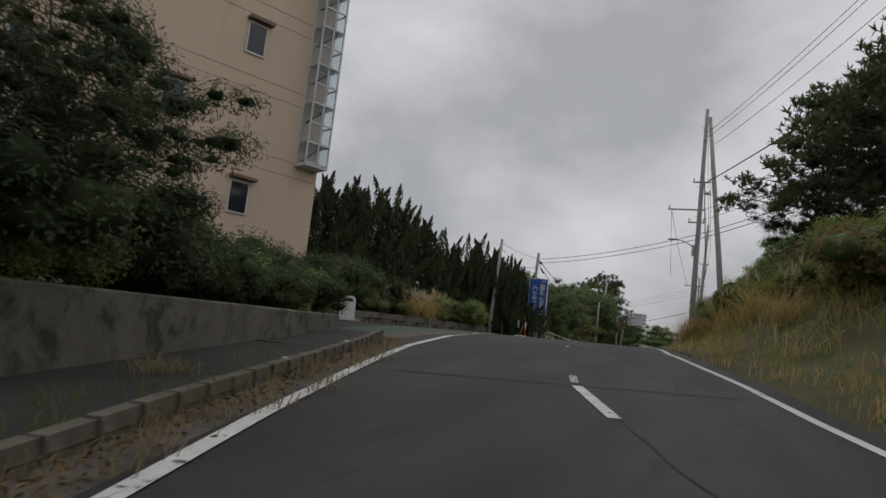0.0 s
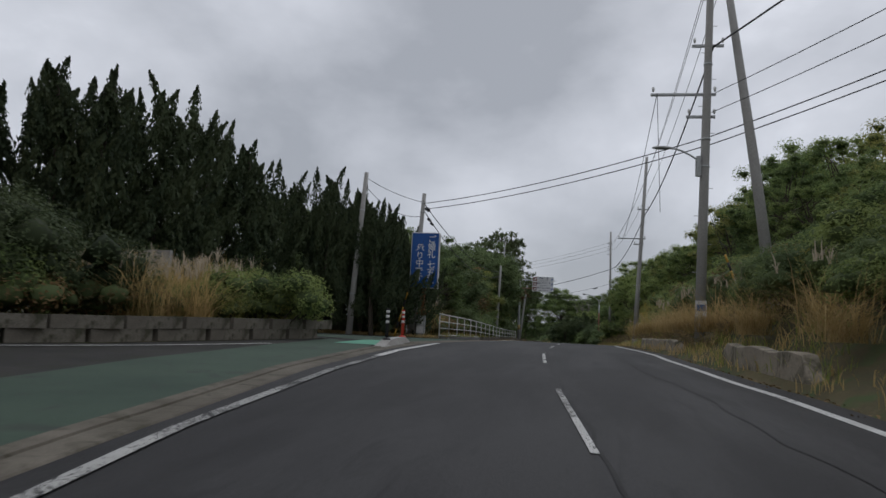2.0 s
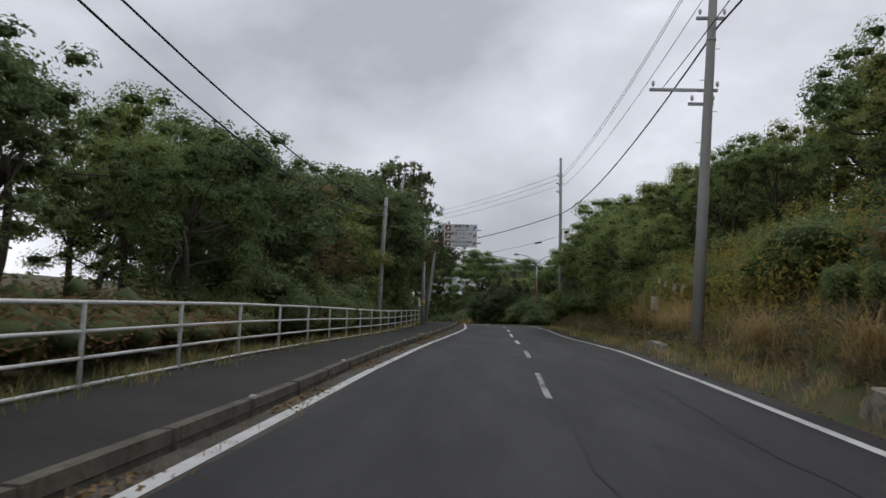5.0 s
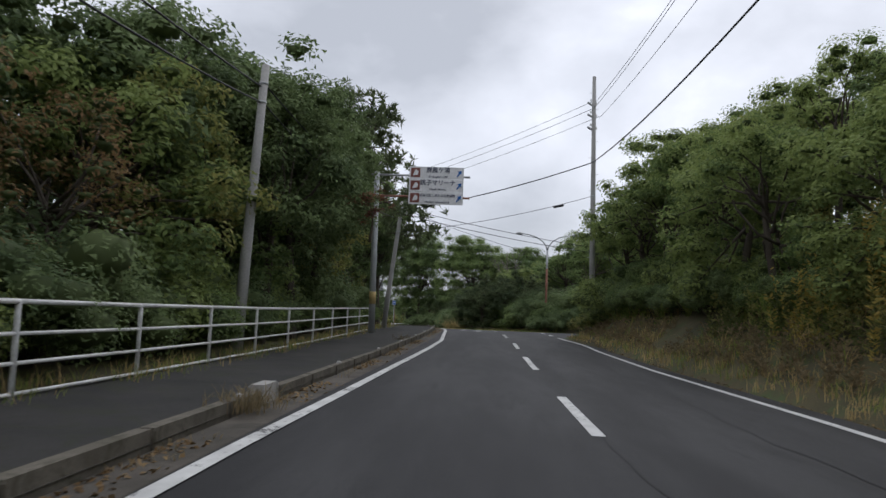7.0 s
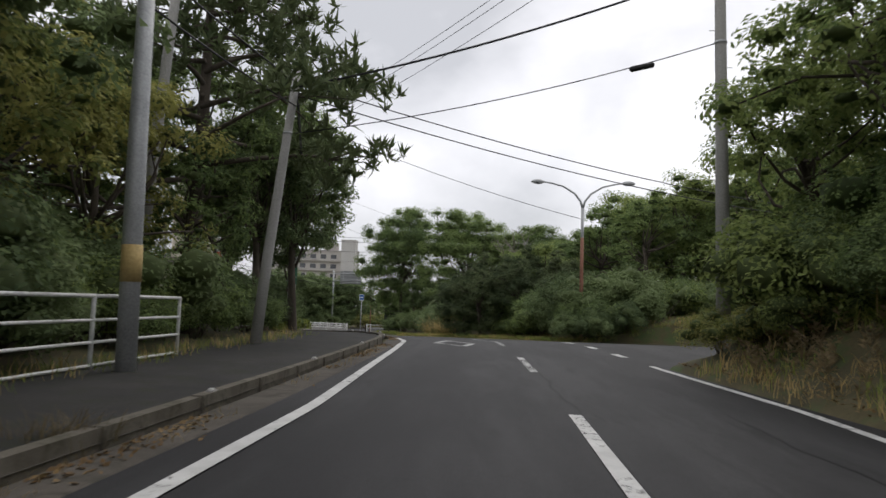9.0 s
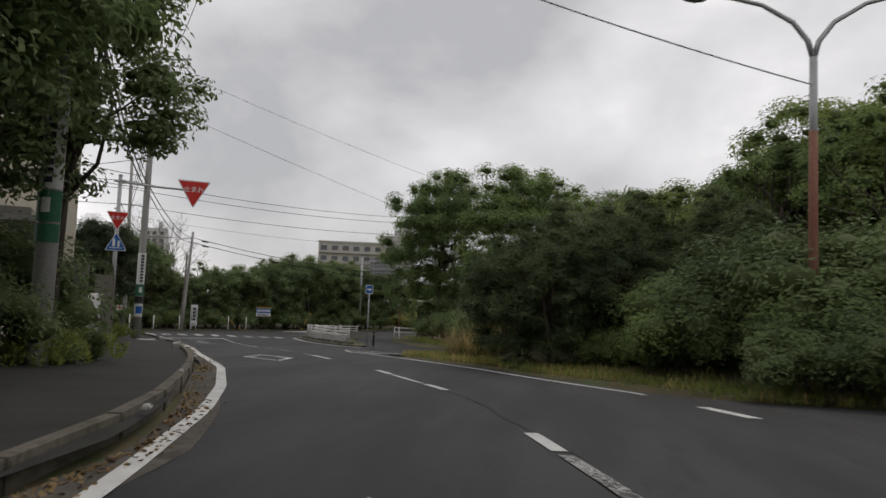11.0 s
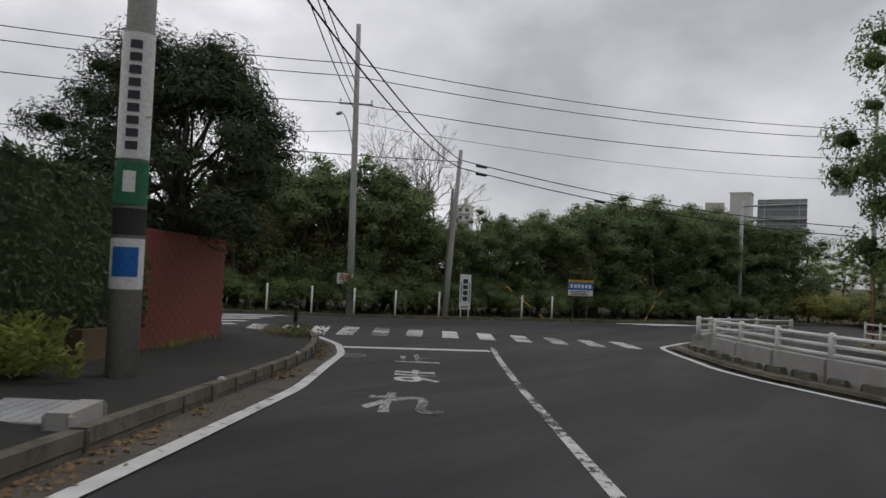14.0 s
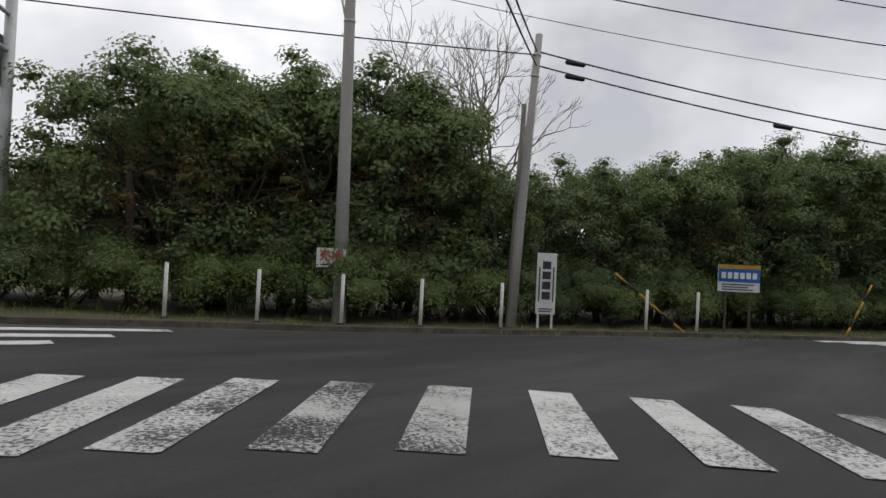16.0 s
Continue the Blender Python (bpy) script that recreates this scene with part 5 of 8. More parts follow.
def hotel():
    z0 = 2.3
    h = thing("hotel", (-17.66, 30.92, z0), "beige rendered hotel with small hooded windows and a glazed bay", "building", turn=62.75)
    top = 21.0
    part("wall", Build().box((-13, 7, top / 2 - 0.2), (26, 14, top + 0.4)).mesh("wall", RENDER), h)
    part("roof", Build().box((-13, 7, top + 0.25), (26.6, 14.6, 0.5), bevel=0.05).mesh("roof", CONCRETE), h)
    for z in (9.15, 9.85, 12.65, 13.3, 16.2, 16.9):
        part("joint", Build().box((-13.03, -0.002, z - z0), (26, 0.012, 0.025)).mesh("joint", SEAM), h, "rusty horizontal joint")
    for s, z, hh in ((4.15, 8.75, 0.6), (4.15, 11.25, 2.6), (12.5, 11.0, 4.0)):
        part("joint", Build().box((-s, -0.002, z - z0), (0.02, 0.012, hh)).mesh("joint", SEAM), h)
    for s, zb in ((4.0, 6.85), (7.65, 10.4), (4.25, 14.3), (7.9, 17.8), (13.5, 10.4), (13.5, 17.8)):
        w = part("window", Build().box((-s, 0.0, zb + 0.72 - z0), (0.86, 0.06, 1.34)).mesh("window", GLASS), h, "dark window pane")
        fr = Build()
        for dx in (-0.46, 0.46):
            fr.box((-s + dx, -0.03, zb + 0.72 - z0), (0.07, 0.10, 1.46), bevel=0.008)
        fr.box((-s, -0.03, zb - 0.0 - z0), (1.02, 0.14, 0.07), bevel=0.008).box((-s, -0.03, zb + 1.44 - z0), (0.99, 0.10, 0.07), bevel=0.008)
        part("frame", fr.mesh("frame", FRAME), w)
        part("hood", Build().box((-s + 0.05, -0.19, zb + 1.62 - z0), (1.3, 0.40, 0.14), bevel=0.02).mesh("hood", SEAM), w, "rust-stained concrete hood")
    for s in (8.68, 8.0):
        v = Build().box((-s, -0.12, 8.68 - z0), (0.34, 0.24, 0.34), bevel=0.06)
        part("vent_hood", v.mesh("vent_hood", FRAME), h, "pale metal vent hood")
    part("pipe", Build().tube([(-8.33, -0.07, 1.5), (-8.33, -0.07, 6.5)], 0.05, 8).mesh("pipe", RENDER, True), h)
    part("pipe_cap", Build().tube([(-8.33, -0.07, 6.5), (-8.33, -0.07, 6.75)], 0.07, 8).mesh("pipe_cap", SEAM, True), h)
    bz, bt = 9.74 - z0, 20.4
    bay = part("bay_window", Build().box((-0.68, -0.44, bz + 0.06), (1.3, 0.92, 0.16), bevel=0.02).mesh("bay_window", FRAME), h, "glazed stair bay in pale frames")
    part("pane", Build().box((-0.68, -0.86, (bz + bt) / 2), (1.18, 0.02, bt - bz)).mesh("pane", PALE_GLASS), bay)
    part("pane", Build().box((-0.09, -0.43, (bz + bt) / 2), (0.02, 0.82, bt - bz)).mesh("pane", PALE_GLASS), bay)
    part("pane", Build().box((-1.28, -0.43, (bz + bt) / 2), (0.02, 0.82, bt - bz)).mesh("pane", PALE_GLASS), bay)
    for x, y in ((-1.3, -0.87), (-0.07, -0.87), (-0.07, -0.03), (-1.3, -0.03), (-0.68, -0.88)):
        part("mullion", Build().box((x, y, (bz + bt) / 2), (0.07, 0.07, bt - bz), bevel=0.006).mesh("mullion", FRAME), bay)
    z = bz + 1.2
    while z < bt - 2:
        part("stair_brace", Build().tube([(-1.2, -0.3, z - 1.0), (-0.15, -0.35, z)], 0.05, 6).mesh("stair_brace", DARK_METAL, True), bay, "dark inner brace")
        part("landing", Build().box((-0.68, -0.42, z), (1.1, 0.7, 0.06)).mesh("landing", FRAME), bay)
        z += 1.95
    z = bz + 0.15
    while z < bt:
        part("transom", Build().box((-0.68, -0.88, z), (1.24, 0.07, 0.07), bevel=0.006).box((-0.06, -0.44, z), (0.07, 0.8, 0.07), bevel=0.006).mesh("transom", FRAME), bay)
        z += 0.98
    return h


hotel()

# ---- the forecourt's edge ----
STONE = surface("weathered_stone", (0.12, 0.105, 0.085), (0.22, 0.20, 0.165), 0.9, 30, 0.9, bump=0.5, stain=(0.07, 0.068, 0.045), stain_at=0.5)


def course_wall(name, line, height, courses, length, label, thick=0.3, material=STONE, z_of=rz, group=""):
    """A low wall of long blocks in courses, with open joints."""
    q = dense(line, length)
    w = thing(name, (q[0][0], q[0][1], z_of(q[0][1])), label, "wall", kind="structure")
    off = Vector((q[0][0], q[0][1], z_of(q[0][1])))
    hh = height / courses
    block = Build().box((0, 0, 0), (length - 0.006, thick, hh - 0.008), bevel=0.012).mesh("block", material)
    for i in range(len(q) - 1):
        a, b = Vector(q[i]), Vector(q[i + 1])
        t = math.degrees(math.atan2(b.y - a.y, b.x - a.x))
        for c in range(courses):
            o = part("block", block, w)
            shift = 0.5 if c % 2 else 0.0
            p = a.lerp(b, 0.5 + shift)
            o.matrix_basis = pose(p.x - off.x, p.y - off.y, z_of(p.y) + hh * (c + 0.5) - 0.02 - off.z, random.uniform(-0.4, 0.4), -math.degrees(math.atan2(z_of(b.y) - z_of(a.y), (b - a).length)) + random.uniform(-0.2, 0.2), t)
    return w


course_wall("stone_wall", [(-21.5, 28.6), (-17.5, 29.7), (-15.2, 30.3), (-14.2, 31.4), (-13.3, 33.4), (-12.4, 37), (-11.5, 41.0)], 0.56, 2, 1.5, "low wall of weathered stone blocks in two courses")
course_wall("stone_wall", [(-11.5, 41.0), (-13.0, 42.1), (-16, 43.0)], 0.54, 2, 1.3, "low wall of weathered stone blocks in two courses")

WALL_LINE = [(-3.6, -6), (-4.9, 0), (-5.9, 5), (-6.75, 9.6), (-7.25, 12.5), (-8.0, 16.0), (-8.8, 17.6), (-10.8, 19.2)]
q = cut(WALL_LINE, -6, 19.2, 0.5)
side = shifted(q, -0.28)
wall_rows = []
for (x, y), (u, v) in zip(q, side):
    top = max(rz(y) + 0.3, 1.32 + 0.048 * y) - 0.12 * max(0.0, y - 17.0)
    b = rz(y) - 0.1
    wall_rows.append([(x, y, b), (x, y, top - 0.03), (x - 0.03, y, top), (u + 0.03, v, top), (u, v, top - 0.03), (u, v, b)])
obj("retaining_wall", Build().sheet(wall_rows).mesh("retaining_wall", OLD_WALL), label="dark mossy concrete retaining wall beside the pavement", category="wall", kind="structure")


def litter_bin():
    t = thing("litter_bin", (-14.1, 28.9, rz(28.9)), "white plastic litter bin with a dark slot", "litter bin", turn=25)
    prof = [(-0.34, 0.02), (0.34, 0.02), (0.31, 0.92), (0.27, 1.02), (0.18, 1.08), (-0.18, 1.08), (-0.27, 1.02), (-0.31, 0.92)]
    b = Build().prism(prof, 0.5, Matrix())
    part("body", b.mesh("body", WHITE_PLASTIC), t)
    part("slot", Build().box((0, -0.255, 0.90), (0.40, 0.03, 0.13), bevel=0.01).mesh("slot", BLACK), t, "dark slot")
    part("panel", Build().box((0, -0.258, 0.42), (0.46, 0.02, 0.6), bevel=0.008).mesh("panel", WHITE_PLASTIC), t)
    part("foot", Build().box((0.42, 0.0, 0.07), (0.3, 0.35, 0.14), bevel=0.04).mesh("foot", PALE_KERB), t, "pale concrete weight")


litter_bin()


def plain_bars(parent, x0, x1, z, count, step, height, material, y=-0.03, ragged=0.25):
    for k in range(count):
        w = (x1 - x0) * (1 - random.uniform(0, ragged))
        part("bar", Build().box(((x0 + x1) / 2 - ((x1 - x0) - w) / 2, y, z - k * step), (w, 0.004, height)).mesh("bar", material), parent)


INK = surface("dark_print", (0.03, 0.03, 0.04), (0.05, 0.05, 0.06), 3, 30, 0.6, bump=0.0)


def bus_stop():
    t = thing("bus_stop_sign", (-15.93, 28.87, rz(28.9)), "white bus stop post with a narrow notice panel", "bus stop sign", turn=25)
    part("post", Build().tube([(0, 0, -0.05), (0, 0, 2.05)], 0.03, 10).mesh("post", FRAME, True), t)
    p = part("panel", Build().box((0, -0.04, 1.15), (0.26, 0.03, 1.75), bevel=0.01).mesh("panel", WHITE_PLASTIC), t)
    plain_bars(p, -0.1, 0.1, 1.92, 3, 0.16, 0.09, INK, -0.058)
    plain_bars(p, -0.09, 0.09, 1.2, 4, 0.1, 0.03, INK, -0.058)
    part("foot", Build().box((0, 0, 0.05), (0.4, 0.4, 0.12), bevel=0.03).mesh("foot", CONCRETE), t)


bus_stop()

# ---- railing ----
fence = thing("railing", (-10.05, 54.75, rz(54.75)), "white tubular steel railing with four rails", "railing")
post_mesh = Build().tube([(0, 0, -0.1), (0, 0, 1.13), (0, 0, 1.16)], [0.034, 0.034, 0.024], 10).mesh("post", WHITE_METAL, True)
rails = []
n_posts = 19
post_y = np.interp(range(n_posts), (0, 7, 13, 18), (54.75, 75.35, 93.45, 109.2))
for i in range(n_posts):
    y = post_y[i]
    x = -10.05
    o = part("post", post_mesh, fence)
    o.location = (0, y - 54.75, rz(y) + 0.05 - rz(54.75))
for i in range(n_posts - 1):
    for z in (1.13, 0.77, 0.44, 0.1):
        a, b = post_y[i], post_y[i + 1]
        part("rail", Build().tube([(0, a - 54.75, rz(a) - rz(54.75) + z + 0.05), (0, b - 54.75, rz(b) - rz(54.75) + z + 0.05)], 0.024 if z < 1 else 0.03, 8).mesh("rail", WHITE_METAL, True), fence)


# ---- utility poles and cables ----
def utility_pole(foot, head, r0=0.17, r1=0.10, label="grey concrete utility pole", material=POLE, arms=(), bands=(), steps=True):
    t = thing("utility_pole", foot, label, "utility pole", "utility poles")
    d = Vector(head) - Vector(foot)
    part("shaft", Build().tube([Vector((0, 0, -0.5)), d * 0.33, d * 0.66, d], [r0, r0 * 0.67 + r1 * 0.33, r0 * 0.33 + r1 * 0.67, r1], 14).mesh("shaft", material, True), t)

    def on(z):
        k = (z - foot[2]) / d.z
        return Vector((d.x * k, d.y * k, d.z * k)), r0 + (r1 - r0) * k

    for z, x0, x1, turn in arms:
        c, r = on(z)
        u = Vector((math.cos(radians(turn)), math.sin(radians(turn)), 0))
        arm = part("cross_arm", Build().box(c + u * (x0 + x1) / 2 + Vector((-u.y, u.x, 0)) * (r + 0.04), (x1 - x0, 0.08, 0.08), turn).mesh("cross_arm", STEEL), t)
        for x in (x0 + 0.06, x1 - 0.06):
            ins = Build().tube([c + u * x + Vector((-u.y, u.x, 0.04)) * 1 * 0.0 + Vector((0, 0, 0.04)), c + u * x + Vector((0, 0, 0.12)), c + u * x + Vector((0, 0, 0.2))], [0.02, 0.05, 0.035], 8)
            part("insulator", ins.mesh("insulator", WHITE_PLASTIC, True), arm, "white insulator")
    for z in bands:
        c, r = on(z)
        part("band", Build().tube([c - Vector((0, 0, 0.03)), c + Vector((0, 0, 0.03))], [r + 0.015, r + 0.015], 14).mesh("band", STEEL, True), t, "steel band")
    if steps:
        z, k = foot[2] + 2.2, 0
        while z < head[2] - 0.6:
            c, r = on(z)
            sx = 1 if k % 2 else -1
            part("step_bolt", Build().tube([c + Vector((sx * r * 0.8, 0, 0)), c + Vector((sx * (r + 0.13), 0, 0))], 0.011, 5).mesh("step_bolt", STEEL), t)
            z, k = z + 0.9, k + 1
    return t


def g(x, y):
    return (x, y, hgt(x, y))


pole_a = utility_pole(g(0.12, 43.46), (0.46, 43.46, 17.5), arms=((11.45, -1.75, 0.3, 0), (10.7, -0.6, 0.3, 0), (13.1, -0.5, 0.5, 0)), bands=(9.0, 9.9, 12.4, 15.6, 16.2))
pole_b = utility_pole(g(1.75, 41.1), (0.62, 43.2, 16.9), label="leaning concrete stay pole", steps=False, bands=(16.2,))
pole_c = utility_pole(g(0.72, 72.2), (1.36, 72.2, 16.7), arms=((10.8, -1.6, 0.3, 0), (10.4, -0.5, 0.2, 0), (12.9, -0.4, 0.4, 0)), bands=(12.2, 14.2, 15.2))
pole_d = utility_pole(g(1.35, 112.6), (1.19, 112.6, 17.4), arms=((15.85, -0.5, 0.4, 60), (15.2, -0.5, 0.4, 60), (14.5, -0.5, 0.4, 60)), bands=(12.7, 10.8))
pole_e = utility_pole((-13.95, 52.55, rz(52.5)), (-13.65, 52.85, 10.85), 0.16, 0.10, "leaning old utility pole among junipers", bands=(9.0, 5.0), steps=False)
pole_f = utility_pole((-11.62, 55.3, rz(55)), (-11.25, 55.25, 10.35), 0.15, 0.10, "grey utility pole behind the blue billboard", bands=(9.85, 9.4), steps=False)
pole_g = utility_pole(g(-10.75, 91.2), (-10.56, 91.6, 10.5), 0.15, 0.10, "grey utility pole in roadside trees", bands=(10.0, 9.5), steps=False)
pole_h = utility_pole(g(-9.9, 113.5), (-9.1, 113.5, 10.3), 0.15, 0.10, "grey utility pole on the pavement edge", bands=(9.8, 8.6), steps=False)
pole_n = utility_pole((-23.48, 149.33, rz(149.3) + 0.1), (-23.28, 149.2, 16.1), 0.19, 0.11, "tall concrete utility pole with pasted notices", arms=((15.75, -0.1, 1.7, 0), (13.7, -0.1, 1.5, 0), (13.0, -0.1, 1.3, 0), (11.3, -0.1, 1.1, 0)), bands=(9.2, 12.0))
pole_t = utility_pole((-12.65, 127.8, rz(128) + 0.1), (-12.5, 127.8, 14.0), 0.19, 0.12, "concrete utility pole wrapped with adverts")
pole_j = utility_pole((-37.15, 170.85, 1.3), (-37.45, 170.9, 15.1), 0.19, 0.11, "concrete utility pole with a street lamp arm", arms=((11.3, -0.8, 0.8, 36),), bands=(13.2, 12.4, 10.6, 9.2))
pole_k = utility_pole((-34.5, 175.1, 1.2), (-33.98, 175.15, 9.6), 0.15, 0.10, "leaning utility pole with cable closures", bands=(9.0, 8.4), steps=False)
pole_l = utility_pole((-34.75, 175.4, 1.2), (-34.5, 175.4, 7.7), 0.09, 0.07, "thin wooden pole beside a utility pole", PALE_BARK, steps=False)
pole_m = utility_pole((8.5, 9.0, hgt(8.5, 9.0)), (8.4, 9.0, 15.0))
pole_o = utility_pole((-13.2, 113.8, hgt(-13.2, 113.8)), (-12.1, 113.4, 15.9), 0.17, 0.10, "far utility pole above the trees", steps=False)
pole_q = utility_pole((-27.5, 126.0, hgt(-27.5, 126)), (-27.5, 126.0, 13.5), label="utility pole behind the police box")
pole_r = utility_pole((-16.4, 198.5, 1.5), (-16.4, 198.5, 15.2), label="distant utility pole along the cross road")
pole_s = utility_pole((-56, 148, 1.5), (-56, 148, 13.5), label="distant utility pole along the cross road")


def cable(a, b, sag, r=0.016, label="black overhead cable between utility poles", n=14):
    a, b = Vector(a), Vector(b)
    pts = [a.lerp(b, k / n) - Vector((0, 0, sag * 4 * (k / n) * (1 - k / n))) for k in range(n + 1)]
    return obj("overhead_cable", Build().tube(pts, r, 5).mesh("overhead_cable", CABLE, True), label=label, category="cable", group="overhead cables")


def closure(a, b, sag, k, length=0.6, r=0.07):
    """A cable joint closure hanging on the cable at the share k of its length."""
    a, b = Vector(a), Vector(b)
    p = a.lerp(b, k) - Vector((0, 0, sag * 4 * k * (1 - k) + 0.06))
    d = (b - a).normalized()
    return obj("cable_closure", Build().tube([p - d * length / 2, p - d * length * 0.42, p + d * length * 0.42, p + d * length / 2], [r * 0.4, r, r, r * 0.4], 10).mesh("cable_closure", CABLE, True), label="black cable joint closure on an overhead line", category="cable closure")


for x, z in ((-0.1, 15.6), (0.1, 16.1), (0.3, 15.2)):
    cable((8.4 + x, 9, z - 2.3), (0.45 + x, 43.46, z), 0.5, 0.012)
    cable((0.45 + x, 43.46, z), (1.35 + x, 72.2, z - 0.6), 0.45, 0.012)
    cable((1.35 + x, 72.2, z - 0.6), (1.2 + x, 112.6, z - 0.1), 0.7, 0.012)
    cable((1.2 + x, 112.6, z), (-23.2 + x, 149.2, 15.6 - (16.1 - z)), 0.9, 0.012)
cable((8.4, 9, 10.2), (0.5, 43.46, 13.0), 0.3, 0.03, "thick black overhead cable between utility poles")
cable((0.5, 43.46, 13.0), (1.34, 72.2, 12.6), 0.6, 0.03, "thick black overhead cable between utility poles")
cable((1.34, 72.2, 12.6), (1.2, 112.6, 12.65), 0.9, 0.03, "thick black overhead cable between utility poles")
cable((1.2, 112.6, 12.65), (-9.1, 113.5, 9.8), 0.25, 0.03, "thick black overhead cable between utility poles")
cable((1.2, 112.6, 10.8), (-9.1, 113.5, 8.6), 0.25, 0.014)
closure((1.2, 112.6, 10.8), (-9.1, 113.5, 8.6), 0.25, 0.17)
cable((8.4, 9, 8.6), (0.46, 43.46, 11.4), 0.5, 0.012)
cable((8.4, 9, 8.2), (0.46, 43.46, 10.8), 0.5, 0.012)
cable((-1.25, 43.46, 11.45), (-0.2, 72.2, 10.8), 0.5, 0.012)
cable((-1.25, 43.46, 11.45), (-1.1, 43.46, 7.5), 0.0, 0.010)
for z, w in ((10.03, 9.85), (9.76, 9.55)):
    cable((0.5, 43.46, z), (-11.25, 55.25, w), 0.28, 0.018)
    cable((9.5, 28, z + 1.0), (0.5, 43.46, z), 0.2, 0.018)
f1, f2 = (-11.2, 55.25, 9.8), (-10.6, 91.55, 9.9)
cable(f1, f2, 0.9, 0.022)
closure(f1, f2, 0.9, 0.02, 0.5, 0.10)
f1, f2 = (-11.2, 55.25, 9.45), (-10.6, 91.55, 9.5)
cable(f1, f2, 1.3, 0.022)
closure(f1, f2, 1.3, 0.035)
closure(f1, f2, 1.3, 0.055)
cable((-13.65, 52.85, 10.6), (-11.25, 55.25, 9.9), 0.15, 0.014)
cable((-13.65, 52.85, 10.2), (-11.3, 55.25, 9.2), 0.5, 0.014)
cable((-10.56, 91.6, 10.0), (-9.1, 113.5, 9.9), 0.5, 0.02)
cable((-10.56, 91.6, 9.5), (-9.1, 113.5, 9.3), 0.6, 0.02)
for z in (9.95, 9.6):
    cable((-9.1, 113.5, z), (7.0, 124.0, z - 1.2), 0.3, 0.018)
    cable((-9.1, 113.5, z), (-12.3, 128, z - 0.3), 0.2, 0.02)
    cable((-12.3, 128, z - 0.3), (-23.4, 149.2, z - 0.25), 0.5, 0.024)
    cable((-12.3, 128, z - 0.15), (-23.4, 149.2, z + 0.0), 0.35, 0.012)
cable((-12.3, 128, 12.5), (-23.4, 149.2, 13.5), 0.5, 0.016)
cable((-12.3, 128, 12.9), (-23.4, 149.2, 14.5), 0.5, 0.016)
for z, w in ((13.2, 12.2), (12.6, 11.6), (12.0, 10.9)):
    cable((-23.4, 149.2, z), (-37.4, 170.9, w), 0.5, 0.02)
cable((-23.4, 149.2, 9.7), (-34.0, 175.1, 9.1), 0.6, 0.024)
cable((-23.4, 149.2, 9.35), (-34.0, 175.1, 8.7), 0.7, 0.024)
# along the cross road
for z in (13.2, 12.6, 11.3):
    cable((-37.45, 170.9, z), (-16.4, 198.5, z + 0.7), 0.6, 0.022)
    cable((-56, 148, z + 0.1), (-37.45, 170.9, z), 0.5, 0.022)
cable((-37.4, 170.9, 10.4), (-16.4, 198.5, 10.6), 0.6, 0.012)
for z, w in ((9.1, 6.9), (8.7, 6.4)):
    a, b = (-34.0, 175.1, z), (-17.0, 190, w)
    cable(a, b, 0.5, 0.025)
    closure(a, b, 0.5, 0.05)
closure((-34.0, 175.1, 8.7), (-17.0, 190, 6.4), 0.5, 0.33)
cable((-56, 148, 9.2), (-34.0, 175.1, 9.0), 0.4, 0.02)
cable((-23.3, 149.2, 13.6), (-4, 171, 7.5), 0.3, 0.009)
cable((-23.3, 149.2, 15.6), (1, 175, 10.0), 0.6, 0.009)
cable((-12.4, 127.8, 12.6), (0.75, 131.2, 8.85), 0.3, 0.014)
# towards the houses on the left
for z, w in ((9.9, 9.0), (9.3, 8.5), (11.2, 10.0)):
    cable((-23.4, 149.2, z), (-27.5, 126.0, w + 1.5), 0.5, 0.016)
cable((-23.4, 149.2, 10.8), (-40, 140, 7.5), 0.3, 0.016)
cable((-22.4, 145.4, 8.3), (-23.4, 149.2, 7.2), 0.3, 0.016)
cable((-40, 158, 8.2), (-37.4, 170.9, 10.0), 0.2, 0.014)


def arm_lamp(parent, root, reach, turn, label="grey street lamp head on a curved arm", r=0.03, rise=0.5, head=(0.62, 0.2, 0.13)):
    """A street lamp on a curved arm, fixed to a pole."""
    u = Vector((math.cos(radians(turn)), math.sin(radians(turn)), 0))
    root = Vector(root)
    pts = [root + u * reach * k + Vector((0, 0, rise * math.sin(k * math.pi / 2))) for k in (0, 0.15, 0.35, 0.6, 0.85, 1.0)]
    arm = part("lamp_arm", Build().tube(pts, r, 8).mesh("lamp_arm", STEEL, True), parent, label)
    tip = pts[-1]
    b = Build()
    rows = []
    for k, (w, h) in enumerate(((0.25, 0.4), (0.75, 0.85), (1.0, 1.0), (0.9, 0.9), (0.35, 0.4))):
        c = tip + u * (head[0] * (k / 4 - 0.1)) + Vector((0, 0, 0.02))
        side = Vector((-u.y, u.x, 0))
        rows.append([c + side * head[1] / 2 * w * math.cos(a) + Vector((0, 0, head[2] / 2 * h * math.sin(a))) for a in (2 * math.pi * j / 10 for j in range(11))])
    lamp = part("lamp_head", b.sheet(rows).mesh("lamp_head", STEEL, True), arm)
    return arm


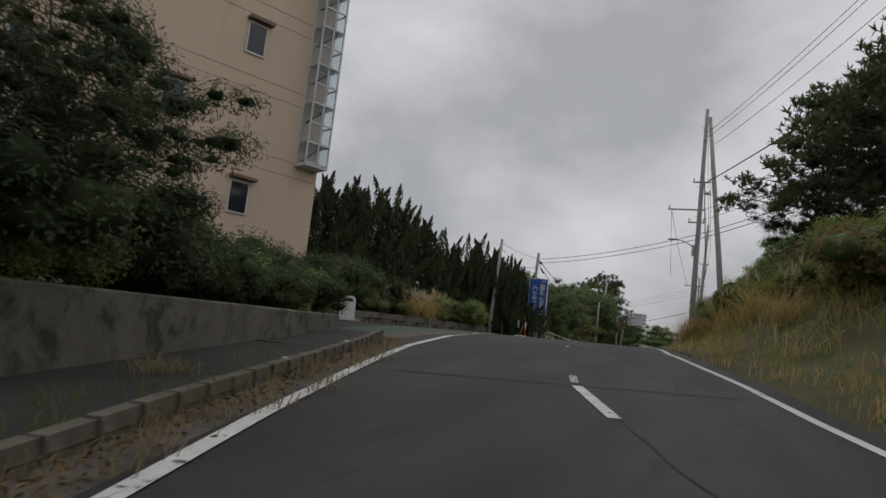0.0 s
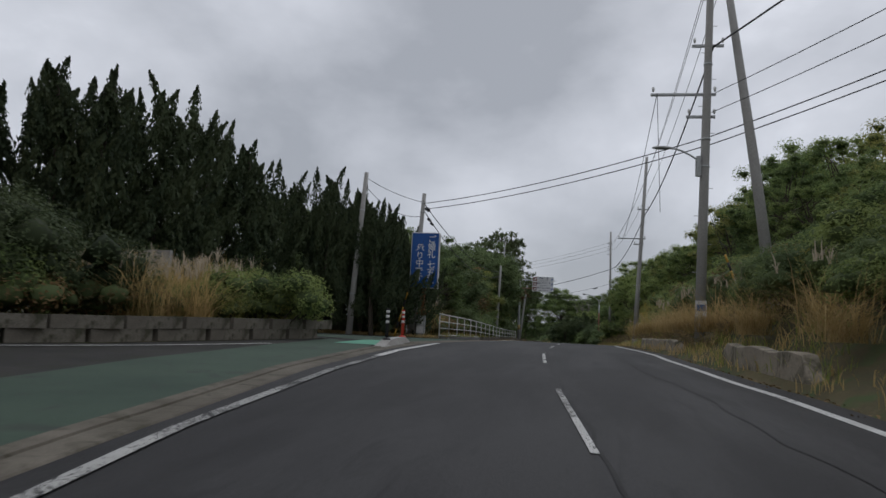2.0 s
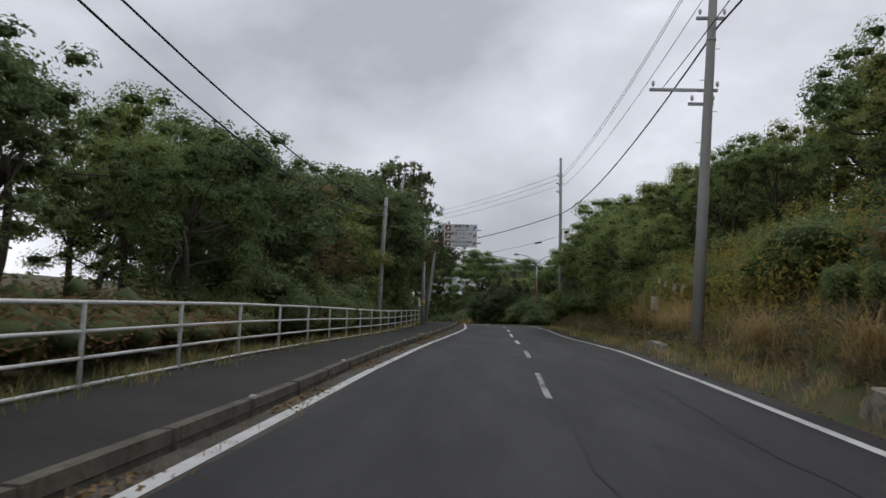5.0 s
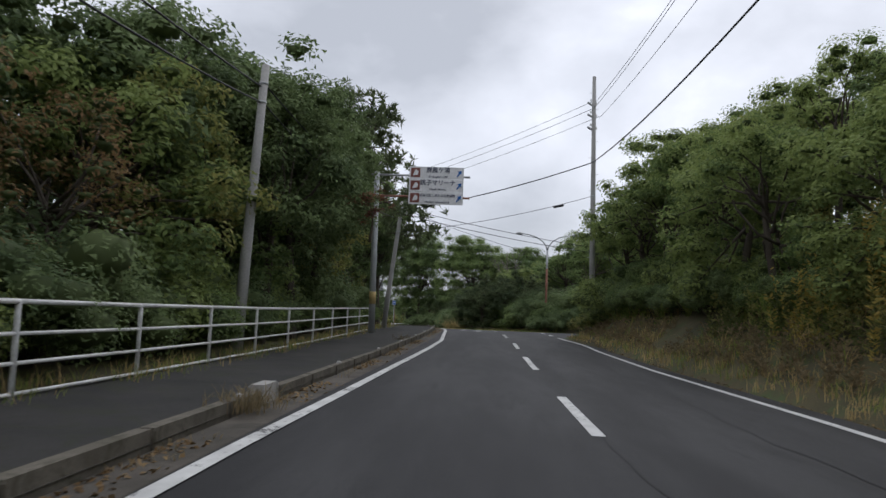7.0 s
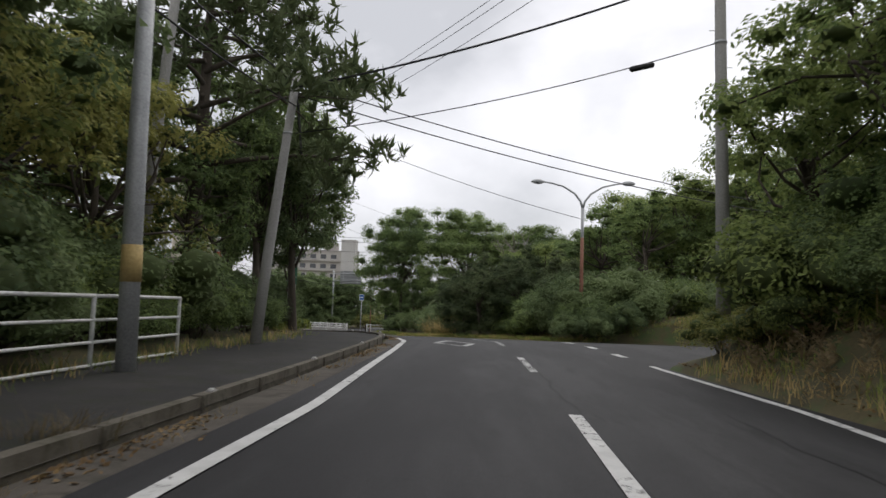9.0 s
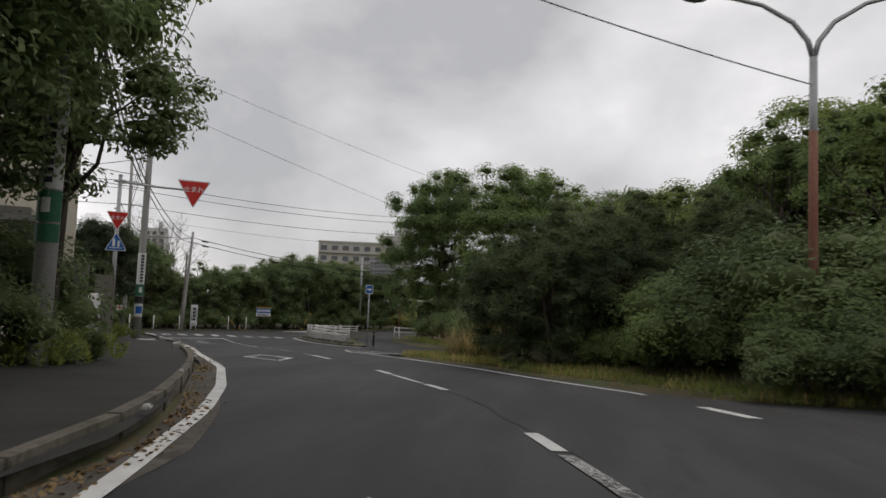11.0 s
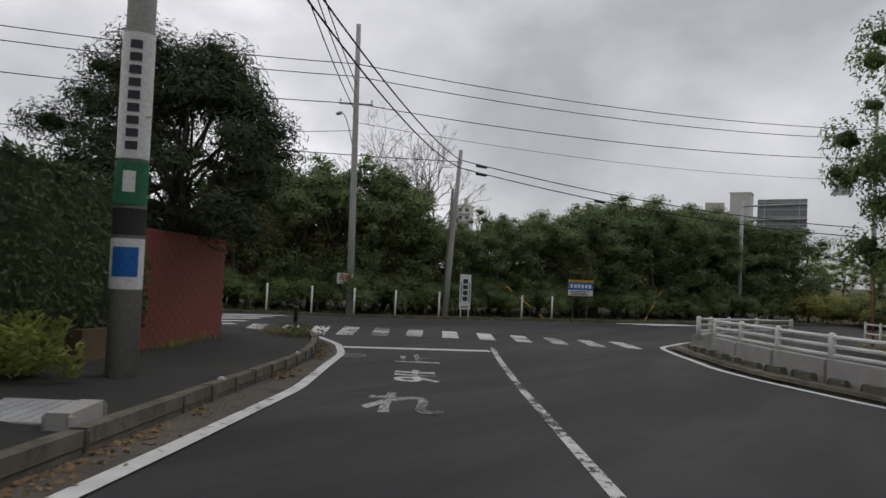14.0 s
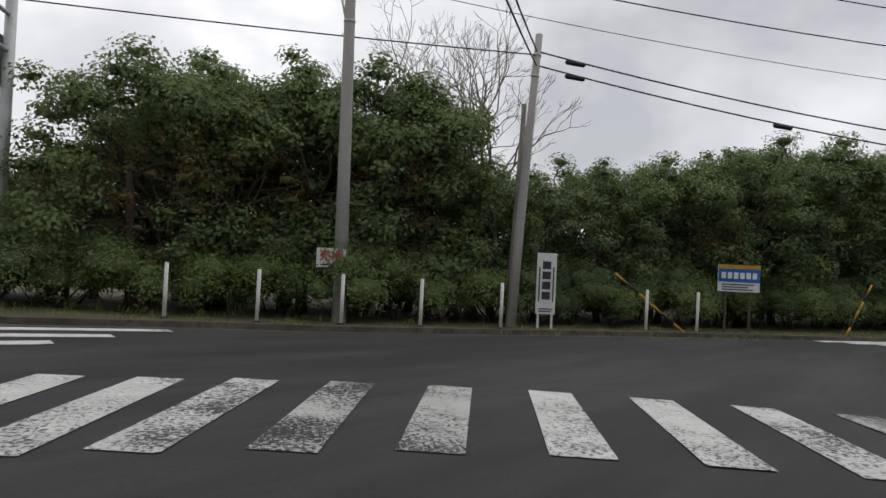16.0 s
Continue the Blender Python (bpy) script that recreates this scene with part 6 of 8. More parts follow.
base_a = Vector(pole_a.location)
arm_lamp(pole_a, Vector((0.28, 43.46, 8.9)) - base_a + Vector((-0.15, 0, 0.25)), 0.95, 180, rise=0.45)
part("junction_box", Build().box(Vector((0.05, 43.4, 9.0)) - base_a, (0.16, 0.2, 0.65), bevel=0.02).mesh("junction_box", STEEL), pole_a)
part("number_plate", Build().box(Vector((0.14, 43.26, 4.45)) - base_a, (0.34, 0.03, 0.5), bevel=0.01).mesh("number_plate", WHITE_PLASTIC), pole_a, "white plate")
part("plate_picture", Build().box(Vector((0.14, 43.24, 4.48)) - base_a, (0.26, 0.01, 0.2)).mesh("plate_picture", surface("blue_print", (0.05, 0.10, 0.22), (0.10, 0.16, 0.3), 3, 20, 0.5)), pole_a, "blue printed bar")
base_j = Vector(pole_j.location)
arm_lamp(pole_j, Vector((-37.45, 170.85, 9.3)) - base_j, 1.15, 160, rise=1.7, head=(0.55, 0.24, 0.18))
base_n = Vector(pole_n.location)
tf = part("transformer", Build().tube([Vector((-22.65, 149.15, 14.5)) - base_n, Vector((-22.65, 149.15, 15.35)) - base_n], [0.27, 0.27], 16).mesh("transformer", STEEL, True), pole_n, "grey cylindrical transformer")
for k in range(5):
    a = Vector((-22.6 + 0.12 * k, 149.1, 13.2)) - base_n
    part("jumper_cable", Build().tube([a, a + Vector((0.15, 0, -0.5)), a + Vector((0.25, 0, -0.7 - 0.1 * k)), a + Vector((0.4, 0, -0.3)), a + Vector((0.45, 0, 0.1))], 0.012, 5).mesh("jumper_cable", CABLE, True), pole_n)


def wrap(pole, z0, z1, r, material, label, facing=-60, spread=150):
    """A sheet pasted round a pole's front."""
    rows = []
    lean = Vector((0.2, -0.13, 0)) / 14.2 if pole is pole_n else Vector((0.15, 0, 0)) / 10.8
    for z in (z0, (z0 + z1) / 2, z1):
        rows.append([(lean.x * z + r * math.cos(radians(facing + a)), lean.y * z + r * math.sin(radians(facing + a)), z) for a in np.linspace(-spread / 2, spread / 2, 9)])
    return part("notice", Build().sheet(rows).mesh("notice", material, True), pole, label)


SIGN_GREEN = surface("green_print", (0.02, 0.11, 0.06), (0.03, 0.15, 0.08), 3, 20, 0.5, bump=0.0)
SIGN_BLUE = surface("blue_enamel", (0.012, 0.10, 0.33), (0.018, 0.13, 0.40), 1.5, 20, 0.4, bump=0.03)
SIGN_RED = surface("red_enamel", (0.48, 0.02, 0.015), (0.58, 0.035, 0.025), 1.5, 20, 0.4, bump=0.03)
SIGN_WHITE = surface("white_enamel", (0.62, 0.62, 0.62), (0.72, 0.72, 0.72), 1.5, 20, 0.45, bump=0.03)
for pl, lift, r, face in ((pole_t, 0.0, 0.205, -75), (pole_n, 0.0, 0.2, -46)):
    zb = 1.9 if pl is pole_t else 1.55
    wrap(pl, zb + 1.05, zb + 2.55, r - 0.004, WHITE_PLASTIC, "white advert sheet", face)
    wrap(pl, zb + 0.5, zb + 1.02, r, SIGN_GREEN, "green advert sheet", face)
    wrap(pl, zb + 0.15, zb + 0.46, r, BLACK if pl is pole_n else SIGN_GREEN, "dark advert sheet", face)
    if pl is pole_n:
        wrap(pl, zb - 0.5, zb + 0.1, r, WHITE_PLASTIC, "white notice sheet", face)
        wrap(pl, zb - 0.35, zb + 0.0, r + 0.005, SIGN_BLUE, "blue print", face, 90)
    for k in range(9):
        wrap(pl, zb + 1.15 + 0.15 * k, zb + 1.15 + 0.15 * k + 0.10, r + 0.003, INK, "dark printed bar", face, 40)
    wrap(pl, zb + 0.65, zb + 0.9, r + 0.006, WHITE_PLASTIC, "pale printed shape", face, 40)


# ---- blue billboard ----
BILL_BLUE = surface("billboard_blue", (0.012, 0.075, 0.27), (0.018, 0.095, 0.33), 0.8, 20, 0.45, bump=0.03)


def write(parent, body, size, at, material, name="lettering", turn=0.0, bold=0.012):
    o = part(name, text_mesh(body, size, material, name, 0.004, bold), parent)
    o.matrix_basis = pose(at[0], at[1], at[2], 90, 0, turn)
    return o


def billboard():
    z0 = rz(54.3)
    t = thing("billboard", (-10.85, 54.35, z0), "blue billboard with white vertical writing on a rusty post", "billboard")
    board = part("board", Build().box((0, 0, 6.85 - z0), (1.40, 0.30, 2.72), bevel=0.015).mesh("board", WHITE_METAL), t, "white edged sign box")
    part("face", Build().box((0, -0.155, 6.85 - z0), (1.32, 0.014, 2.64)).mesh("face", BILL_BLUE), board, "blue face")
    for k, ch in enumerate("ご婚礼"):
        write(board, ch, 0.40, (0.33, -0.168, 7.86 - 0.37 * k - z0), SIGN_WHITE)
    for k, ch in enumerate("七五三"):
        write(board, ch, 0.40, (0.33, -0.168, 6.60 - 0.37 * k - z0), SIGN_WHITE)
    for k, ch in enumerate("承り中です"):
        write(board, ch, 0.40, (-0.24, -0.168, 7.42 - 0.37 * k - z0), SIGN_WHITE)
    part("post", Build().box((-0.02, 0.02, 1.3), (0.20, 0.20, 2.7)).mesh("post", RUST), t, "rusty steel post")
    part("post", Build().tube([(-0.35, 0.1, -0.2), (-0.33, 0.1, 2.6)], 0.10, 10).mesh("post", POLE, True), t)
    part("bracket", Build().box((-0.05, -0.02, 1.15), (0.5, 0.08, 0.07)).mesh("bracket", RUST), t)
    part("bracket", Build().box((-0.05, -0.02, 2.42), (0.7, 0.08, 0.07)).mesh("bracket", RUST), t)


billboard()
mb = thing("meter_cabinet", (-10.85, 54.12, rz(54.1)), "small glazed grey meter cabinet", "meter cabinet")
part("body", Build().box((0, 0, 0.62), (0.42, 0.22, 0.86), bevel=0.015).mesh("body", STEEL), mb)
part("door", Build().box((-0.02, -0.115, 0.82), (0.32, 0.015, 0.38), bevel=0.006).mesh("door", FRAME), mb)
part("door", Build().box((-0.02, -0.115, 0.38), (0.32, 0.015, 0.32), bevel=0.006).mesh("door", FRAME), mb)
part("leg", Build().box((0, 0, 0.08), (0.3, 0.18, 0.3)).mesh("leg", CONCRETE), mb)
sp = thing("spot_lamp", (-11.5, 53.9, rz(53.9)), "small dark floodlight on a short pale post", "lamp")
part("post", Build().tube([(0, 0, 0), (0.02, 0.05, 0.35), (-0.05, 0.1, 0.7)], 0.02, 6).mesh("post", WHITE_METAL, True), sp)
part("lamp_head", Build().box((0.02, 0, 0.1), (0.18, 0.16, 0.16), bevel=0.03).mesh("lamp_head", DARK_METAL), sp)


def guy_guard(foot, head, label="yellow and black guy wire guard"):
    t = thing("guy_guard", foot, label, "guy wire guard")
    d = Vector(head) - Vector(foot)
    for k in range(6):
        part("sleeve", Build().tube([d * (k / 6), d * ((k + 1) / 6)], 0.034, 8).mesh("sleeve", YELLOW if k % 3 != 1 else BLACK, True), t)
    part("wire", Build().tube([d, d * 2.2], 0.008, 4).mesh("wire", CABLE), t)
    return t


YELLOW = surface("faded_yellow_plastic", (0.36, 0.20, 0.02), (0.5, 0.30, 0.05), 2, 20, 0.6, bump=0.05)
guy_guard((-11.72, 52.4, rz(52.4)), (-11.25, 52.6, 5.16))
guy_guard((1.15, 42.2, hgt(1.15, 42.2) + 0.4), (0.75, 42.8, 6.1))
guy_guard((-27.0, 184.0, 1.2), (-26.4, 185.0, 2.9))
guy_guard((-30.7, 179.0, 1.2), (-32.4, 177.6, 2.9), "bent yellow guy wire guard")


# ---- guide sign on a bracket pole ----
def guide_sign():
    z0 = rz(106) - 0.3
    t = thing("guide_sign", (-9.52, 106.0, z0), "white tourist guide sign on a grey bracket pole", "road sign")
    part("pole", Build().tube([(0.05, 0, -0.2), (0, 0, 3.5), (-0.03, 0, 7.7)], [0.15, 0.14, 0.115], 14).mesh("pole", STEEL, True), t)
    part("marker", Build().tube([(0.03, 0, 1.7), (0.02, 0, 2.25)], [0.152, 0.15], 14).mesh("marker", surface("faded_yellow_band", (0.38, 0.27, 0.10), (0.48, 0.36, 0.16), 2, 20, 0.7), True), t, "faded yellow band")
    for z in (6.61, 7.57):
        part("arm", Build().tube([(-0.3, -0.02, z), (4.2, -0.02, z)], 0.05, 8).mesh("arm", RUSTY_PAINT if z < 7 else STEEL, True), t)
    names = (("屏風ケ浦", "Byobugaura Cliff"), ("銚子マリーナ", "Choshi Marina"), ("地球の丸く見える丘展望館", "Horizon Observatory"))
    ink = surface("grey_blue_lettering", (0.07, 0.08, 0.12), (0.10, 0.11, 0.15), 3, 20, 0.5, bump=0)
    brown = surface("brown_pictogram", (0.16, 0.05, 0.04), (0.22, 0.08, 0.06), 3, 20, 0.5, bump=0)
    for k, (jp, en) in enumerate(names):
        z = 7.70 - 0.575 * k
        p = part("panel", Build().box((2.68, -0.10, z), (2.46, 0.04, 0.565), bevel=0.01).mesh("panel", SIGN_WHITE), t, "white sign panel")
        part("pictogram", Build().box((1.73, -0.124, z), (0.42, 0.01, 0.42), bevel=0.003).mesh("pictogram", brown), p)
        part("pictogram_shape", Build().prism([(-0.12, -0.14), (0.1, -0.1), (0.14, 0.05), (0.02, 0.15), (-0.06, 0.02)], 0.012, pose(1.73, -0.13, z)).mesh("pictogram_shape", SIGN_WHITE), p)
        write(p, jp, 0.27 if len(jp) < 8 else 0.135, (2.75, -0.126, z + 0.12), ink)
        write(p, en, 0.125, (2.75, -0.126, z - 0.17), ink)
        part("arrow", Build().prism([(-0.11, -0.13), (-0.07, -0.16), (0.06, 0.0), (0.1, -0.05), (0.12, 0.14), (-0.07, 0.1), (-0.01, 0.05)], 0.012, pose(3.7, -0.126, z)).mesh("arrow", SIGN_BLUE), p, "blue arrow")


guide_sign()


# ---- twin street lamp ----
def twin_lamp():
    x, y = 0.75, 131.2
    t = thing("street_lamp", g(x, y), "twin-arm street lamp on a rusty painted pole", "street lamp")
    z0 = hgt(x, y)
    part("pole", Build().tube([(0, 0, -0.3), (0, 0, 4), (0, 0, 9.35 - z0)], [0.10, 0.085, 0.07], 12).mesh("pole", RUSTY_PAINT, True), t)
    top = 9.4 - z0
    part("pole_top", Build().tube([(0, 0, top - 2.3), (0, 0, top)], [0.082, 0.074], 12).mesh("pole_top", STEEL, True), t, "grey upper pole")
    for sg in (-1, 1):
        pts = [(0, 0, top - 0.05), (sg * 0.10, 0, top + 0.32), (sg * 0.38, 0, top + 0.70), (sg * 0.96, 0, top + 1.06), (sg * 1.5, 0, top + 1.2), (sg * 2.0, 0, top + 1.28)]
        arm = part("arm", Build().tube(pts, [0.06, 0.055, 0.05, 0.043, 0.04, 0.036], 10).mesh("arm", STEEL, True), t)
        rows = []
        for k, (w, hh) in enumerate(((0.3, 0.4), (0.9, 0.9), (1.0, 1.0), (0.85, 0.8), (0.3, 0.3))):
            c = Vector((sg * (1.92 + 0.62 * k / 4), 0, top + 1.27))
            rows.append([c + Vector((0, 0.16 * w * math.cos(a), 0.13 * hh * math.sin(a))) for a in (2 * math.pi * j / 12 for j in range(13))])
        part("lamp_head", Build().sheet(rows).mesh("lamp_head", STEEL, True), arm, "grey cobra lamp head")


twin_lamp()
nb = thing("notice_board", (1.9, 82.0, 3.62), "small white notice board on a post in dry grass", "notice board")
part("post", Build().box((0, 0, 0.6), (0.06, 0.06, 2.4)).mesh("post", BARK), nb)
part("board", Build().box((0, -0.05, 1.3), (0.32, 0.02, 0.55)).mesh("board", WHITE_PLASTIC), nb)
GUTTER_PALE = surface("stained_wall_concrete", (0.20, 0.175, 0.135), (0.34, 0.30, 0.24), 1.0, 30, 0.9, bump=0.5, stain=(0.08, 0.075, 0.05), stain_at=0.5)
# low retaining walls in the right-hand verge
for y0, y1, hh in ((31.0, 36.5, 0.5), (42.5, 53.5, 0.42), (59.0, 61.5, 0.4), (74.0, 77.8, 0.4)):
    q = cut([(x + 0.78, y) for x, y in RIGHT], y0, y1, 0.5)
    rows = []
    for x, y in q:
        h0 = rz(y) + (hh + 0.03 * math.sin(y * 3)) * min(1, (y - q[0][1]) / 0.3, (q[-1][1] - y) / 0.3) + 0.02
        rows.append([(x, y, rz(y) - 0.1), (x + 0.03, y, h0 - 0.02), (x + 0.06, y, h0), (x + 0.26, y, h0), (x + 0.28, y, rz(y) - 0.1)])
    obj("retaining_wall", Build().sheet(rows).mesh("retaining_wall", GUTTER_PALE), label="low stained concrete wall overgrown by grass", category="wall", kind="structure")


# ---- stop signs over the lane ----
def triangle(w, h, up, r=0.06):
    """A rounded triangle outline, point down unless up."""
    pts = [(-w / 2, h / 2), (w / 2, h / 2), (0, -h / 2)]
    c = Vector((0, h / 6))
    out = []
    for i in range(3):
        p, a, b = (Vector(pts[k % 3]) for k in (i, i + 2, i + 1))
        out += [tuple(p + (a - p).normalized() * r), tuple(p + ((a - p).normalized() + (b - p).normalized()) * r * 0.28), tuple(p + (b - p).normalized() * r)]
    return [(x, -z) for x, z in reversed(out)] if up else out


def sign_plate(parent, at, w, h, up, face, rim, turn=0.0, name="sign_plate", label=""):
    m = pose(*at, 0, 0, turn)
    p = part(name, Build().prism(triangle(w, h, up), 0.02, m).mesh(name, rim), parent, label)
    part("face", Build().prism(triangle(w * 0.9, h * 0.9, up, 0.05), 0.012, m @ pose(0, -0.012, 0.012 if not up else -0.012)).mesh("face", face), p)
    return p


def stop_sign():
    z0 = rz(145.4) + 0.1
    t = thing("stop_sign", (-22.4, 145.42, z0), "overhead red stop sign on a bracket pole with smaller signs", "road sign", turn=33)
    part("pole", Build().tube([(0, 0, -0.2), (0, 0, 6.95)], [0.09, 0.08], 12).mesh("pole", STEEL, True), t)
    part("pole_cap", Build().tube([(0, 0, 6.95), (0, 0, 7.02)], [0.095, 0.06], 12).mesh("pole_cap", STEEL, True), t)
    part("arm", Build().tube([(-0.25, -0.05, 6.72), (1.2, -0.05, 6.62), (3.0, -0.05, 6.6)], [0.055, 0.05, 0.045], 10).mesh("arm", STEEL, True), t)
    part("clamp", Build().box((0.1, -0.02, 6.7), (0.3, 0.26, 0.14), bevel=0.02).mesh("clamp", STEEL), t)
    p = sign_plate(t, (3.0, -0.14, 6.42), 1.42, 1.24, False, SIGN_RED, SIGN_WHITE, label="large red triangle with white rim")
    write(p, "止まれ", 0.29, (3.0, -0.165, 6.62), SIGN_WHITE)
    p = sign_plate(t, (0.0, -0.13, 4.98), 0.92, 0.82, False, SIGN_RED, SIGN_WHITE, label="small red triangle with white rim")
    write(p, "止まれ", 0.19, (0.0, -0.155, 5.12), SIGN_WHITE)
    p = sign_plate(t, (0.0, -0.13, 4.12), 0.86, 0.80, True, SIGN_BLUE, SIGN_WHITE, label="blue triangle with plain white shapes")
    part("white_shape", Build().box((-0.09, -0.16, 4.06), (0.10, 0.006, 0.34)).box((0.10, -0.16, 4.02), (0.08, 0.006, 0.26)).box((0, -0.16, 3.84), (0.5, 0.006, 0.03)).mesh("white_shape", SIGN_WHITE), p)


stop_sign()

# ---- police box ----
PLASTER = surface("cream_plaster", (0.46, 0.42, 0.34), (0.55, 0.51, 0.42), 0.5, 30, 0.85, bump=0.2, stretch=(1, 1, 0.4), stain=(0.36, 0.32, 0.26), stain_at=0.62)


POST_STONE = surface("grey_gate_stone", (0.16, 0.145, 0.125), (0.25, 0.23, 0.20), 1, 40, 0.9, bump=0.4, stain=(0.10, 0.09, 0.07))


def police_box():
    t = thing("police_box", (-19.3, 137.7, 2.6), "cream plastered police box with a sign tower", "building", turn=32)
    part("wall", Build().box((-4.4, 1.5, 1.8), (6.0, 9.0, 3.8)).mesh("wall", PLASTER), t)
    part("roof", Build().box((-4.0, 1.6, 3.62), (7.0, 10.2, 0.16), bevel=0.03).mesh("roof", CONCRETE), t, "flat eaves")
    part("roof_edge", Build().box((-4.0, 1.6, 3.82), (6.7, 9.9, 0.22), bevel=0.05).mesh("roof_edge", POST_STONE), t)
    part("downpipe", Build().tube([(-0.75, 6.4, 3.5), (-1.35, 6.1, 3.2), (-1.36, 6.1, 0)], 0.04, 8).mesh("downpipe", WHITE_METAL, True), t)
    win = part("window", Build().box((-1.39, 3.0, 1.6), (0.06, 2.4, 1.2)).mesh("window", GLASS), t)
    part("window_frame", Build().box((-1.37, 3.0, 2.25), (0.1, 2.6, 0.08)).box((-1.37, 3.0, 0.95), (0.1, 2.6, 0.08)).box((-1.37, 3.0, 1.6), (0.1, 0.06, 1.3)).mesh("window_frame", FRAME), win)
    tower = part("sign_tower", Build().box((-1.16, 2.86, 5.2), (2.6, 0.5, 11.0), bevel=0.03).mesh("sign_tower", PLASTER), t, "tall cream sign tower")
    for z, ch in zip((7.32, 6.94, 6.58, 6.29, 5.98, 5.63), "POLICE"):
        o = part("lettering", text_mesh(ch, 0.70, INK, "lettering", 0.01, 0.015), tower)
        o.matrix_basis = pose(-0.42, 2.59, z, 90, 0, 0) @ pose(0, 0, 0, 0, 0, -90)


police_box()


def gate(a, b):
    """A folding white tube gate between two posts."""
    a, b = Vector(a), Vector(b)
    t = thing("folding_gate", a, "white painted steel folding gate", "gate", "gates", math.degrees(math.atan2(b.y - a.y, b.x - a.x)))
    n = (b - a).length
    count = int(n / 0.16)
    for k in range(count + 1):
        x = 0.12 + (n - 0.24) * k / count
        part("tube", Build().tube([(x, 0, 0.08), (x, 0, 1.2), (x + 0.06, 0, 1.32), (x + 0.12, 0, 1.34)], 0.022, 6).mesh("tube", WHITE_METAL, True), t)
    for k in range(count // 2):
        x = 0.12 + (n - 0.24) * 2 * k / count
        part("brace", Build().tube([(x, 0.02, 0.2), (x + 0.3, 0.02, 1.1)], 0.014, 5).mesh("brace", WHITE_METAL, True), t)
    part("rail", Build().tube([(0.05, 0, 0.1), (n - 0.05, 0, 0.1)], 0.025, 6).mesh("rail", WHITE_METAL, True), t)


gate_posts = ((-14.6, 131.6), (-16.6, 135.7), (-18.75, 139.3))
for x, y in gate_posts:
    t = thing("gate_post", (x, y, rz(y) + 0.1), "square grey stone gate post", "gate post", "gate posts", 30)
    part("shaft", Build().box((0, 0, 0.98), (0.44, 0.40, 2.06), bevel=0.025).mesh("shaft", POST_STONE), t)
gate((-14.75, 131.9, rz(131.9) + 0.1), (-16.5, 135.45, rz(135) + 0.1))
gate((-16.75, 135.95, rz(136) + 0.1), (-18.65, 139.05, rz(139) + 0.1))

OCHRE = surface("stained_ochre_block", (0.07, 0.052, 0.026), (0.14, 0.10, 0.055), 1, 30, 0.9, bump=0.4, stain=(0.08, 0.06, 0.03), stain_at=0.55)
course_wall("block_wall", [(-18.9, 139.7), (-22.5, 145.5), (-26.1, 151.5)], 0.46, 1, 1.9, "low ochre block wall under a clipped hedge", 0.16, OCHRE, lambda y: rz(y) + 0.1)


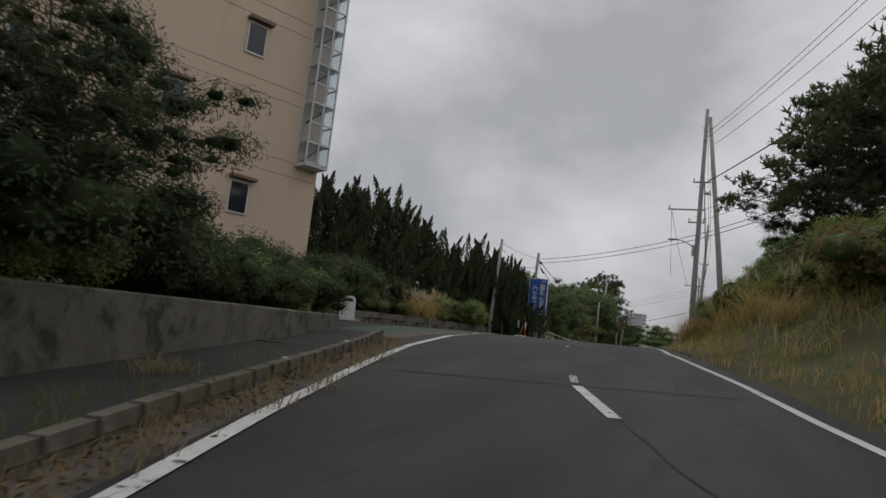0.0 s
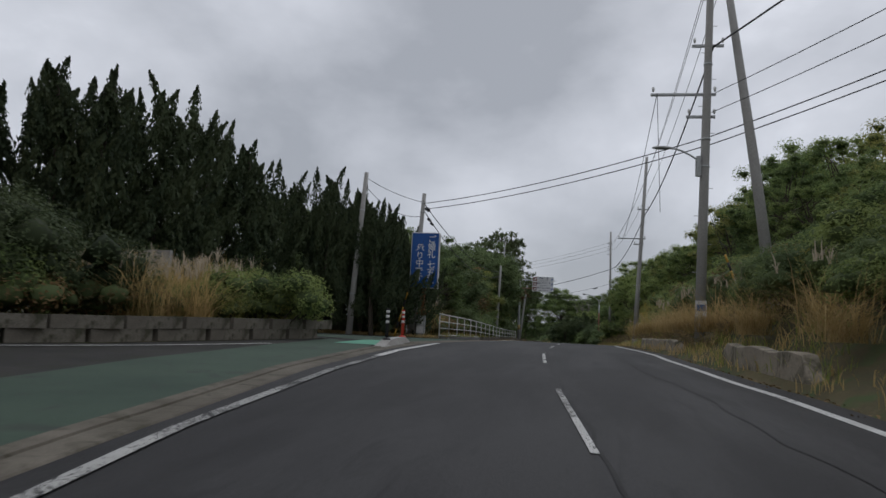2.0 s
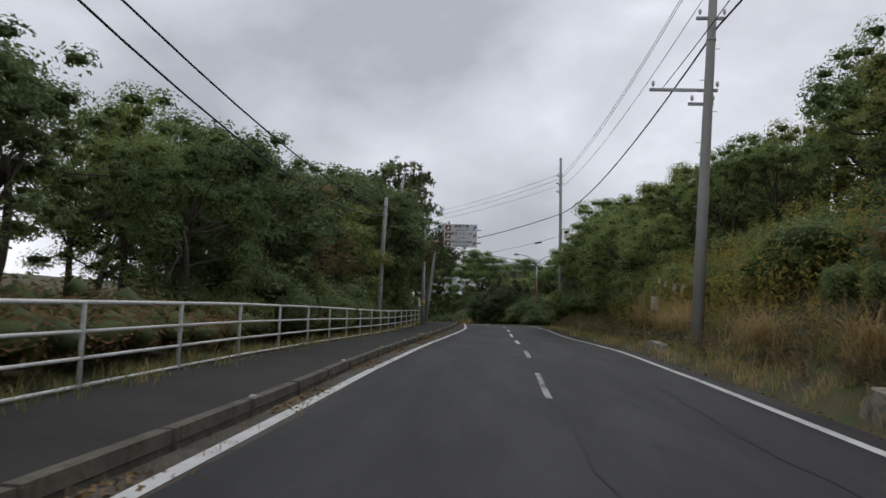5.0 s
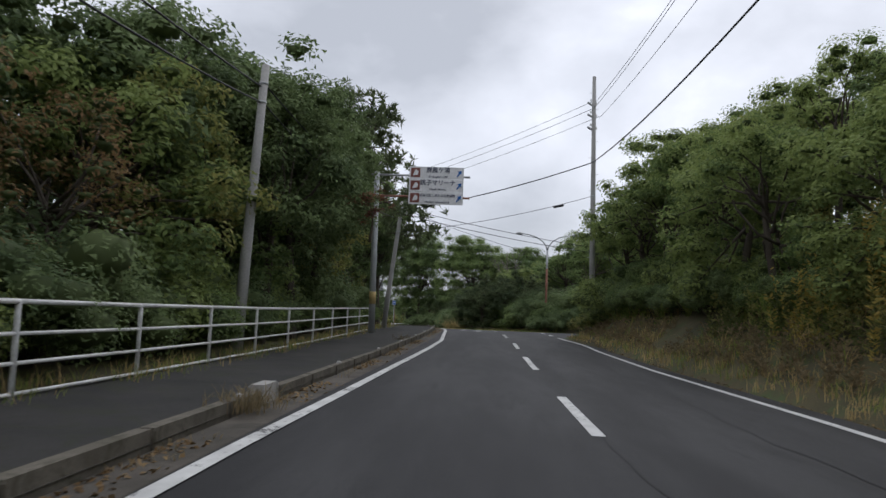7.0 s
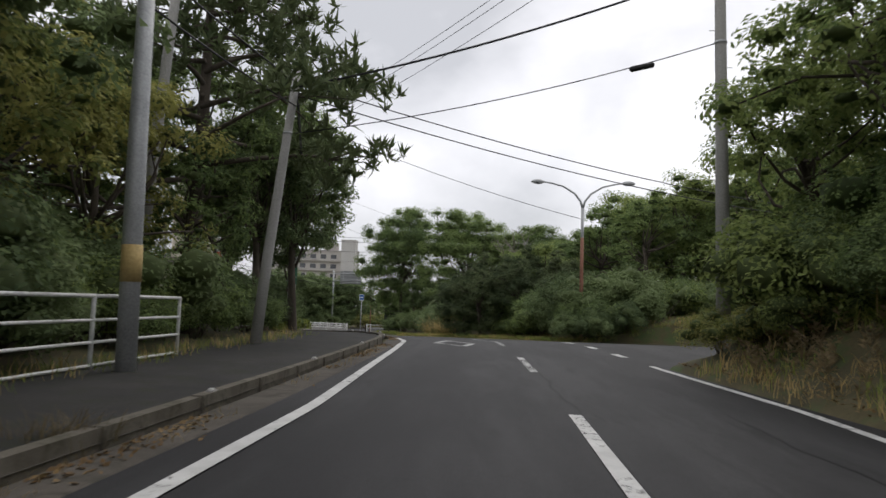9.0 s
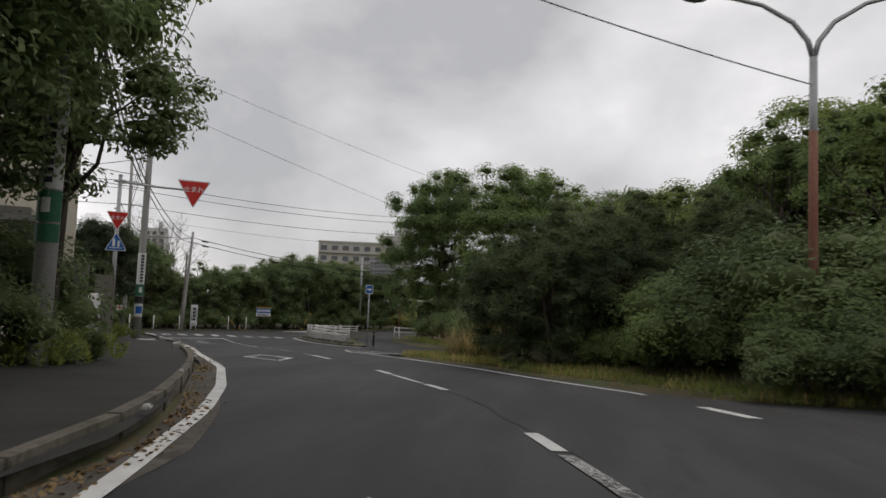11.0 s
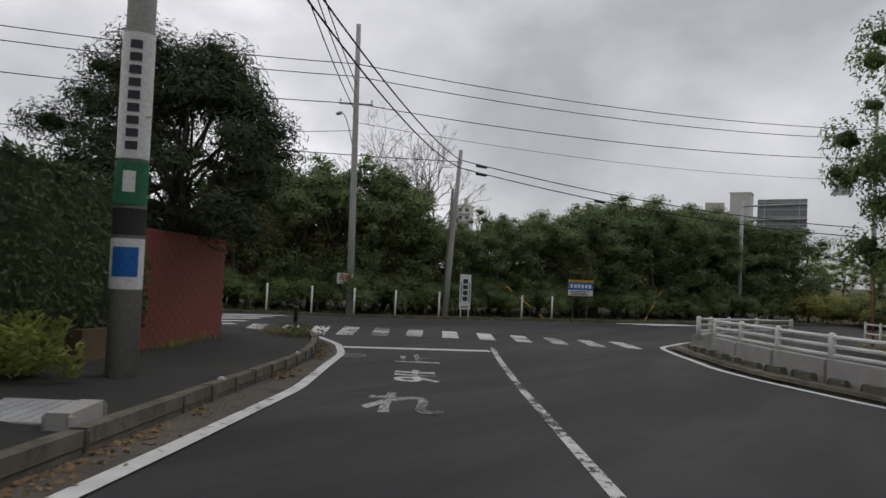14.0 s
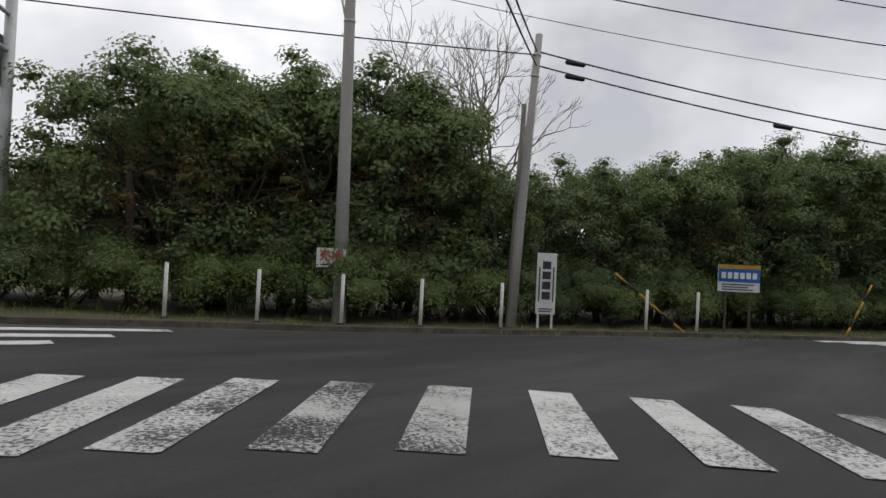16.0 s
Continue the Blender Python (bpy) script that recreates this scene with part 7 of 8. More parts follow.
def hedge(line, wide, height, material, label, density=420, leaf=(0.11, 0.06), z_of=None, lump=0.12):
    """A clipped hedge: leaves over a rounded box along a line, with a dark core painted as the shade inside."""
    q = dense(line, 0.4)
    o = Vector((q[0][0], q[0][1], (z_of or hgt)(q[0][0], q[0][1]) if z_of is None else z_of(q[0][1])))
    t = thing("hedge", o, label, "hedge")
    at, nm = [], []
    core = []
    for i in range(len(q) - 1):
        a, b = np.array(q[i]), np.array(q[i + 1])
        u = (b - a) / np.linalg.norm(b - a)
        s = np.array((u[1], -u[0]))
        zb = z_of(a[1]) if z_of else hgt(a[0], a[1])
        run = np.linalg.norm(b - a)
        n = int(density * run * (2 * height + wide) / 1.0 * 0.55)
        e = rng.uniform(0, 2 * height + wide, n)
        along = rng.uniform(0, run, n)
        off = np.where(e < height, -wide / 2, np.where(e < height + wide, e - height - wide / 2, wide / 2))
        zz = np.where(e < height, e, np.where(e < height + wide, height, 2 * height + wide - e))
        k = lump * np.sin(a[0] * 2.1 + a[1] * 1.7 + zz * 2.0) + rng.normal(size=n) * 0.05
        nx = np.where(e < height, -1.0, np.where(e < height + wide, 0.0, 1.0))
        nz = np.where((e >= height) & (e < height + wide), 1.0, 0.1)
        p = np.stack([a[0] + u[0] * along + s[0] * (off + nx * k), a[1] + u[1] * along + s[1] * (off + nx * k), zb + zz + nz * k], 1)
        at.append(p - np.array(o))
        nm.append(unit(np.stack([s[0] * nx, s[1] * nx, nz], 1) + rng.normal(size=(n, 3)) * 0.6 + np.array((0, 0, 0.3))))
        if i in (0, len(q) - 2):
            g, m = (-1, a) if i == 0 else (1, b)
            n = int(density * wide * height * 0.9)
            w, hh = rng.uniform(-wide / 2, wide / 2, n), rng.uniform(0, height, n)
            out = 0.12 * g * np.cos(w / wide * 2.6) + rng.normal(size=n) * 0.05
            at.append(np.stack([m[0] + s[0] * w + u[0] * out, m[1] + s[1] * w + u[1] * out, zb + hh], 1) - np.array(o))
            nm.append(unit(np.stack([u[0] * g + 0 * w, u[1] * g + 0 * w, 0.2 + 0 * w], 1) + rng.normal(size=(n, 3)) * 0.6))
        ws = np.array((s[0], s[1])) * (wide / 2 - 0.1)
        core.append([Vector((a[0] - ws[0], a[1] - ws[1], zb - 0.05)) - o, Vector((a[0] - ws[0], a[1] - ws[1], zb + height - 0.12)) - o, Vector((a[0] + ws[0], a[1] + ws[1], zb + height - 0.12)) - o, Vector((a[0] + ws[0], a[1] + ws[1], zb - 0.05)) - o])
    part("inner_foliage", Build().sheet(core).mesh("inner_foliage", HEDGE_SHADE), t)
    part("foliage", leaves("foliage", rng, np.vstack(at), np.vstack(nm), leaf[0], leaf[1], material, simple=True), t)
    return t


# dark tone of the hedge core, painting the shade between its twigs
HEDGE_SHADE = surface("hedge_shade_tone", (0.03, 0.042, 0.02), (0.055, 0.072, 0.034), 4, 20, 0.95, bump=0.8)
hedge([(-19.95, 140.2), (-23.4, 145.7), (-26.9, 151.5)], 1.0, 2.6, HEDGE_LEAF, "tall clipped evergreen hedge over a low wall", z_of=lambda y: rz(y) + 0.2)

# ---- reddish wall ----
BRICK = surface("red_brown_brick", (0.17, 0.052, 0.036), (0.215, 0.07, 0.049), 0.9, 30, 0.85, bump=0.3, stain=(0.15, 0.05, 0.035))
MORTAR = surface("dark_mortar", (0.15, 0.05, 0.036), (0.19, 0.065, 0.046), 2, 40, 0.9)
wall = thing("brick_wall", (-29.2, 156.0, rz(156) + 0.05), "smooth red-brown brick garden wall", "wall", turn=-56.6, kind="structure")
part("core", Build().box((2.6, -0.1, 1.09), (5.2, 0.16, 2.24)).mesh("core", MORTAR), wall)
part("core", Build().box((0.06, -2.7, 1.09), (0.16, 5.0, 2.24)).mesh("core", MORTAR), wall)
brick = Build().box((0, 0, 0), (0.395, 0.03, 0.108), bevel=0.003).mesh("brick", BRICK)
for r in range(20):
    for k in range(13):
        o = part("brick", brick, wall)
        x = 0.2 + 0.4 * k + (0.2 if r % 2 else 0)
        o.matrix_basis = pose(min(x, 5.0), -0.012, 0.056 + 0.1115 * r)
part("coping", Build().box((2.6, -0.1, 2.24), (5.3, 0.24, 0.06), bevel=0.01).mesh("coping", BRICK), wall)

# ---- bollards and white posts ----
def bollard(x, y, label="black steel bollard with a brass band"):
    t = thing("bollard", (x, y, rz(y) - 0.12), label, "bollard", "bollards")
    part("base", Build().box((0, 0, 0.12), (0.24, 0.24, 0.28), bevel=0.04).mesh("base", CONCRETE), t)
    part("post", Build().tube([(0, 0, 0.1), (0, 0, 0.95), (0, 0, 1.06), (0, 0, 1.10)], [0.055, 0.055, 0.048, 0.02], 14).mesh("post", BLACK, True), t)
    part("band", Build().tube([(0, 0, 0.86), (0, 0, 0.90)], [0.06, 0.06], 14).mesh("band", surface("dull_brass", (0.25, 0.17, 0.06), (0.33, 0.23, 0.1), 2, 20, 0.5, 0.5), True), t, "dull brass band")


bollard(-28.65, 157.95)
bollard(-13.5, 156.4)
for x, y, hh in ((-38.0, 166.3, 1.2), (-37.0, 168.0, 1.2), (-36.0, 169.7, 1.2), (-35.0, 171.5, 1.2), (-33.8, 173.4, 1.2), (-31.3, 177.3, 1.2), (-30.3, 178.8, 1.2), (-39.6, 163.4, 1.2)):
    t = thing("white_post", (x, y, rz(y)), "slim white plastic roadside post", "roadside post", "white roadside posts")
    part("post", Build().tube([(0, 0, -0.1), (0.01, 0, hh)], 0.045, 10).mesh("post", WHITE_PLASTIC, True), t)
    part("foot", Build().tube([(0, 0, 0), (0, 0, 0.04)], [0.09, 0.07], 10).mesh("foot", DARK_METAL, True), t)
far_kerb = dense([(-48, 145.4), (-38.4, 159.3), (-36.4, 162.8), (-34.7, 167.6), (-32.7, 172.1), (-29.9, 176.9), (-26.3, 181.6), (-22.1, 187.1), (-14.2, 200)], 0.8)
obj("kerb", section(far_kerb, [(-0.18, 0.0), (-0.17, 0.12), (-0.02, 0.12), (0.0, 0.0)]).mesh("kerb_far", GUTTER), label="low dark kerb on the far side of the junction", category="kerb", kind="structure")
wp = thing("white_post", (-40.6, 163.2, 1.6), "tall slim white flag post by the junction", "roadside post")
part("post", Build().tube([(0, 0, -0.1), (0.05, 0, 3.6)], 0.05, 10).mesh("post", WHITE_METAL, True), wp)
part("arm", Build().tube([(0.05, 0, 3.3), (-0.9, -0.5, 3.0)], 0.02, 6).mesh("arm", WHITE_METAL, True), wp)


# ---- small signs across the junction ----
def small_sign(x, y, w, h, z, label, face, legs=(-0.3, 0.3), turn=35, post=WHITE_PLASTIC):
    t = thing("sign_board", (x, y, rz(y)), label, "sign board", turn=turn)
    for lx in legs:
        part("leg", Build().box((lx * w, 0.03, z / 2), (0.06, 0.05, z + 0.2)).mesh("leg", post), t)
    b = part("board", Build().box((0, 0, z + h / 2), (w, 0.03, h), bevel=0.008).mesh("board", face), t)
    return t, b


t, b = small_sign(-37.3, 170.6, 0.75, 0.5, 1.35, "small white land-for-sale board on one leg", SIGN_WHITE, (0.2,))
write(b, "売地", 0.30, (0, -0.02, 1.64), RED)
plain_bars(b, -0.26, 0.26, 1.42, 1, 0.06, 0.03, INK, -0.02)
t, b = small_sign(-33.7, 175.7, 0.56, 1.75, 0.35, "tall narrow white clinic sign with dark bars", SIGN_WHITE, (-0.35, 0.35))
for k in range(4):
    part("bar", Build().box((0, -0.02, 1.75 - 0.29 * k), (0.24, 0.006, 0.22)).mesh("bar", INK), b)
plain_bars(b, -0.2, 0.2, 0.5, 2, 0.07, 0.03, INK, -0.02)
part("bar", Build().box((-0.2, -0.02, 1.2), (0.04, 0.006, 1.0)).box((0.2, -0.02, 1.2), (0.04, 0.006, 1.0)).mesh("bar", SIGN_GREEN), b)
t, b = small_sign(-29.8, 181.5, 1.35, 0.86, 1.25, "advert board with orange, blue and white bands", SIGN_WHITE, (-0.3, 0.28), post=BARK)
part("band", Build().box((0, -0.02, 2.05), (1.33, 0.006, 0.13)).mesh("band", YELLOW), b, "orange band")
part("band", Build().box((0, -0.02, 1.77), (1.33, 0.006, 0.42)).mesh("band", SIGN_BLUE), b, "blue band")
for k in range(6):
    part("bar", Build().box((-0.5 + 0.2 * k, -0.026, 1.77), (0.14, 0.006, 0.2)).mesh("bar", SIGN_WHITE), b)
plain_bars(b, -0.55, 0.55, 1.48, 3, 0.08, 0.035, INK, -0.02)


# ---- island with white rails ----
patch("traffic_island", [(-14.3, 156.6), (-15.4, 157.3), (-17.5, 159.3), (-18.6, 160.7), (-19.85, 163.0), (-20.9, 165.3), (-21.2, 166.7), (-21.3, 169.4), (-21.1, 172.4), (-20.2, 177.5), (-19.0, 177.3), (-18.2, 171), (-17.0, 165.5), (-15.2, 160.6), (-14.2, 158.0)], 0.05, SOIL, "earth filled traffic island with grass", "traffic island")
isl_kerb = dense([(-14.2, 156.5), (-15.35, 157.3), (-17.45, 159.3), (-18.55, 160.7), (-19.8, 163.0), (-20.85, 165.3), (-21.15, 166.7), (-21.3, 169.4), (-21.1, 172.4), (-20.3, 177.5)], 0.5)
obj("kerb", section(isl_kerb, [(0.0, 0.0), (0.05, 0.10), (0.2, 0.13), (0.26, 0.04)]).mesh("kerb_island_edge", KERB), label="rough concrete kerb of the traffic island", category="kerb", kind="structure")


def island_rail(line, label):
    q = dense(line, 1.3)
    o = Vector((q[0][0], q[0][1], rz(q[0][1])))
    t = thing("guard_rail", o, label, "guard rail", "guard rails")
    pts = [Vector((x, y, rz(y))) - o for x, y in q]
    for i, p in enumerate(pts):
        part("post", Build().tube([p + Vector((0, 0, 0.4)), p + Vector((0, 0, 1.0)), p + Vector((0, 0, 1.03))], [0.065, 0.065, 0.035], 10).mesh("post", WHITE_METAL, True), t)
    for a, b in zip(pts, pts[1:]):
        for z in (0.95, 0.78, 0.61):
            part("rail", Build().tube([a + Vector((0, 0, z)), b + Vector((0, 0, z))], 0.038, 8).mesh("rail", WHITE_METAL, True), t)
        c, d = (a + b) / 2, b - a
        part("plinth", Build().box(c + Vector((0, 0, 0.23)), (d.length - 0.03, 0.30, 0.60), math.degrees(math.atan2(d.y, d.x)), bevel=0.02).mesh("plinth", PALE_KERB), t, "pale concrete plinth")


island_rail([(-15.35, 157.95), (-16.9, 159.45), (-18.2, 161.1), (-19.0, 162.4), (-19.35, 163.4)], "white tubular guard rail on a concrete plinth")
island_rail([(-20.2, 165.4), (-20.5, 167.4), (-20.35, 169.6), (-19.7, 171.5), (-18.5, 172.3)], "white guard rail round the island's nose")


MOSSY = surface("mossy_rubble", (0.10, 0.10, 0.07), (0.19, 0.18, 0.14), 2.5, 30, 0.95, bump=0.7, stain=(0.07, 0.08, 0.035))
foot = dense([(-15.1, 157.45), (-17.2, 159.35), (-18.5, 161.0), (-19.5, 163.0), (-20.4, 165.0)], 0.75)
for i in range(len(foot) - 1):
    x, y = foot[i]
    turn = math.degrees(math.atan2(foot[i + 1][1] - y, foot[i + 1][0] - x))
    r = thing("rubble_stone", (x, y, rz(y) + 0.1), "rough mossy stone along the foot of a concrete plinth", "stone", "rubble stones", turn + random.uniform(-9, 9))
    part("stone", Build().box((0, 0, 0.02), (random.uniform(0.4, 0.7), random.uniform(0.2, 0.3), random.uniform(0.2, 0.32)), bevel=0.05).mesh("stone", MOSSY), r)


def pole_sign(x, y, h, label):
    t = thing("direction_sign", (x, y, rz(y)), label, "road sign", turn=30)
    part("pole", Build().tube([(0, 0, -0.1), (0.03, 0, h)], 0.035, 10).mesh("pole", STEEL, True), t)
    p = part("plate", Build().box((0, -0.05, h - 0.28), (0.42, 0.015, 0.5), bevel=0.006).mesh("plate", SIGN_WHITE), t)
    part("face", Build().box((0, -0.06, h - 0.28), (0.36, 0.008, 0.42)).mesh("face", SIGN_BLUE), p)
    part("arrow", Build().prism([(-0.13, -0.04), (0.02, -0.04), (0.02, -0.1), (0.14, 0), (0.02, 0.1), (0.02, 0.04), (-0.13, 0.04)], 0.006, pose(0, -0.068, h - 0.28)).mesh("arrow", SIGN_WHITE), p)


pole_sign(-14.05, 157.1, 3.55, "blue direction sign with a white arrow on a pole")
t = thing("traffic_mirror", (-16.06, 176.9, rz(176.9)), "round traffic mirror on a faded orange pole", "traffic mirror", turn=20)
part("pole", Build().tube([(0, 0, -0.1), (0, 0, 4.0)], 0.05, 10).mesh("pole", RUSTY_PAINT, True), t)
disc = Build().tube([(0, -0.12, 3.5), (0, -0.08, 3.5), (0, -0.02, 3.5)], [0.40, 0.42, 0.2], 24)
part("mirror_back", disc.mesh("mirror_back", DARK_METAL, True), t)
part("hood", Build().tube([(0, -0.16, 3.52), (0, -0.02, 3.52)], [0.45, 0.44], 24, False).mesh("hood", DARK_METAL, True), t)
q = [(-16.3, 176.2), (-15.8, 175.6), (-14.3, 176.0), (-12.6, 176.4)]
t = thing("guard_rail", (q[0][0], q[0][1], rz(176)), "short pale guard rail at the slip road", "guard rail")
for x, y in q:
    part("post", Build().tube([(x - q[0][0], y - q[0][1], -0.1), (x - q[0][0], y - q[0][1], 1.0)], 0.045, 8).mesh("post", WHITE_METAL, True), t)
for z in (0.9, 0.55):
    part("rail", Build().tube([(x - q[0][0], y - q[0][1], z) for x, y in q], 0.035, 8).mesh("rail", WHITE_METAL, True), t)


def gantry(x, y, h, reach, turn, label, sign=(2.6, 1.5), post_r=0.13, extra=False, side=1):
    t = thing("sign_gantry", (x, y, 1.6), label, "road sign", turn=turn)
    part("post", Build().tube([(0, 0, -0.1), (0, 0, h)], [post_r, post_r * 0.85], 14).mesh("post", STEEL, True), t)
    part("post_cap", Build().tube([(0, 0, h), (0, 0, h + 0.06)], [post_r, post_r * 0.5], 14).mesh("post_cap", STEEL, True), t)
    for z in (h - 0.45, h - 1.35):
        part("arm", Build().tube([(0, 0, z), (reach, 0, z + 0.1)], 0.06, 8).mesh("arm", STEEL, True), t)
    bx = reach - sign[0] / 2
    b = part("sign_back", Build().box((bx, 0.12 * side, h - 0.9), (sign[0], 0.03, sign[1]), bevel=0.01).mesh("sign_back", surface("grey_sign_back", (0.18, 0.19, 0.19), (0.25, 0.26, 0.26), 2, 20, 0.5, 0.3)), t, "grey back of a road sign")
    for k in range(4):
        part("stiffener", Build().box((bx, 0.08 * side, h - 0.9 - sign[1] / 2 + 0.2 + k * (sign[1] - 0.4) / 3), (sign[0] - 0.1, 0.05, 0.05)).mesh("stiffener", STEEL), b)
    for k in (-0.35, 0.35):
        part("stiffener", Build().box((bx + k * sign[0], 0.04 * side, h - 0.9), (0.06, 0.06, sign[1])).mesh("stiffener", STEEL), b)
    if extra:
        part("small_sign_back", Build().box((0.1, -0.2, h - 1.6), (0.5, 0.03, 1.3), bevel=0.01).mesh("small_sign_back", DARK_METAL), t)
    return t


gantry(-43.6, 165.3, 7.5, 4.8, -48, "grey steel sign gantry seen from behind", (3.0, 1.6), 0.16, True, -1)
gt = gantry(-23.6, 193.2, 7.3, 3.75, -4, "far sign gantry with a grey sign back", (2.85, 1.75))
sign_plate(gt, (5.6, -0.1, 8.0), 1.3, 1.2, True, STEEL, SIGN_WHITE, name="triangle_back", label="grey triangle sign with a white rim")


# ---- far buildings ----
def apartment(x, y, w, d, h, storeys, bays, turn, label, tone=None):
    t = thing("apartment_building", (x, y, 1.2), label, "building", turn=turn)
    wallm = tone or surface("grey_render", (0.34, 0.32, 0.29), (0.42, 0.40, 0.37), 0.2, 10, 0.85, bump=0.1, stretch=(1, 1, 0.3))
    part("wall", Build().box((0, d / 2, h / 2), (w, d, h)).mesh("wall", wallm), t)
    part("roof", Build().box((0, d / 2, h + 0.3), (w + 0.4, d + 0.4, 0.6), bevel=0.05).mesh("roof", wallm), t)
    part("roof_house", Build().box((w * 0.2, d / 2, h + 2.0), (w * 0.16, d * 0.5, 3.4)).mesh("roof_house", wallm), t)
    sh = (h - 1) / storeys
    for s in range(storeys):
        for k in range(bays):
            bx, bz = -w / 2 + w * (k + 0.5) / bays, 0.9 + sh * s + sh * 0.5
            win = part("window", Build().box((bx, 0.0, bz), (w / bays * 0.55, 0.08, sh * 0.45)).mesh("window", GLASS), t)
            part("sill", Build().box((bx, -0.06, bz - sh * 0.25), (w / bays * 0.62, 0.14, 0.1)).mesh("sill", FRAME), win)
        part("balcony", Build().box((0, -0.5, 0.9 + sh * s + 0.1), (w * 0.98, 1.0, 0.2)).mesh("balcony", wallm), t)
    return t


apartment(-69, 381, 36, 14, 24.0, 6, 9, 12, "distant grey apartment block above the trees")
apartment(-43.5, 300, 12, 8, 7.5, 2, 4, 8, "distant low white house among trees", surface("white_render", (0.5, 0.5, 0.48), (0.6, 0.6, 0.58), 0.3, 10, 0.85, bump=0.1))
apartment(-176, 420, 9, 9, 31.0, 9, 3, 20, "distant pale apartment block behind the thicket", surface("pale_render", (0.5, 0.5, 0.49), (0.58, 0.58, 0.57), 0.3, 10, 0.85, bump=0.1))


def water_tower():
    t = thing("concrete_tower", (-46.0, 332.0, 1.2), "distant plain concrete stair tower above the trees", "building")
    grey = surface("tower_render", (0.40, 0.39, 0.37), (0.47, 0.46, 0.44), 0.3, 10, 0.85, bump=0.1)
    part("wall", Build().box((0, 0, 12.0), (4.6, 4.6, 24.0)).mesh("wall", grey), t)
    part("roof", Build().box((0, 0, 24.1), (4.9, 4.9, 0.3), bevel=0.05).mesh("roof", grey), t)


water_tower()


def shelter():
    t = thing("notice_shelter", (-13.4, 175.5, rz(175.5)), "small dark shelter with a flat roof among the bushes", "shelter", turn=8)
    for sx in (-0.85, 0.85):
        for sy in (-0.4, 0.4):
            part("post", Build().box((sx, sy, 1.2), (0.08, 0.08, 2.5)).mesh("post", DARK_METAL), t)
    part("back_panel", Build().box((0, 0.42, 1.3), (1.7, 0.05, 1.9)).mesh("back_panel", DARK_METAL), t)
    part("roof", Build().box((0, 0, 2.48), (2.1, 1.2, 0.09), bevel=0.02).mesh("roof", OLD_WALL), t)


shelter()


# ---- hedges, scrub and grass ----
for y in np.arange(-4, 17.5, 1.2):
    for d in (0.95, 2.0, 3.4):
        k = rng.choice("shrub_e shrub_e bush_m bush_b".split() if y > 12 else "shrub_e shrub_e bush_m".split())
        x = xat(WALL_LINE, y) - d
        plant(k, x, y + rng.uniform(-0.3, 0.3), rng.uniform(0.75, 1.0) * (0.62 if d < 1 else 0.85 if d < 3 else 1.15), z=1.2 + 0.045 * y)
for x, y, s in ((-11.2, 18.6, 1.0), (-12.6, 20.2, 1.0), (-14.2, 21.6, 1.05), (-15.8, 23.2, 1.1), (-17.2, 25.0, 1.1), (-18.4, 26.8, 1.05), (-19.5, 25.0, 1.2), (-17.0, 22.0, 1.0), (-14.5, 19.0, 1.0)):
    plant("bush_m" if s < 1.05 else "shrub_e", x, y, s, z=rz(y))
for x, y, s in ((-6.9, 4.8, 0.58), (-7.25, 6.5, 0.62), (-8.6, 7.4, 0.66), (-8.8, 4.2, 0.75)):
    plant("pine_d", x, y, s, z=1.3)
for x, y, s in ((-7.0, 5.2, 0.6), (-7.6, 6.9, 0.62), (-8.2, 8.6, 0.66), (-8.6, 10.2, 0.5)):
    plant("shrub_e", x, y, 1.5 * s, z=1.4)
for x, y in ((-15.6, 127.5), (-14.2, 125.0), (-12.6, 122.0)):
    plant("shrub_e", x, y, 0.75)
for x, y, s, k in ((-21.0, 29.6, 1.3, "shrub_e"), (-19.4, 30.4, 1.35, "shrub_e"), (-18.2, 31.6, 1.35, "shrub_e"), (-19.8, 32.4, 1.5, "shrub_e"), (-17.2, 31.4, 1.2, "bush_m"), (-16.6, 32.8, 1.3, "shrub_e"), (-17.6, 33.6, 1.45, "shrub_e"), (-15.9, 32.6, 1.0, "bush_m"), (-15.6, 34.2, 1.15, "shrub_e"), (-18.6, 35.2, 1.5, "shrub_e"), (-16.6, 35.6, 1.2, "bush_c")):
    plant(k, x, y, s, z=rz(y) + 0.35)
bank = [(rng.uniform(-14.6, -12.8), rng.uniform(34.4, 37.6), rz(35) + 0.3) for _ in range(16)] + [(rng.uniform(-18, -13.4), rng.uniform(38, 41), rz(40) + 0.5) for _ in range(30)]
for x, y, s in ((-15.0, 33.0, 0.8), (-14.6, 35.0, 0.85), (-15.8, 36.5, 0.9)):
    plant("bush_c", x, y, s, z=rz(y) + 0.3)
for x, y, s in ((-12.7, 38.6, 0.95), (-12.5, 39.7, 1.0), (-13.4, 38.0, 0.8), (-12.9, 39.6, 0.85), (-14.2, 40.4, 0.9), (-15.4, 39.0, 0.9), (-13.0, 41.0, 0.7)):
    plant("bush_m" if x > -12.8 else "bush_b", x, y, s, z=rz(y) + 0.35)
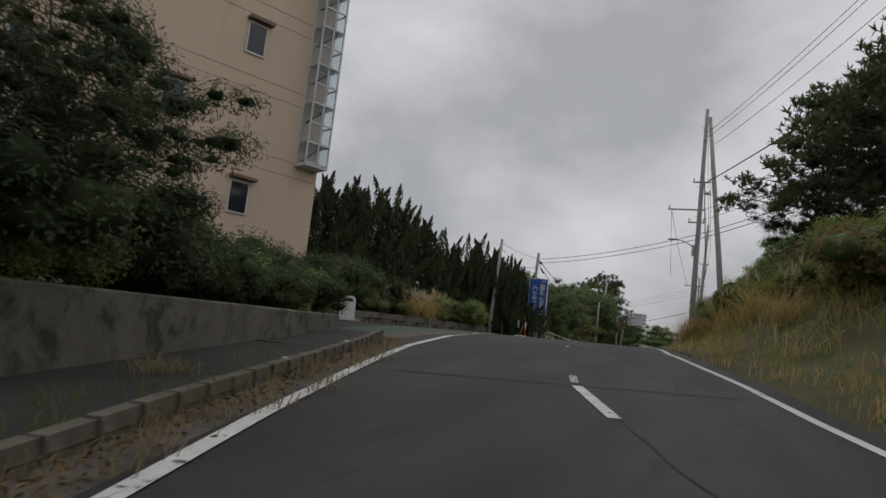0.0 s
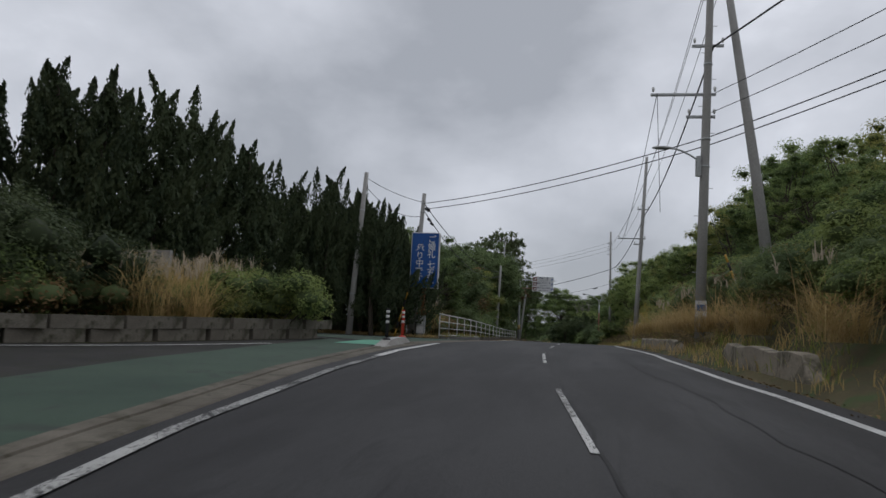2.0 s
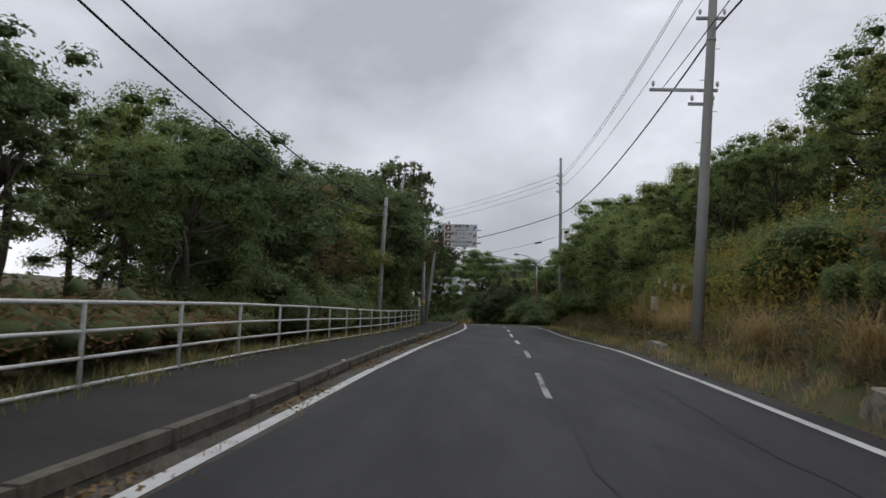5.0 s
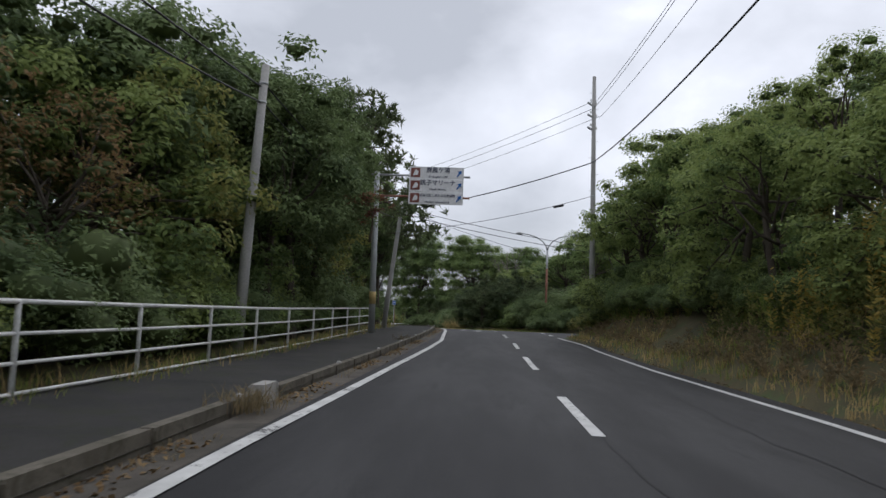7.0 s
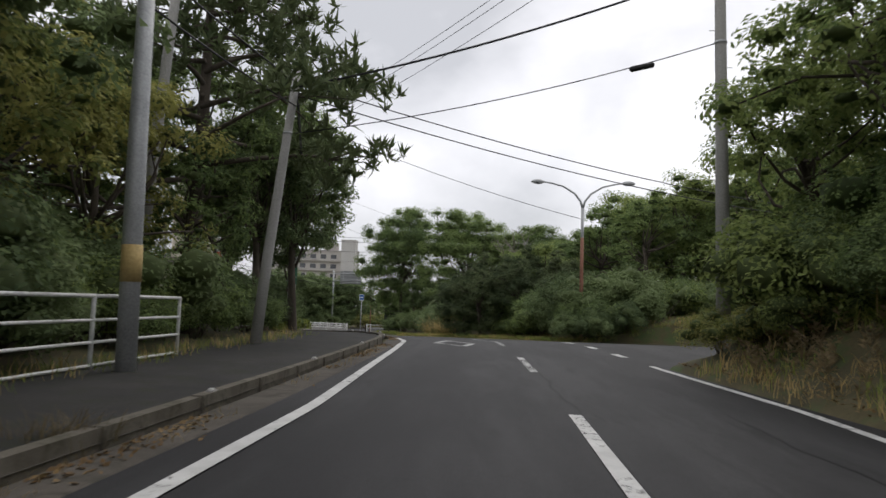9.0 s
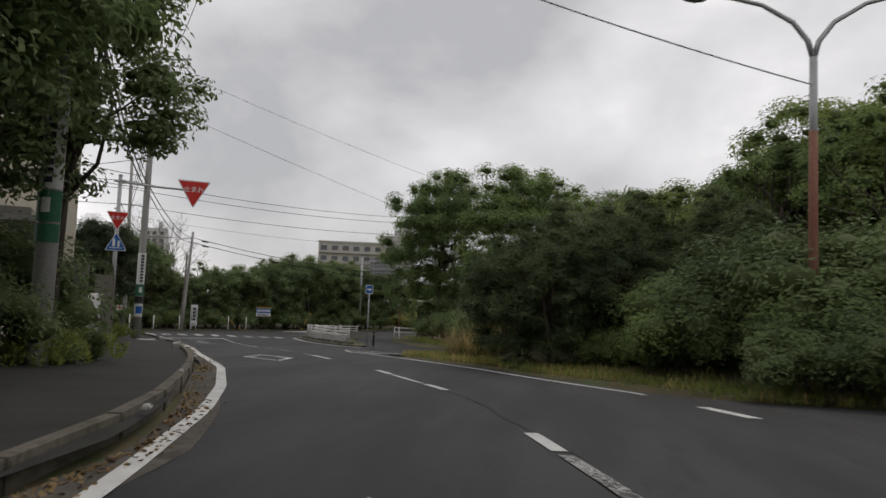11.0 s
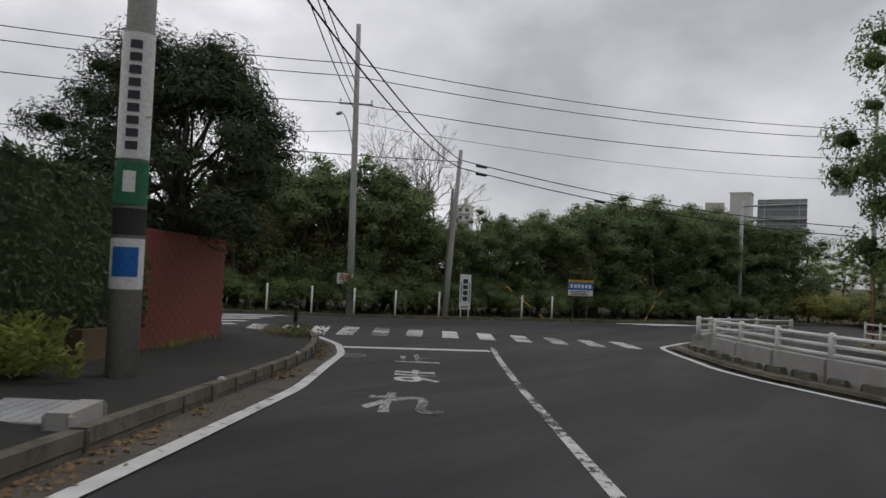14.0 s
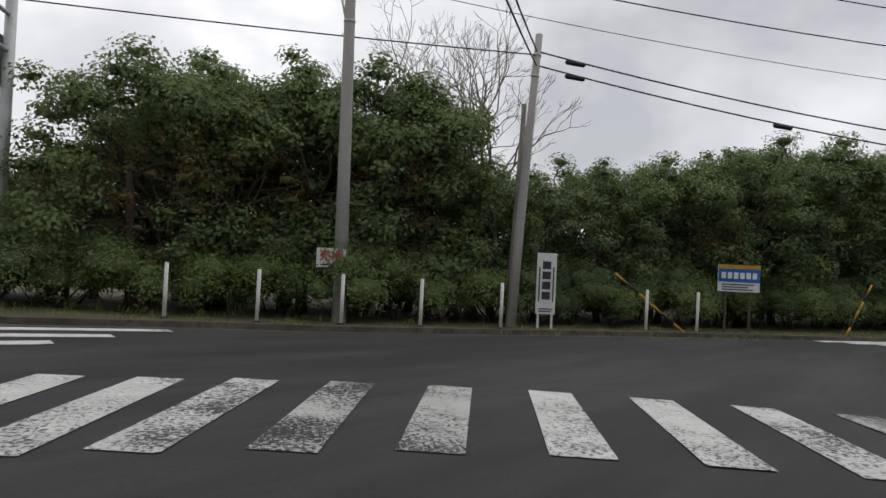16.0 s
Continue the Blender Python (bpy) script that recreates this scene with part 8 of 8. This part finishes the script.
for x, y, s in ((-17.5, 38.5, 0.9), (-19.0, 41.0, 0.9), (-16.5, 41.5, 0.9), (-12.6, 54.9, 0.6), (-13.6, 55.6, 0.8), (-12.0, 57.2, 0.8), (-10.9, 57.0, 0.6), (-11.4, 59.0, 0.8), (-11.6, 61.2, 0.85), (-11.5, 63.4, 0.8), (-12.6, 60.4, 1.0), (-13.0, 57.8, 0.9), (-11.3, 66.0, 0.8), (-12.8, 64.8, 1.05), (-11.5, 69.0, 0.8), (-12.6, 72.0, 0.9), (-11.6, 75.5, 0.8)):
    plant("bush_c", x, y, s)


def blades(name, at, length, width, lean, material, label, category="grass", up=0.9):
    """Grass: one bent ribbon for each point, in one mesh."""
    n = len(at)
    a = rng.uniform(0, 2 * math.pi, n)
    k = length * rng.uniform(0.55, 1.25, n)
    ln = lean * rng.uniform(0.3, 1.4, n)
    side = np.stack([-np.sin(a), np.cos(a), np.zeros(n)], 1) * (width * rng.uniform(0.7, 1.4, n))[:, None]
    out = np.stack([np.cos(a), np.sin(a), np.zeros(n)], 1)
    v = []
    for s, w in ((0.0, 0.8), (0.4, 1.0), (0.75, 0.7), (1.0, 0.12)):
        c = at + out * (k * ln * s * s)[:, None] + np.stack([np.zeros(n), np.zeros(n), k * up * (s - 0.35 * ln * s * s)], 1)
        v += [c - side * w / 2, c + side * w / 2]
    v = np.stack(v, 1).reshape(-1, 3)
    base = np.arange(n)[:, None] * 8
    f = np.concatenate([base + np.array(((j, j + 1, j + 3, j + 2),)) for j in (0, 2, 4)], 0)
    return obj(name, mesh_np(name, v, f, material), label=label, category=category, kind="stuff")


def tufts(spots, per, spread):
    spots = np.array(spots)
    p = np.repeat(spots, per, 0)
    p[:, :2] += rng.normal(size=(len(p), 2)) * spread
    return p


def on_ground(x, y, drop=0.03):
    return (x, y, hgt(x, y) - drop)


def verge_spots(n, y0, y1, d0, d1, line=GROUND_RIGHT, side=1):
    out = []
    while len(out) < n:
        y, d = rng.uniform(y0, y1), rng.uniform(d0, d1)
        if noise.noise((y * 0.22, d * 0.3, side)) < -0.25 and d > 0.7:
            continue
        out.append(on_ground(xat(line, y) + side * d, y))
    return out


blades("verge_grass", tufts(verge_spots(650, -4, 110, 0.0, 1.2), 9, 0.12), 0.32, 0.012, 0.5, GRASS_DRY, "short dry grass along the road edge")
blades("verge_grass", tufts(verge_spots(450, -4, 110, 0.1, 1.4), 9, 0.12), 0.36, 0.012, 0.5, GRASS_GREEN, "short green grass along the road edge")
blades("bank_grass", tufts(verge_spots(430, -4, 110, 0.9, 4.0), 12, 0.2), 0.62, 0.014, 0.9, GRASS_DRY, "tall dry grass on the bank")
blades("bank_grass", tufts(verge_spots(400, -4, 110, 0.9, 4.2), 14, 0.2), 0.6, 0.014, 0.8, GRASS_GREEN, "tall green grass on the bank")
clump_at = [on_ground(*rightbank(y, d)) for y, d in ((45.5, 1.4), (47.5, 1.3), (50, 1.6), (52.5, 1.4), (55.5, 1.2), (58, 1.5), (34.5, 1.6), (39.0, 1.5), (41.5, 1.4), (77.5, 1.8), (80, 1.7), (82, 2.0), (84.5, 1.6), (20, 1.8), (24, 1.8), (28, 1.6))]
blades("pampas_grass", tufts(clump_at, 170, 0.16), 1.25, 0.014, 1.25, GRASS_DRY, "arching tussocks of dry pampas grass", up=1.15)
golden = [(xat(RIGHT, y) + off, y, rz(y) + 0.35 + 0.25 * off) for y, off in ((31.5, 1.5), (34, 1.6), (36.5, 1.5), (39, 1.3), (41.5, 1.5), (43.6, 1.3), (46.4, 1.4), (47.2, 2.3), (49.2, 1.5), (50.2, 1.3), (51.0, 2.2), (53.2, 1.35), (54.0, 2.1), (56.6, 1.3), (58.2, 1.6), (60.2, 1.4), (62.4, 1.5), (64.6, 1.6), (67.0, 1.4), (70, 1.6), (75.5, 1.7), (76.8, 1.6), (78.2, 1.8), (79.4, 2.2), (77.6, 2.6), (80.6, 2.0), (81.4, 2.3), (82.4, 2.6), (83.5, 2.4), (88, 2.2))]
blades("pampas_grass", tufts(golden[::2], 240, 0.22), 1.05, 0.012, 1.5, GRASS_GOLD, "golden arching tussocks of pampas grass above a low wall", up=1.05)
plume_at = clump_at + bank[::3] + [(-17.0 + rng.normal() * 1.0, 39.4 + rng.normal() * 1.5, rz(39) + 0.5) for _ in range(14)] + [(-11.6 + rng.normal() * 0.5, 57.5 + rng.normal(), rz(57) + 0.2) for _ in range(6)]
blades("pampas_grass", tufts(plume_at[len(clump_at):], 90, 0.18), 1.5, 0.014, 0.9, GRASS_DRY, "tussocks of dry pampas grass behind the wall", up=1.15)
stalk = tufts(plume_at, 5, 0.2)
blades("pampas_plumes", stalk, 1.75, 0.012, 0.25, GRASS_DRY, "thin stalks of pampas grass", up=1.0)
tips = stalk + np.array((0, 0, 1.35)) + rng.normal(size=stalk.shape) * 0.12
blades("pampas_plumes", tufts(tips, 7, 0.02), 0.42, 0.02, 0.6, PLUME, "pale feathery pampas plumes", up=0.9)

# tall flowering weeds on the bank
def tall_weeds(spots, label, material, height=1.8, per=46, leaf=(0.13, 0.035)):
    base = np.repeat(np.array(spots), per, 0)
    k = rng.uniform(0.12, 1.0, (len(base), 1))
    tall = np.repeat(height * rng.uniform(0.6, 1.25, (len(spots), 1)), per, 0)
    sway = np.repeat(rng.normal(size=(len(spots), 2)) * 0.18, per, 0)
    ang = rng.uniform(0, 2 * math.pi, len(base))
    out = np.stack([np.cos(ang), np.sin(ang), 0 * ang], 1)
    at = base + np.hstack([sway * k * k, tall * k]) + out * 0.07
    along = unit(out + np.array((0, 0, 0.55)) + rng.normal(size=at.shape) * 0.25)
    return obj("tall_weeds", leaves("tall_weeds", rng, at, unit(np.cross(along, out + rng.normal(size=at.shape) * 0.4)), leaf[0], leaf[1], material, along), label=label, category="weeds", kind="stuff")


tall_weeds(verge_spots(430, 70, 88, 1.4, 5.2), "tall olive weeds on the bank", WEED_OLIVE, 2.1)
tall_weeds(verge_spots(160, 88, 109, 1.6, 3.4), "green weeds at the foot of the shrubs", GRASS_GREEN, 1.0)
tall_weeds(verge_spots(230, 64, 90, 1.2, 4.0), "tall yellowing goldenrod on the bank", WEED_GOLD, 2.0)
tall_weeds(verge_spots(420, 22, 64, 1.6, 5.0), "tall olive weeds above the low wall", WEED_OLIVE, 1.4)
tall_weeds(verge_spots(500, 40, 110, 0.5, 1.8), "brown withered weeds along the road edge", GRASS_WITHERED, 0.5, 30)

# weeds along the kerb at the start and in the gutter
weeds = []
for y in np.arange(2.5, 15.5, 0.12):
    weeds.append((xat(KERB_A, y) + rng.uniform(-0.1, 0.75), y, rz(y)))
blades("kerb_weeds", tufts(weeds, 11, 0.10), 0.22, 0.009, 0.8, GRASS_WITHERED, "dry weeds in the gutter")
weeds = [(xat(KERB_A, y) + rng.uniform(-1.1, 0.3), y, rz(y) + 0.08) for y in np.arange(2.0, 9.0, 0.3)]
blades("kerb_weeds", tufts(weeds, 14, 0.12), 0.26, 0.009, 0.8, GRASS_DULL, "green weeds growing over the kerb")
weeds = []
for y in np.arange(56, 157, 0.35):
    if noise.noise((y * 0.3, 3.0, 0.0)) > -0.05:
        weeds.append((xat(KERB_B, y) + rng.uniform(0.02, 0.28), y, rz(y)))
blades("kerb_weeds", tufts(weeds, 8, 0.07), 0.11, 0.008, 0.8, GRASS_WITHERED, "dry weeds and litter in the gutter")
for x, y in ((-7.5, 82.0), (-7.55, 81.6), (-7.5, 101.0), (-28.2, 157.4), (-28.9, 157.3), (-28.5, 157.1), (-5.2, 6.5)):
    blades("dry_weed_tuft", tufts([(x, y, rz(y) + 0.05)], 120, 0.17), 0.32, 0.009, 0.8, GRASS_WITHERED, "clump of dry brown weeds")
rail_foot = [(-10.1 + rng.uniform(-0.7, 0.45), y, rz(y) + 0.06) for y in np.arange(55, 120, 0.16)]
blades("rail_grass", tufts(rail_foot, 7, 0.12), 0.30, 0.010, 0.7, GRASS_GREEN, "rough grass under the railing")
blades("rail_grass", tufts(rail_foot[::2], 7, 0.14), 0.38, 0.010, 0.7, GRASS_DRY, "dry grass under the railing")
lawn = [(rng.uniform(-16, -10.3), rng.uniform(53.3, 55.6), rz(54.5) - 0.02) for _ in range(620)]
blades("verge_grass", tufts(lawn, 10, 0.12), 0.22, 0.010, 0.7, GRASS_DRY, "worn dry grass below the billboard")
patch("grass_verge", [(-8.3, 54.6), (-9.6, 53.0), (-11.6, 52.9), (-16.0, 53.7), (-24, 55), (-24, 58), (-10.2, 58)], 0.02, SOIL, "earth verge with worn grass", "verge")
# verge beyond the side road
spots = []
for _ in range(1100):
    y = rng.uniform(129.6, 150)
    spots.append(on_ground(xat(GROUND_RIGHT, y) + rng.uniform(0.0, 2.4), y + rng.uniform(0, 1.0)))
for _ in range(450):
    x = rng.uniform(-1, 22)
    spots.append(on_ground(x, 129.5 + rng.uniform(0.1, 1.8)))
blades("verge_grass", tufts(spots, 8, 0.12), 0.26, 0.012, 0.6, GRASS_GREEN, "fresh green grass on the verge")
blades("verge_grass", tufts(spots[::3], 9, 0.12), 0.3, 0.012, 0.6, GRASS_DRY, "yellowing grass on the verge")
spots = [(-8.3 + rng.uniform(-0.2, 2.0), rng.uniform(150, 160), rz(155) + 0.02) for _ in range(260)] + [(-9.5 - 0.45 * k + rng.uniform(0, 1.8), 160 + 1.0 * k, rz(165) + 0.02) for k in range(12) for _ in range(16)]
blades("verge_grass", tufts(spots, 12, 0.15), 0.34, 0.012, 0.6, GRASS_GREEN, "green grass along the slip road")
clump_at = [on_ground(-6.9, 142.2), on_ground(-6.4, 141.2), on_ground(-7.2, 143.2), on_ground(-6.2, 142.6)]
blades("pampas_grass", tufts(clump_at, 110, 0.28), 1.4, 0.014, 1.2, GRASS_DRY, "arching tussocks of pale dry grass", up=1.1)
blades("pampas_grass", tufts(clump_at, 150, 0.3), 1.15, 0.014, 1.3, GRASS_DULL, "arching green tussocks among dry stalks", up=1.05)
spots = [(-34.6 + ux * s - uy * d, 167.5 + uy * s + ux * d, rz(167.5 + uy * s)) for s, d in zip(rng.uniform(-16, 32, 800), rng.uniform(0.4, 3.6, 800))]
blades("verge_grass", tufts(spots[::2], 7, 0.12), 0.15, 0.010, 0.6, GRASS_GREEN, "short rough grass below the thicket")
spots = [(-28.4 + 0.57 * s - rng.uniform(0, 0.7), 155.0 - 0.82 * s, rz(154) + 0.08) for s in np.linspace(0, 4.5, 60)]
blades("verge_grass", tufts(spots, 12, 0.12), 0.24, 0.010, 0.7, GRASS_GREEN, "weeds along the foot of the brick wall")


# ---- small things on the ground ----
LITTER = leafy("fallen_leaves", (0.07, 0.045, 0.02), (0.14, 0.085, 0.035), (0.22, 0.15, 0.07), through_light=0.1)


def litter(spots, label, size=0.07):
    at = np.array(spots)
    up = unit(rng.normal(size=at.shape) * 0.35 + np.array((0, 0, 1.0)))
    return obj("fallen_leaves", leaves("fallen_leaves", rng, at, up, size, size * 0.6, LITTER), label=label, category="leaf litter", kind="stuff")


spots = []
for y in np.arange(56, 157, 0.02):
    if noise.noise((y * 0.35, 9.0, 0.0)) > 0.0:
        spots.append((xat(KERB_B, y) + abs(rng.normal()) * 0.16 + 0.03, y, rz(y) + 0.022))
litter(spots, "brown fallen leaves blown into the gutter")
litter([(xat(KERB_A, y) + abs(rng.normal()) * 0.2 + 0.03, y, rz(y) + 0.022) for y in np.arange(0, 16, 0.016)], "brown fallen leaves along the kerb")
litter([(xat(RIGHT, y) + 0.2 + abs(rng.normal()) * 0.4, y, hgt(xat(RIGHT, y) + 0.5, y) + 0.05) for y in np.arange(20, 111, 0.03)], "brown fallen leaves on the road edge")
litter([(xat(GROUND_RIGHT, y) + abs(rng.normal()) * 0.7, y, hgt(xat(GROUND_RIGHT, y) + 0.3, y) + 0.05) for y in np.arange(130, 147, 0.02)], "brown fallen leaves in the verge grass")


def cover_plate(x, y, wide, long, turn, z, label, material, ribs=0):
    t = thing("cover_plate", (x, y, rz(y) + z), label, "drain cover", turn=turn)
    part("plate", Build().box((0, 0, 0.0), (wide, long, 0.02), bevel=0.004).mesh("plate", material), t)
    part("rim", Build().box((0, -long / 2 - 0.02, -0.003), (wide + 0.08, 0.04, 0.02)).box((0, long / 2 + 0.02, -0.003), (wide + 0.08, 0.04, 0.02)).mesh("rim", CONCRETE), t)
    for k in range(ribs):
        part("rib", Build().box((wide * ((k + 0.5) / ribs - 0.5), 0, 0.013), (0.02, long * 0.9, 0.01)).mesh("rib", material), t)


cover_plate(-6.85, 11.2, 0.45, 0.35, 12, 0.108, "small square iron cover in the pavement", CONCRETE)
cover_plate(-7.85, 16.5, 0.7, 0.6, 15, 0.03, "dark square iron cover in the bay", DARK_METAL)
cover_plate(-21.75, 147.2, 0.75, 0.9, 33, 0.112, "ribbed steel plate ramp beside the kerb", STEEL, 7)
hole = thing("manhole_cover", (-24.98, 155.6, rz(155.6)), "round iron manhole cover in the road", "manhole cover")
part("rim", Build().tube([(0, 0, -0.01), (0, 0, 0.008)], [0.34, 0.34], 28).mesh("rim", CONCRETE), hole)
part("lid", Build().tube([(0, 0, 0.0), (0, 0, 0.012)], [0.29, 0.29], 28).mesh("lid", DARK_METAL), hole)
painted("bay_line", ribbon(dense([(-14.2, 30.2), (-13.3, 31.2), (-12.3, 32.7), (-11.65, 33.95), (-10.8, 36.1)], 0.4), -0.06, 0.06, 0.008).mesh("bay_line", WHITE_LINE), "white line across the bay")
block = thing("pale_wall", (-20.4, 46.0, rz(46)), "pale concrete block wall behind pampas grass", "wall", turn=-8)
part("wall", Build().box((0, 0, 1.5), (2.2, 0.2, 3.0), bevel=0.02).mesh("wall", PALE_KERB), block)
# mended strips in the carriageway
PATCH_TAR = surface("newer_asphalt_patch", (0.012, 0.012, 0.013), (0.024, 0.024, 0.025), 1.2, 60, 0.75, bump=0.5)
for y0, y1, a0, a1 in ((10.2, 10.5, -2.6, 2.3), (47, 47.3, -3.0, 2.7), (79.0, 79.3, -3.1, 3.0), (84.0, 84.3, -3.0, 3.0), (118.0, 118.3, -2.8, 2.6)):
    q = cut(CENTRE, y0, y1, 0.3)
    if len(q) > 1:
        painted("road_patch", ribbon(q, a0, a1, 0.0045).mesh("road_patch", PATCH_TAR), "dark mended strip of newer asphalt")

# dense undergrowth behind the railing, under the trees
for y in np.arange(84, 114, 2.0):
    plant(rng.choice("bush_d bush_m bush_m bush_b".split()), xat(GROUND_LEFT, y) - 4.2 + rng.normal() * 0.3, y, rng.uniform(1.1, 1.5))
    if int(y) % 4 == 0:
        plant("tree_t", xat(GROUND_LEFT, y) - 10.5 + rng.normal() * 0.5, y, rng.uniform(0.8, 1.0))
# taller crowns at the back of the right bank
for x, y, s in ((8.4, 104.0, 1.0), (10.4, 107.0, 1.15), (7.6, 108.5, 0.95)):
    plant("tree_b", x, y, s)
# undergrowth that closes the thicket across the junction
for s in np.arange(-10, 32, 2.6):
    for d, kind, size in ((7.6, "bush_d", 1.3), (11.5, "tree_t", 0.8 if -5 < s < 5 or s > 14 else 0.62)):
        x, y = -34.6 + ux * s - uy * d, 167.5 + uy * s + ux * d
        plant(kind, x + rng.normal() * 0.3, y + rng.normal() * 0.3, size * rng.uniform(0.9, 1.1))
for s, d, size in ((-5.2, 5.8, 0.72), (-3.0, 6.0, 0.95), (-1.2, 7.0, 1.05), (3.4, 6.4, 1.0), (15.5, 5.8, 0.7)):
    plant("fine_e", -34.6 + ux * s - uy * d, 167.5 + uy * s + ux * d, size)
for a, d, size in ((0.0, 12.6, 1.15), (2.4, 12.9, 1.2), (4.8, 12.6, 1.1), (-3.0, 12.4, 1.0)):
    plant("tree_t", -34.6 + ux * a - uy * d, 167.5 + uy * a + ux * d, size)
tall_weeds([(-27.6 + rng.normal() * 0.3, 157.05 + rng.normal() * 0.22, rz(157) + 0.08) for _ in range(26)], "weeds gone to seed at the kerb corner", GRASS_DULL, 0.34, 30, (0.07, 0.02))
tall_weeds(verge_spots(50, 86, 100, 2.6, 4.6), "yellow green weeds leaning from the bank", WEED_GOLD, 1.6)
# green shrubs that close the bank beside the bend
for y in np.arange(87, 111, 1.15):
    for d in (2.4, 3.5):
        plant(rng.choice("bush_d bush_m bush_m bush_a".split()), *rightbank(y + rng.uniform(-0.4, 0.4), d + rng.uniform(-0.2, 0.4)), rng.uniform(0.55, 0.8) if d < 3 else rng.uniform(0.8, 1.15))
plant("spindly", *rightbank(101.0, 2.9), 0.42)
plant("spindly", *rightbank(97.4, 3.1), 0.36)
# growth round the advert pole, hiding the building behind it
plant("fine_h", -13.1, 128.5, 1.0)
for x, y, s in ((-13.5, 129.6, 0.4), (-14.3, 130.3, 0.35), (-13.6, 126.9, 0.8), (-13.0, 128.9, 0.5), (-14.9, 128.6, 1.2)):
    plant("bush_d", x, y, s)
plant("fine_a", -16.4, 129.4, 0.5)
tall_weeds([(-12.7 + rng.normal() * 0.35, 128.2 + rng.normal() * 0.7, rz(128) + 0.1) for _ in range(40)], "rank weeds round the foot of the advert pole", GRASS_GREEN, 0.55)
tall_weeds([(-23.9 + rng.normal() * 0.35, 148.2 + rng.normal() * 0.5, rz(148) + 0.1) for _ in range(46)], "green weeds at the end of the low wall", GRASS_GREEN, 0.6)
# bushes in front of the twin lamp
for x, y, s in ((0.3, 130.0, 0.62), (1.4, 130.2, 0.7), (0.9, 130.6, 0.8), (2.4, 130.4, 0.75)):
    plant("bush_d", x, y, s)
# dark growth under the spreading tree by the slip road
for x, y, s in ((-10.4, 172.0, 0.62), (-9.2, 169.4, 0.7), (-8.4, 173.0, 0.95), (-7.4, 166.4, 0.75)):
    plant("tree_t", x, y, s)
# autumn scrub beyond the slip road
for i in range(14):
    plant("bush_c" if i % 3 else "bush_b", -19.5 + 0.8 * i + rng.normal() * 0.4, 199.0 - 0.9 * i + rng.normal() * 0.6, rng.uniform(0.9, 1.5))
plant("fine_h", -15.0, 126.4, 1.0)
for x, y, s in ((-9.5, 180, 0.8), (-6, 178, 0.8), (-3, 175, 0.8), (-13, 184, 0.75)):
    plant("tree_u", x, y, s)
# weeds and scrub over the bare earth of the bank before the bend
tall_weeds(verge_spots(240, 82, 98, 1.3, 4.2), "mixed dull green weeds on the bank", GRASS_DULL, 1.0)
tall_weeds(verge_spots(110, 82, 98, 1.3, 4.0), "olive weeds among dull green ones", WEED_OLIVE, 1.2)
for y in np.arange(82, 90, 1.3):
    plant("bush_b" if int(y) % 2 else "bush_m", *rightbank(y, 3.0 + rng.uniform(-0.3, 0.5)), rng.uniform(0.5, 0.75))
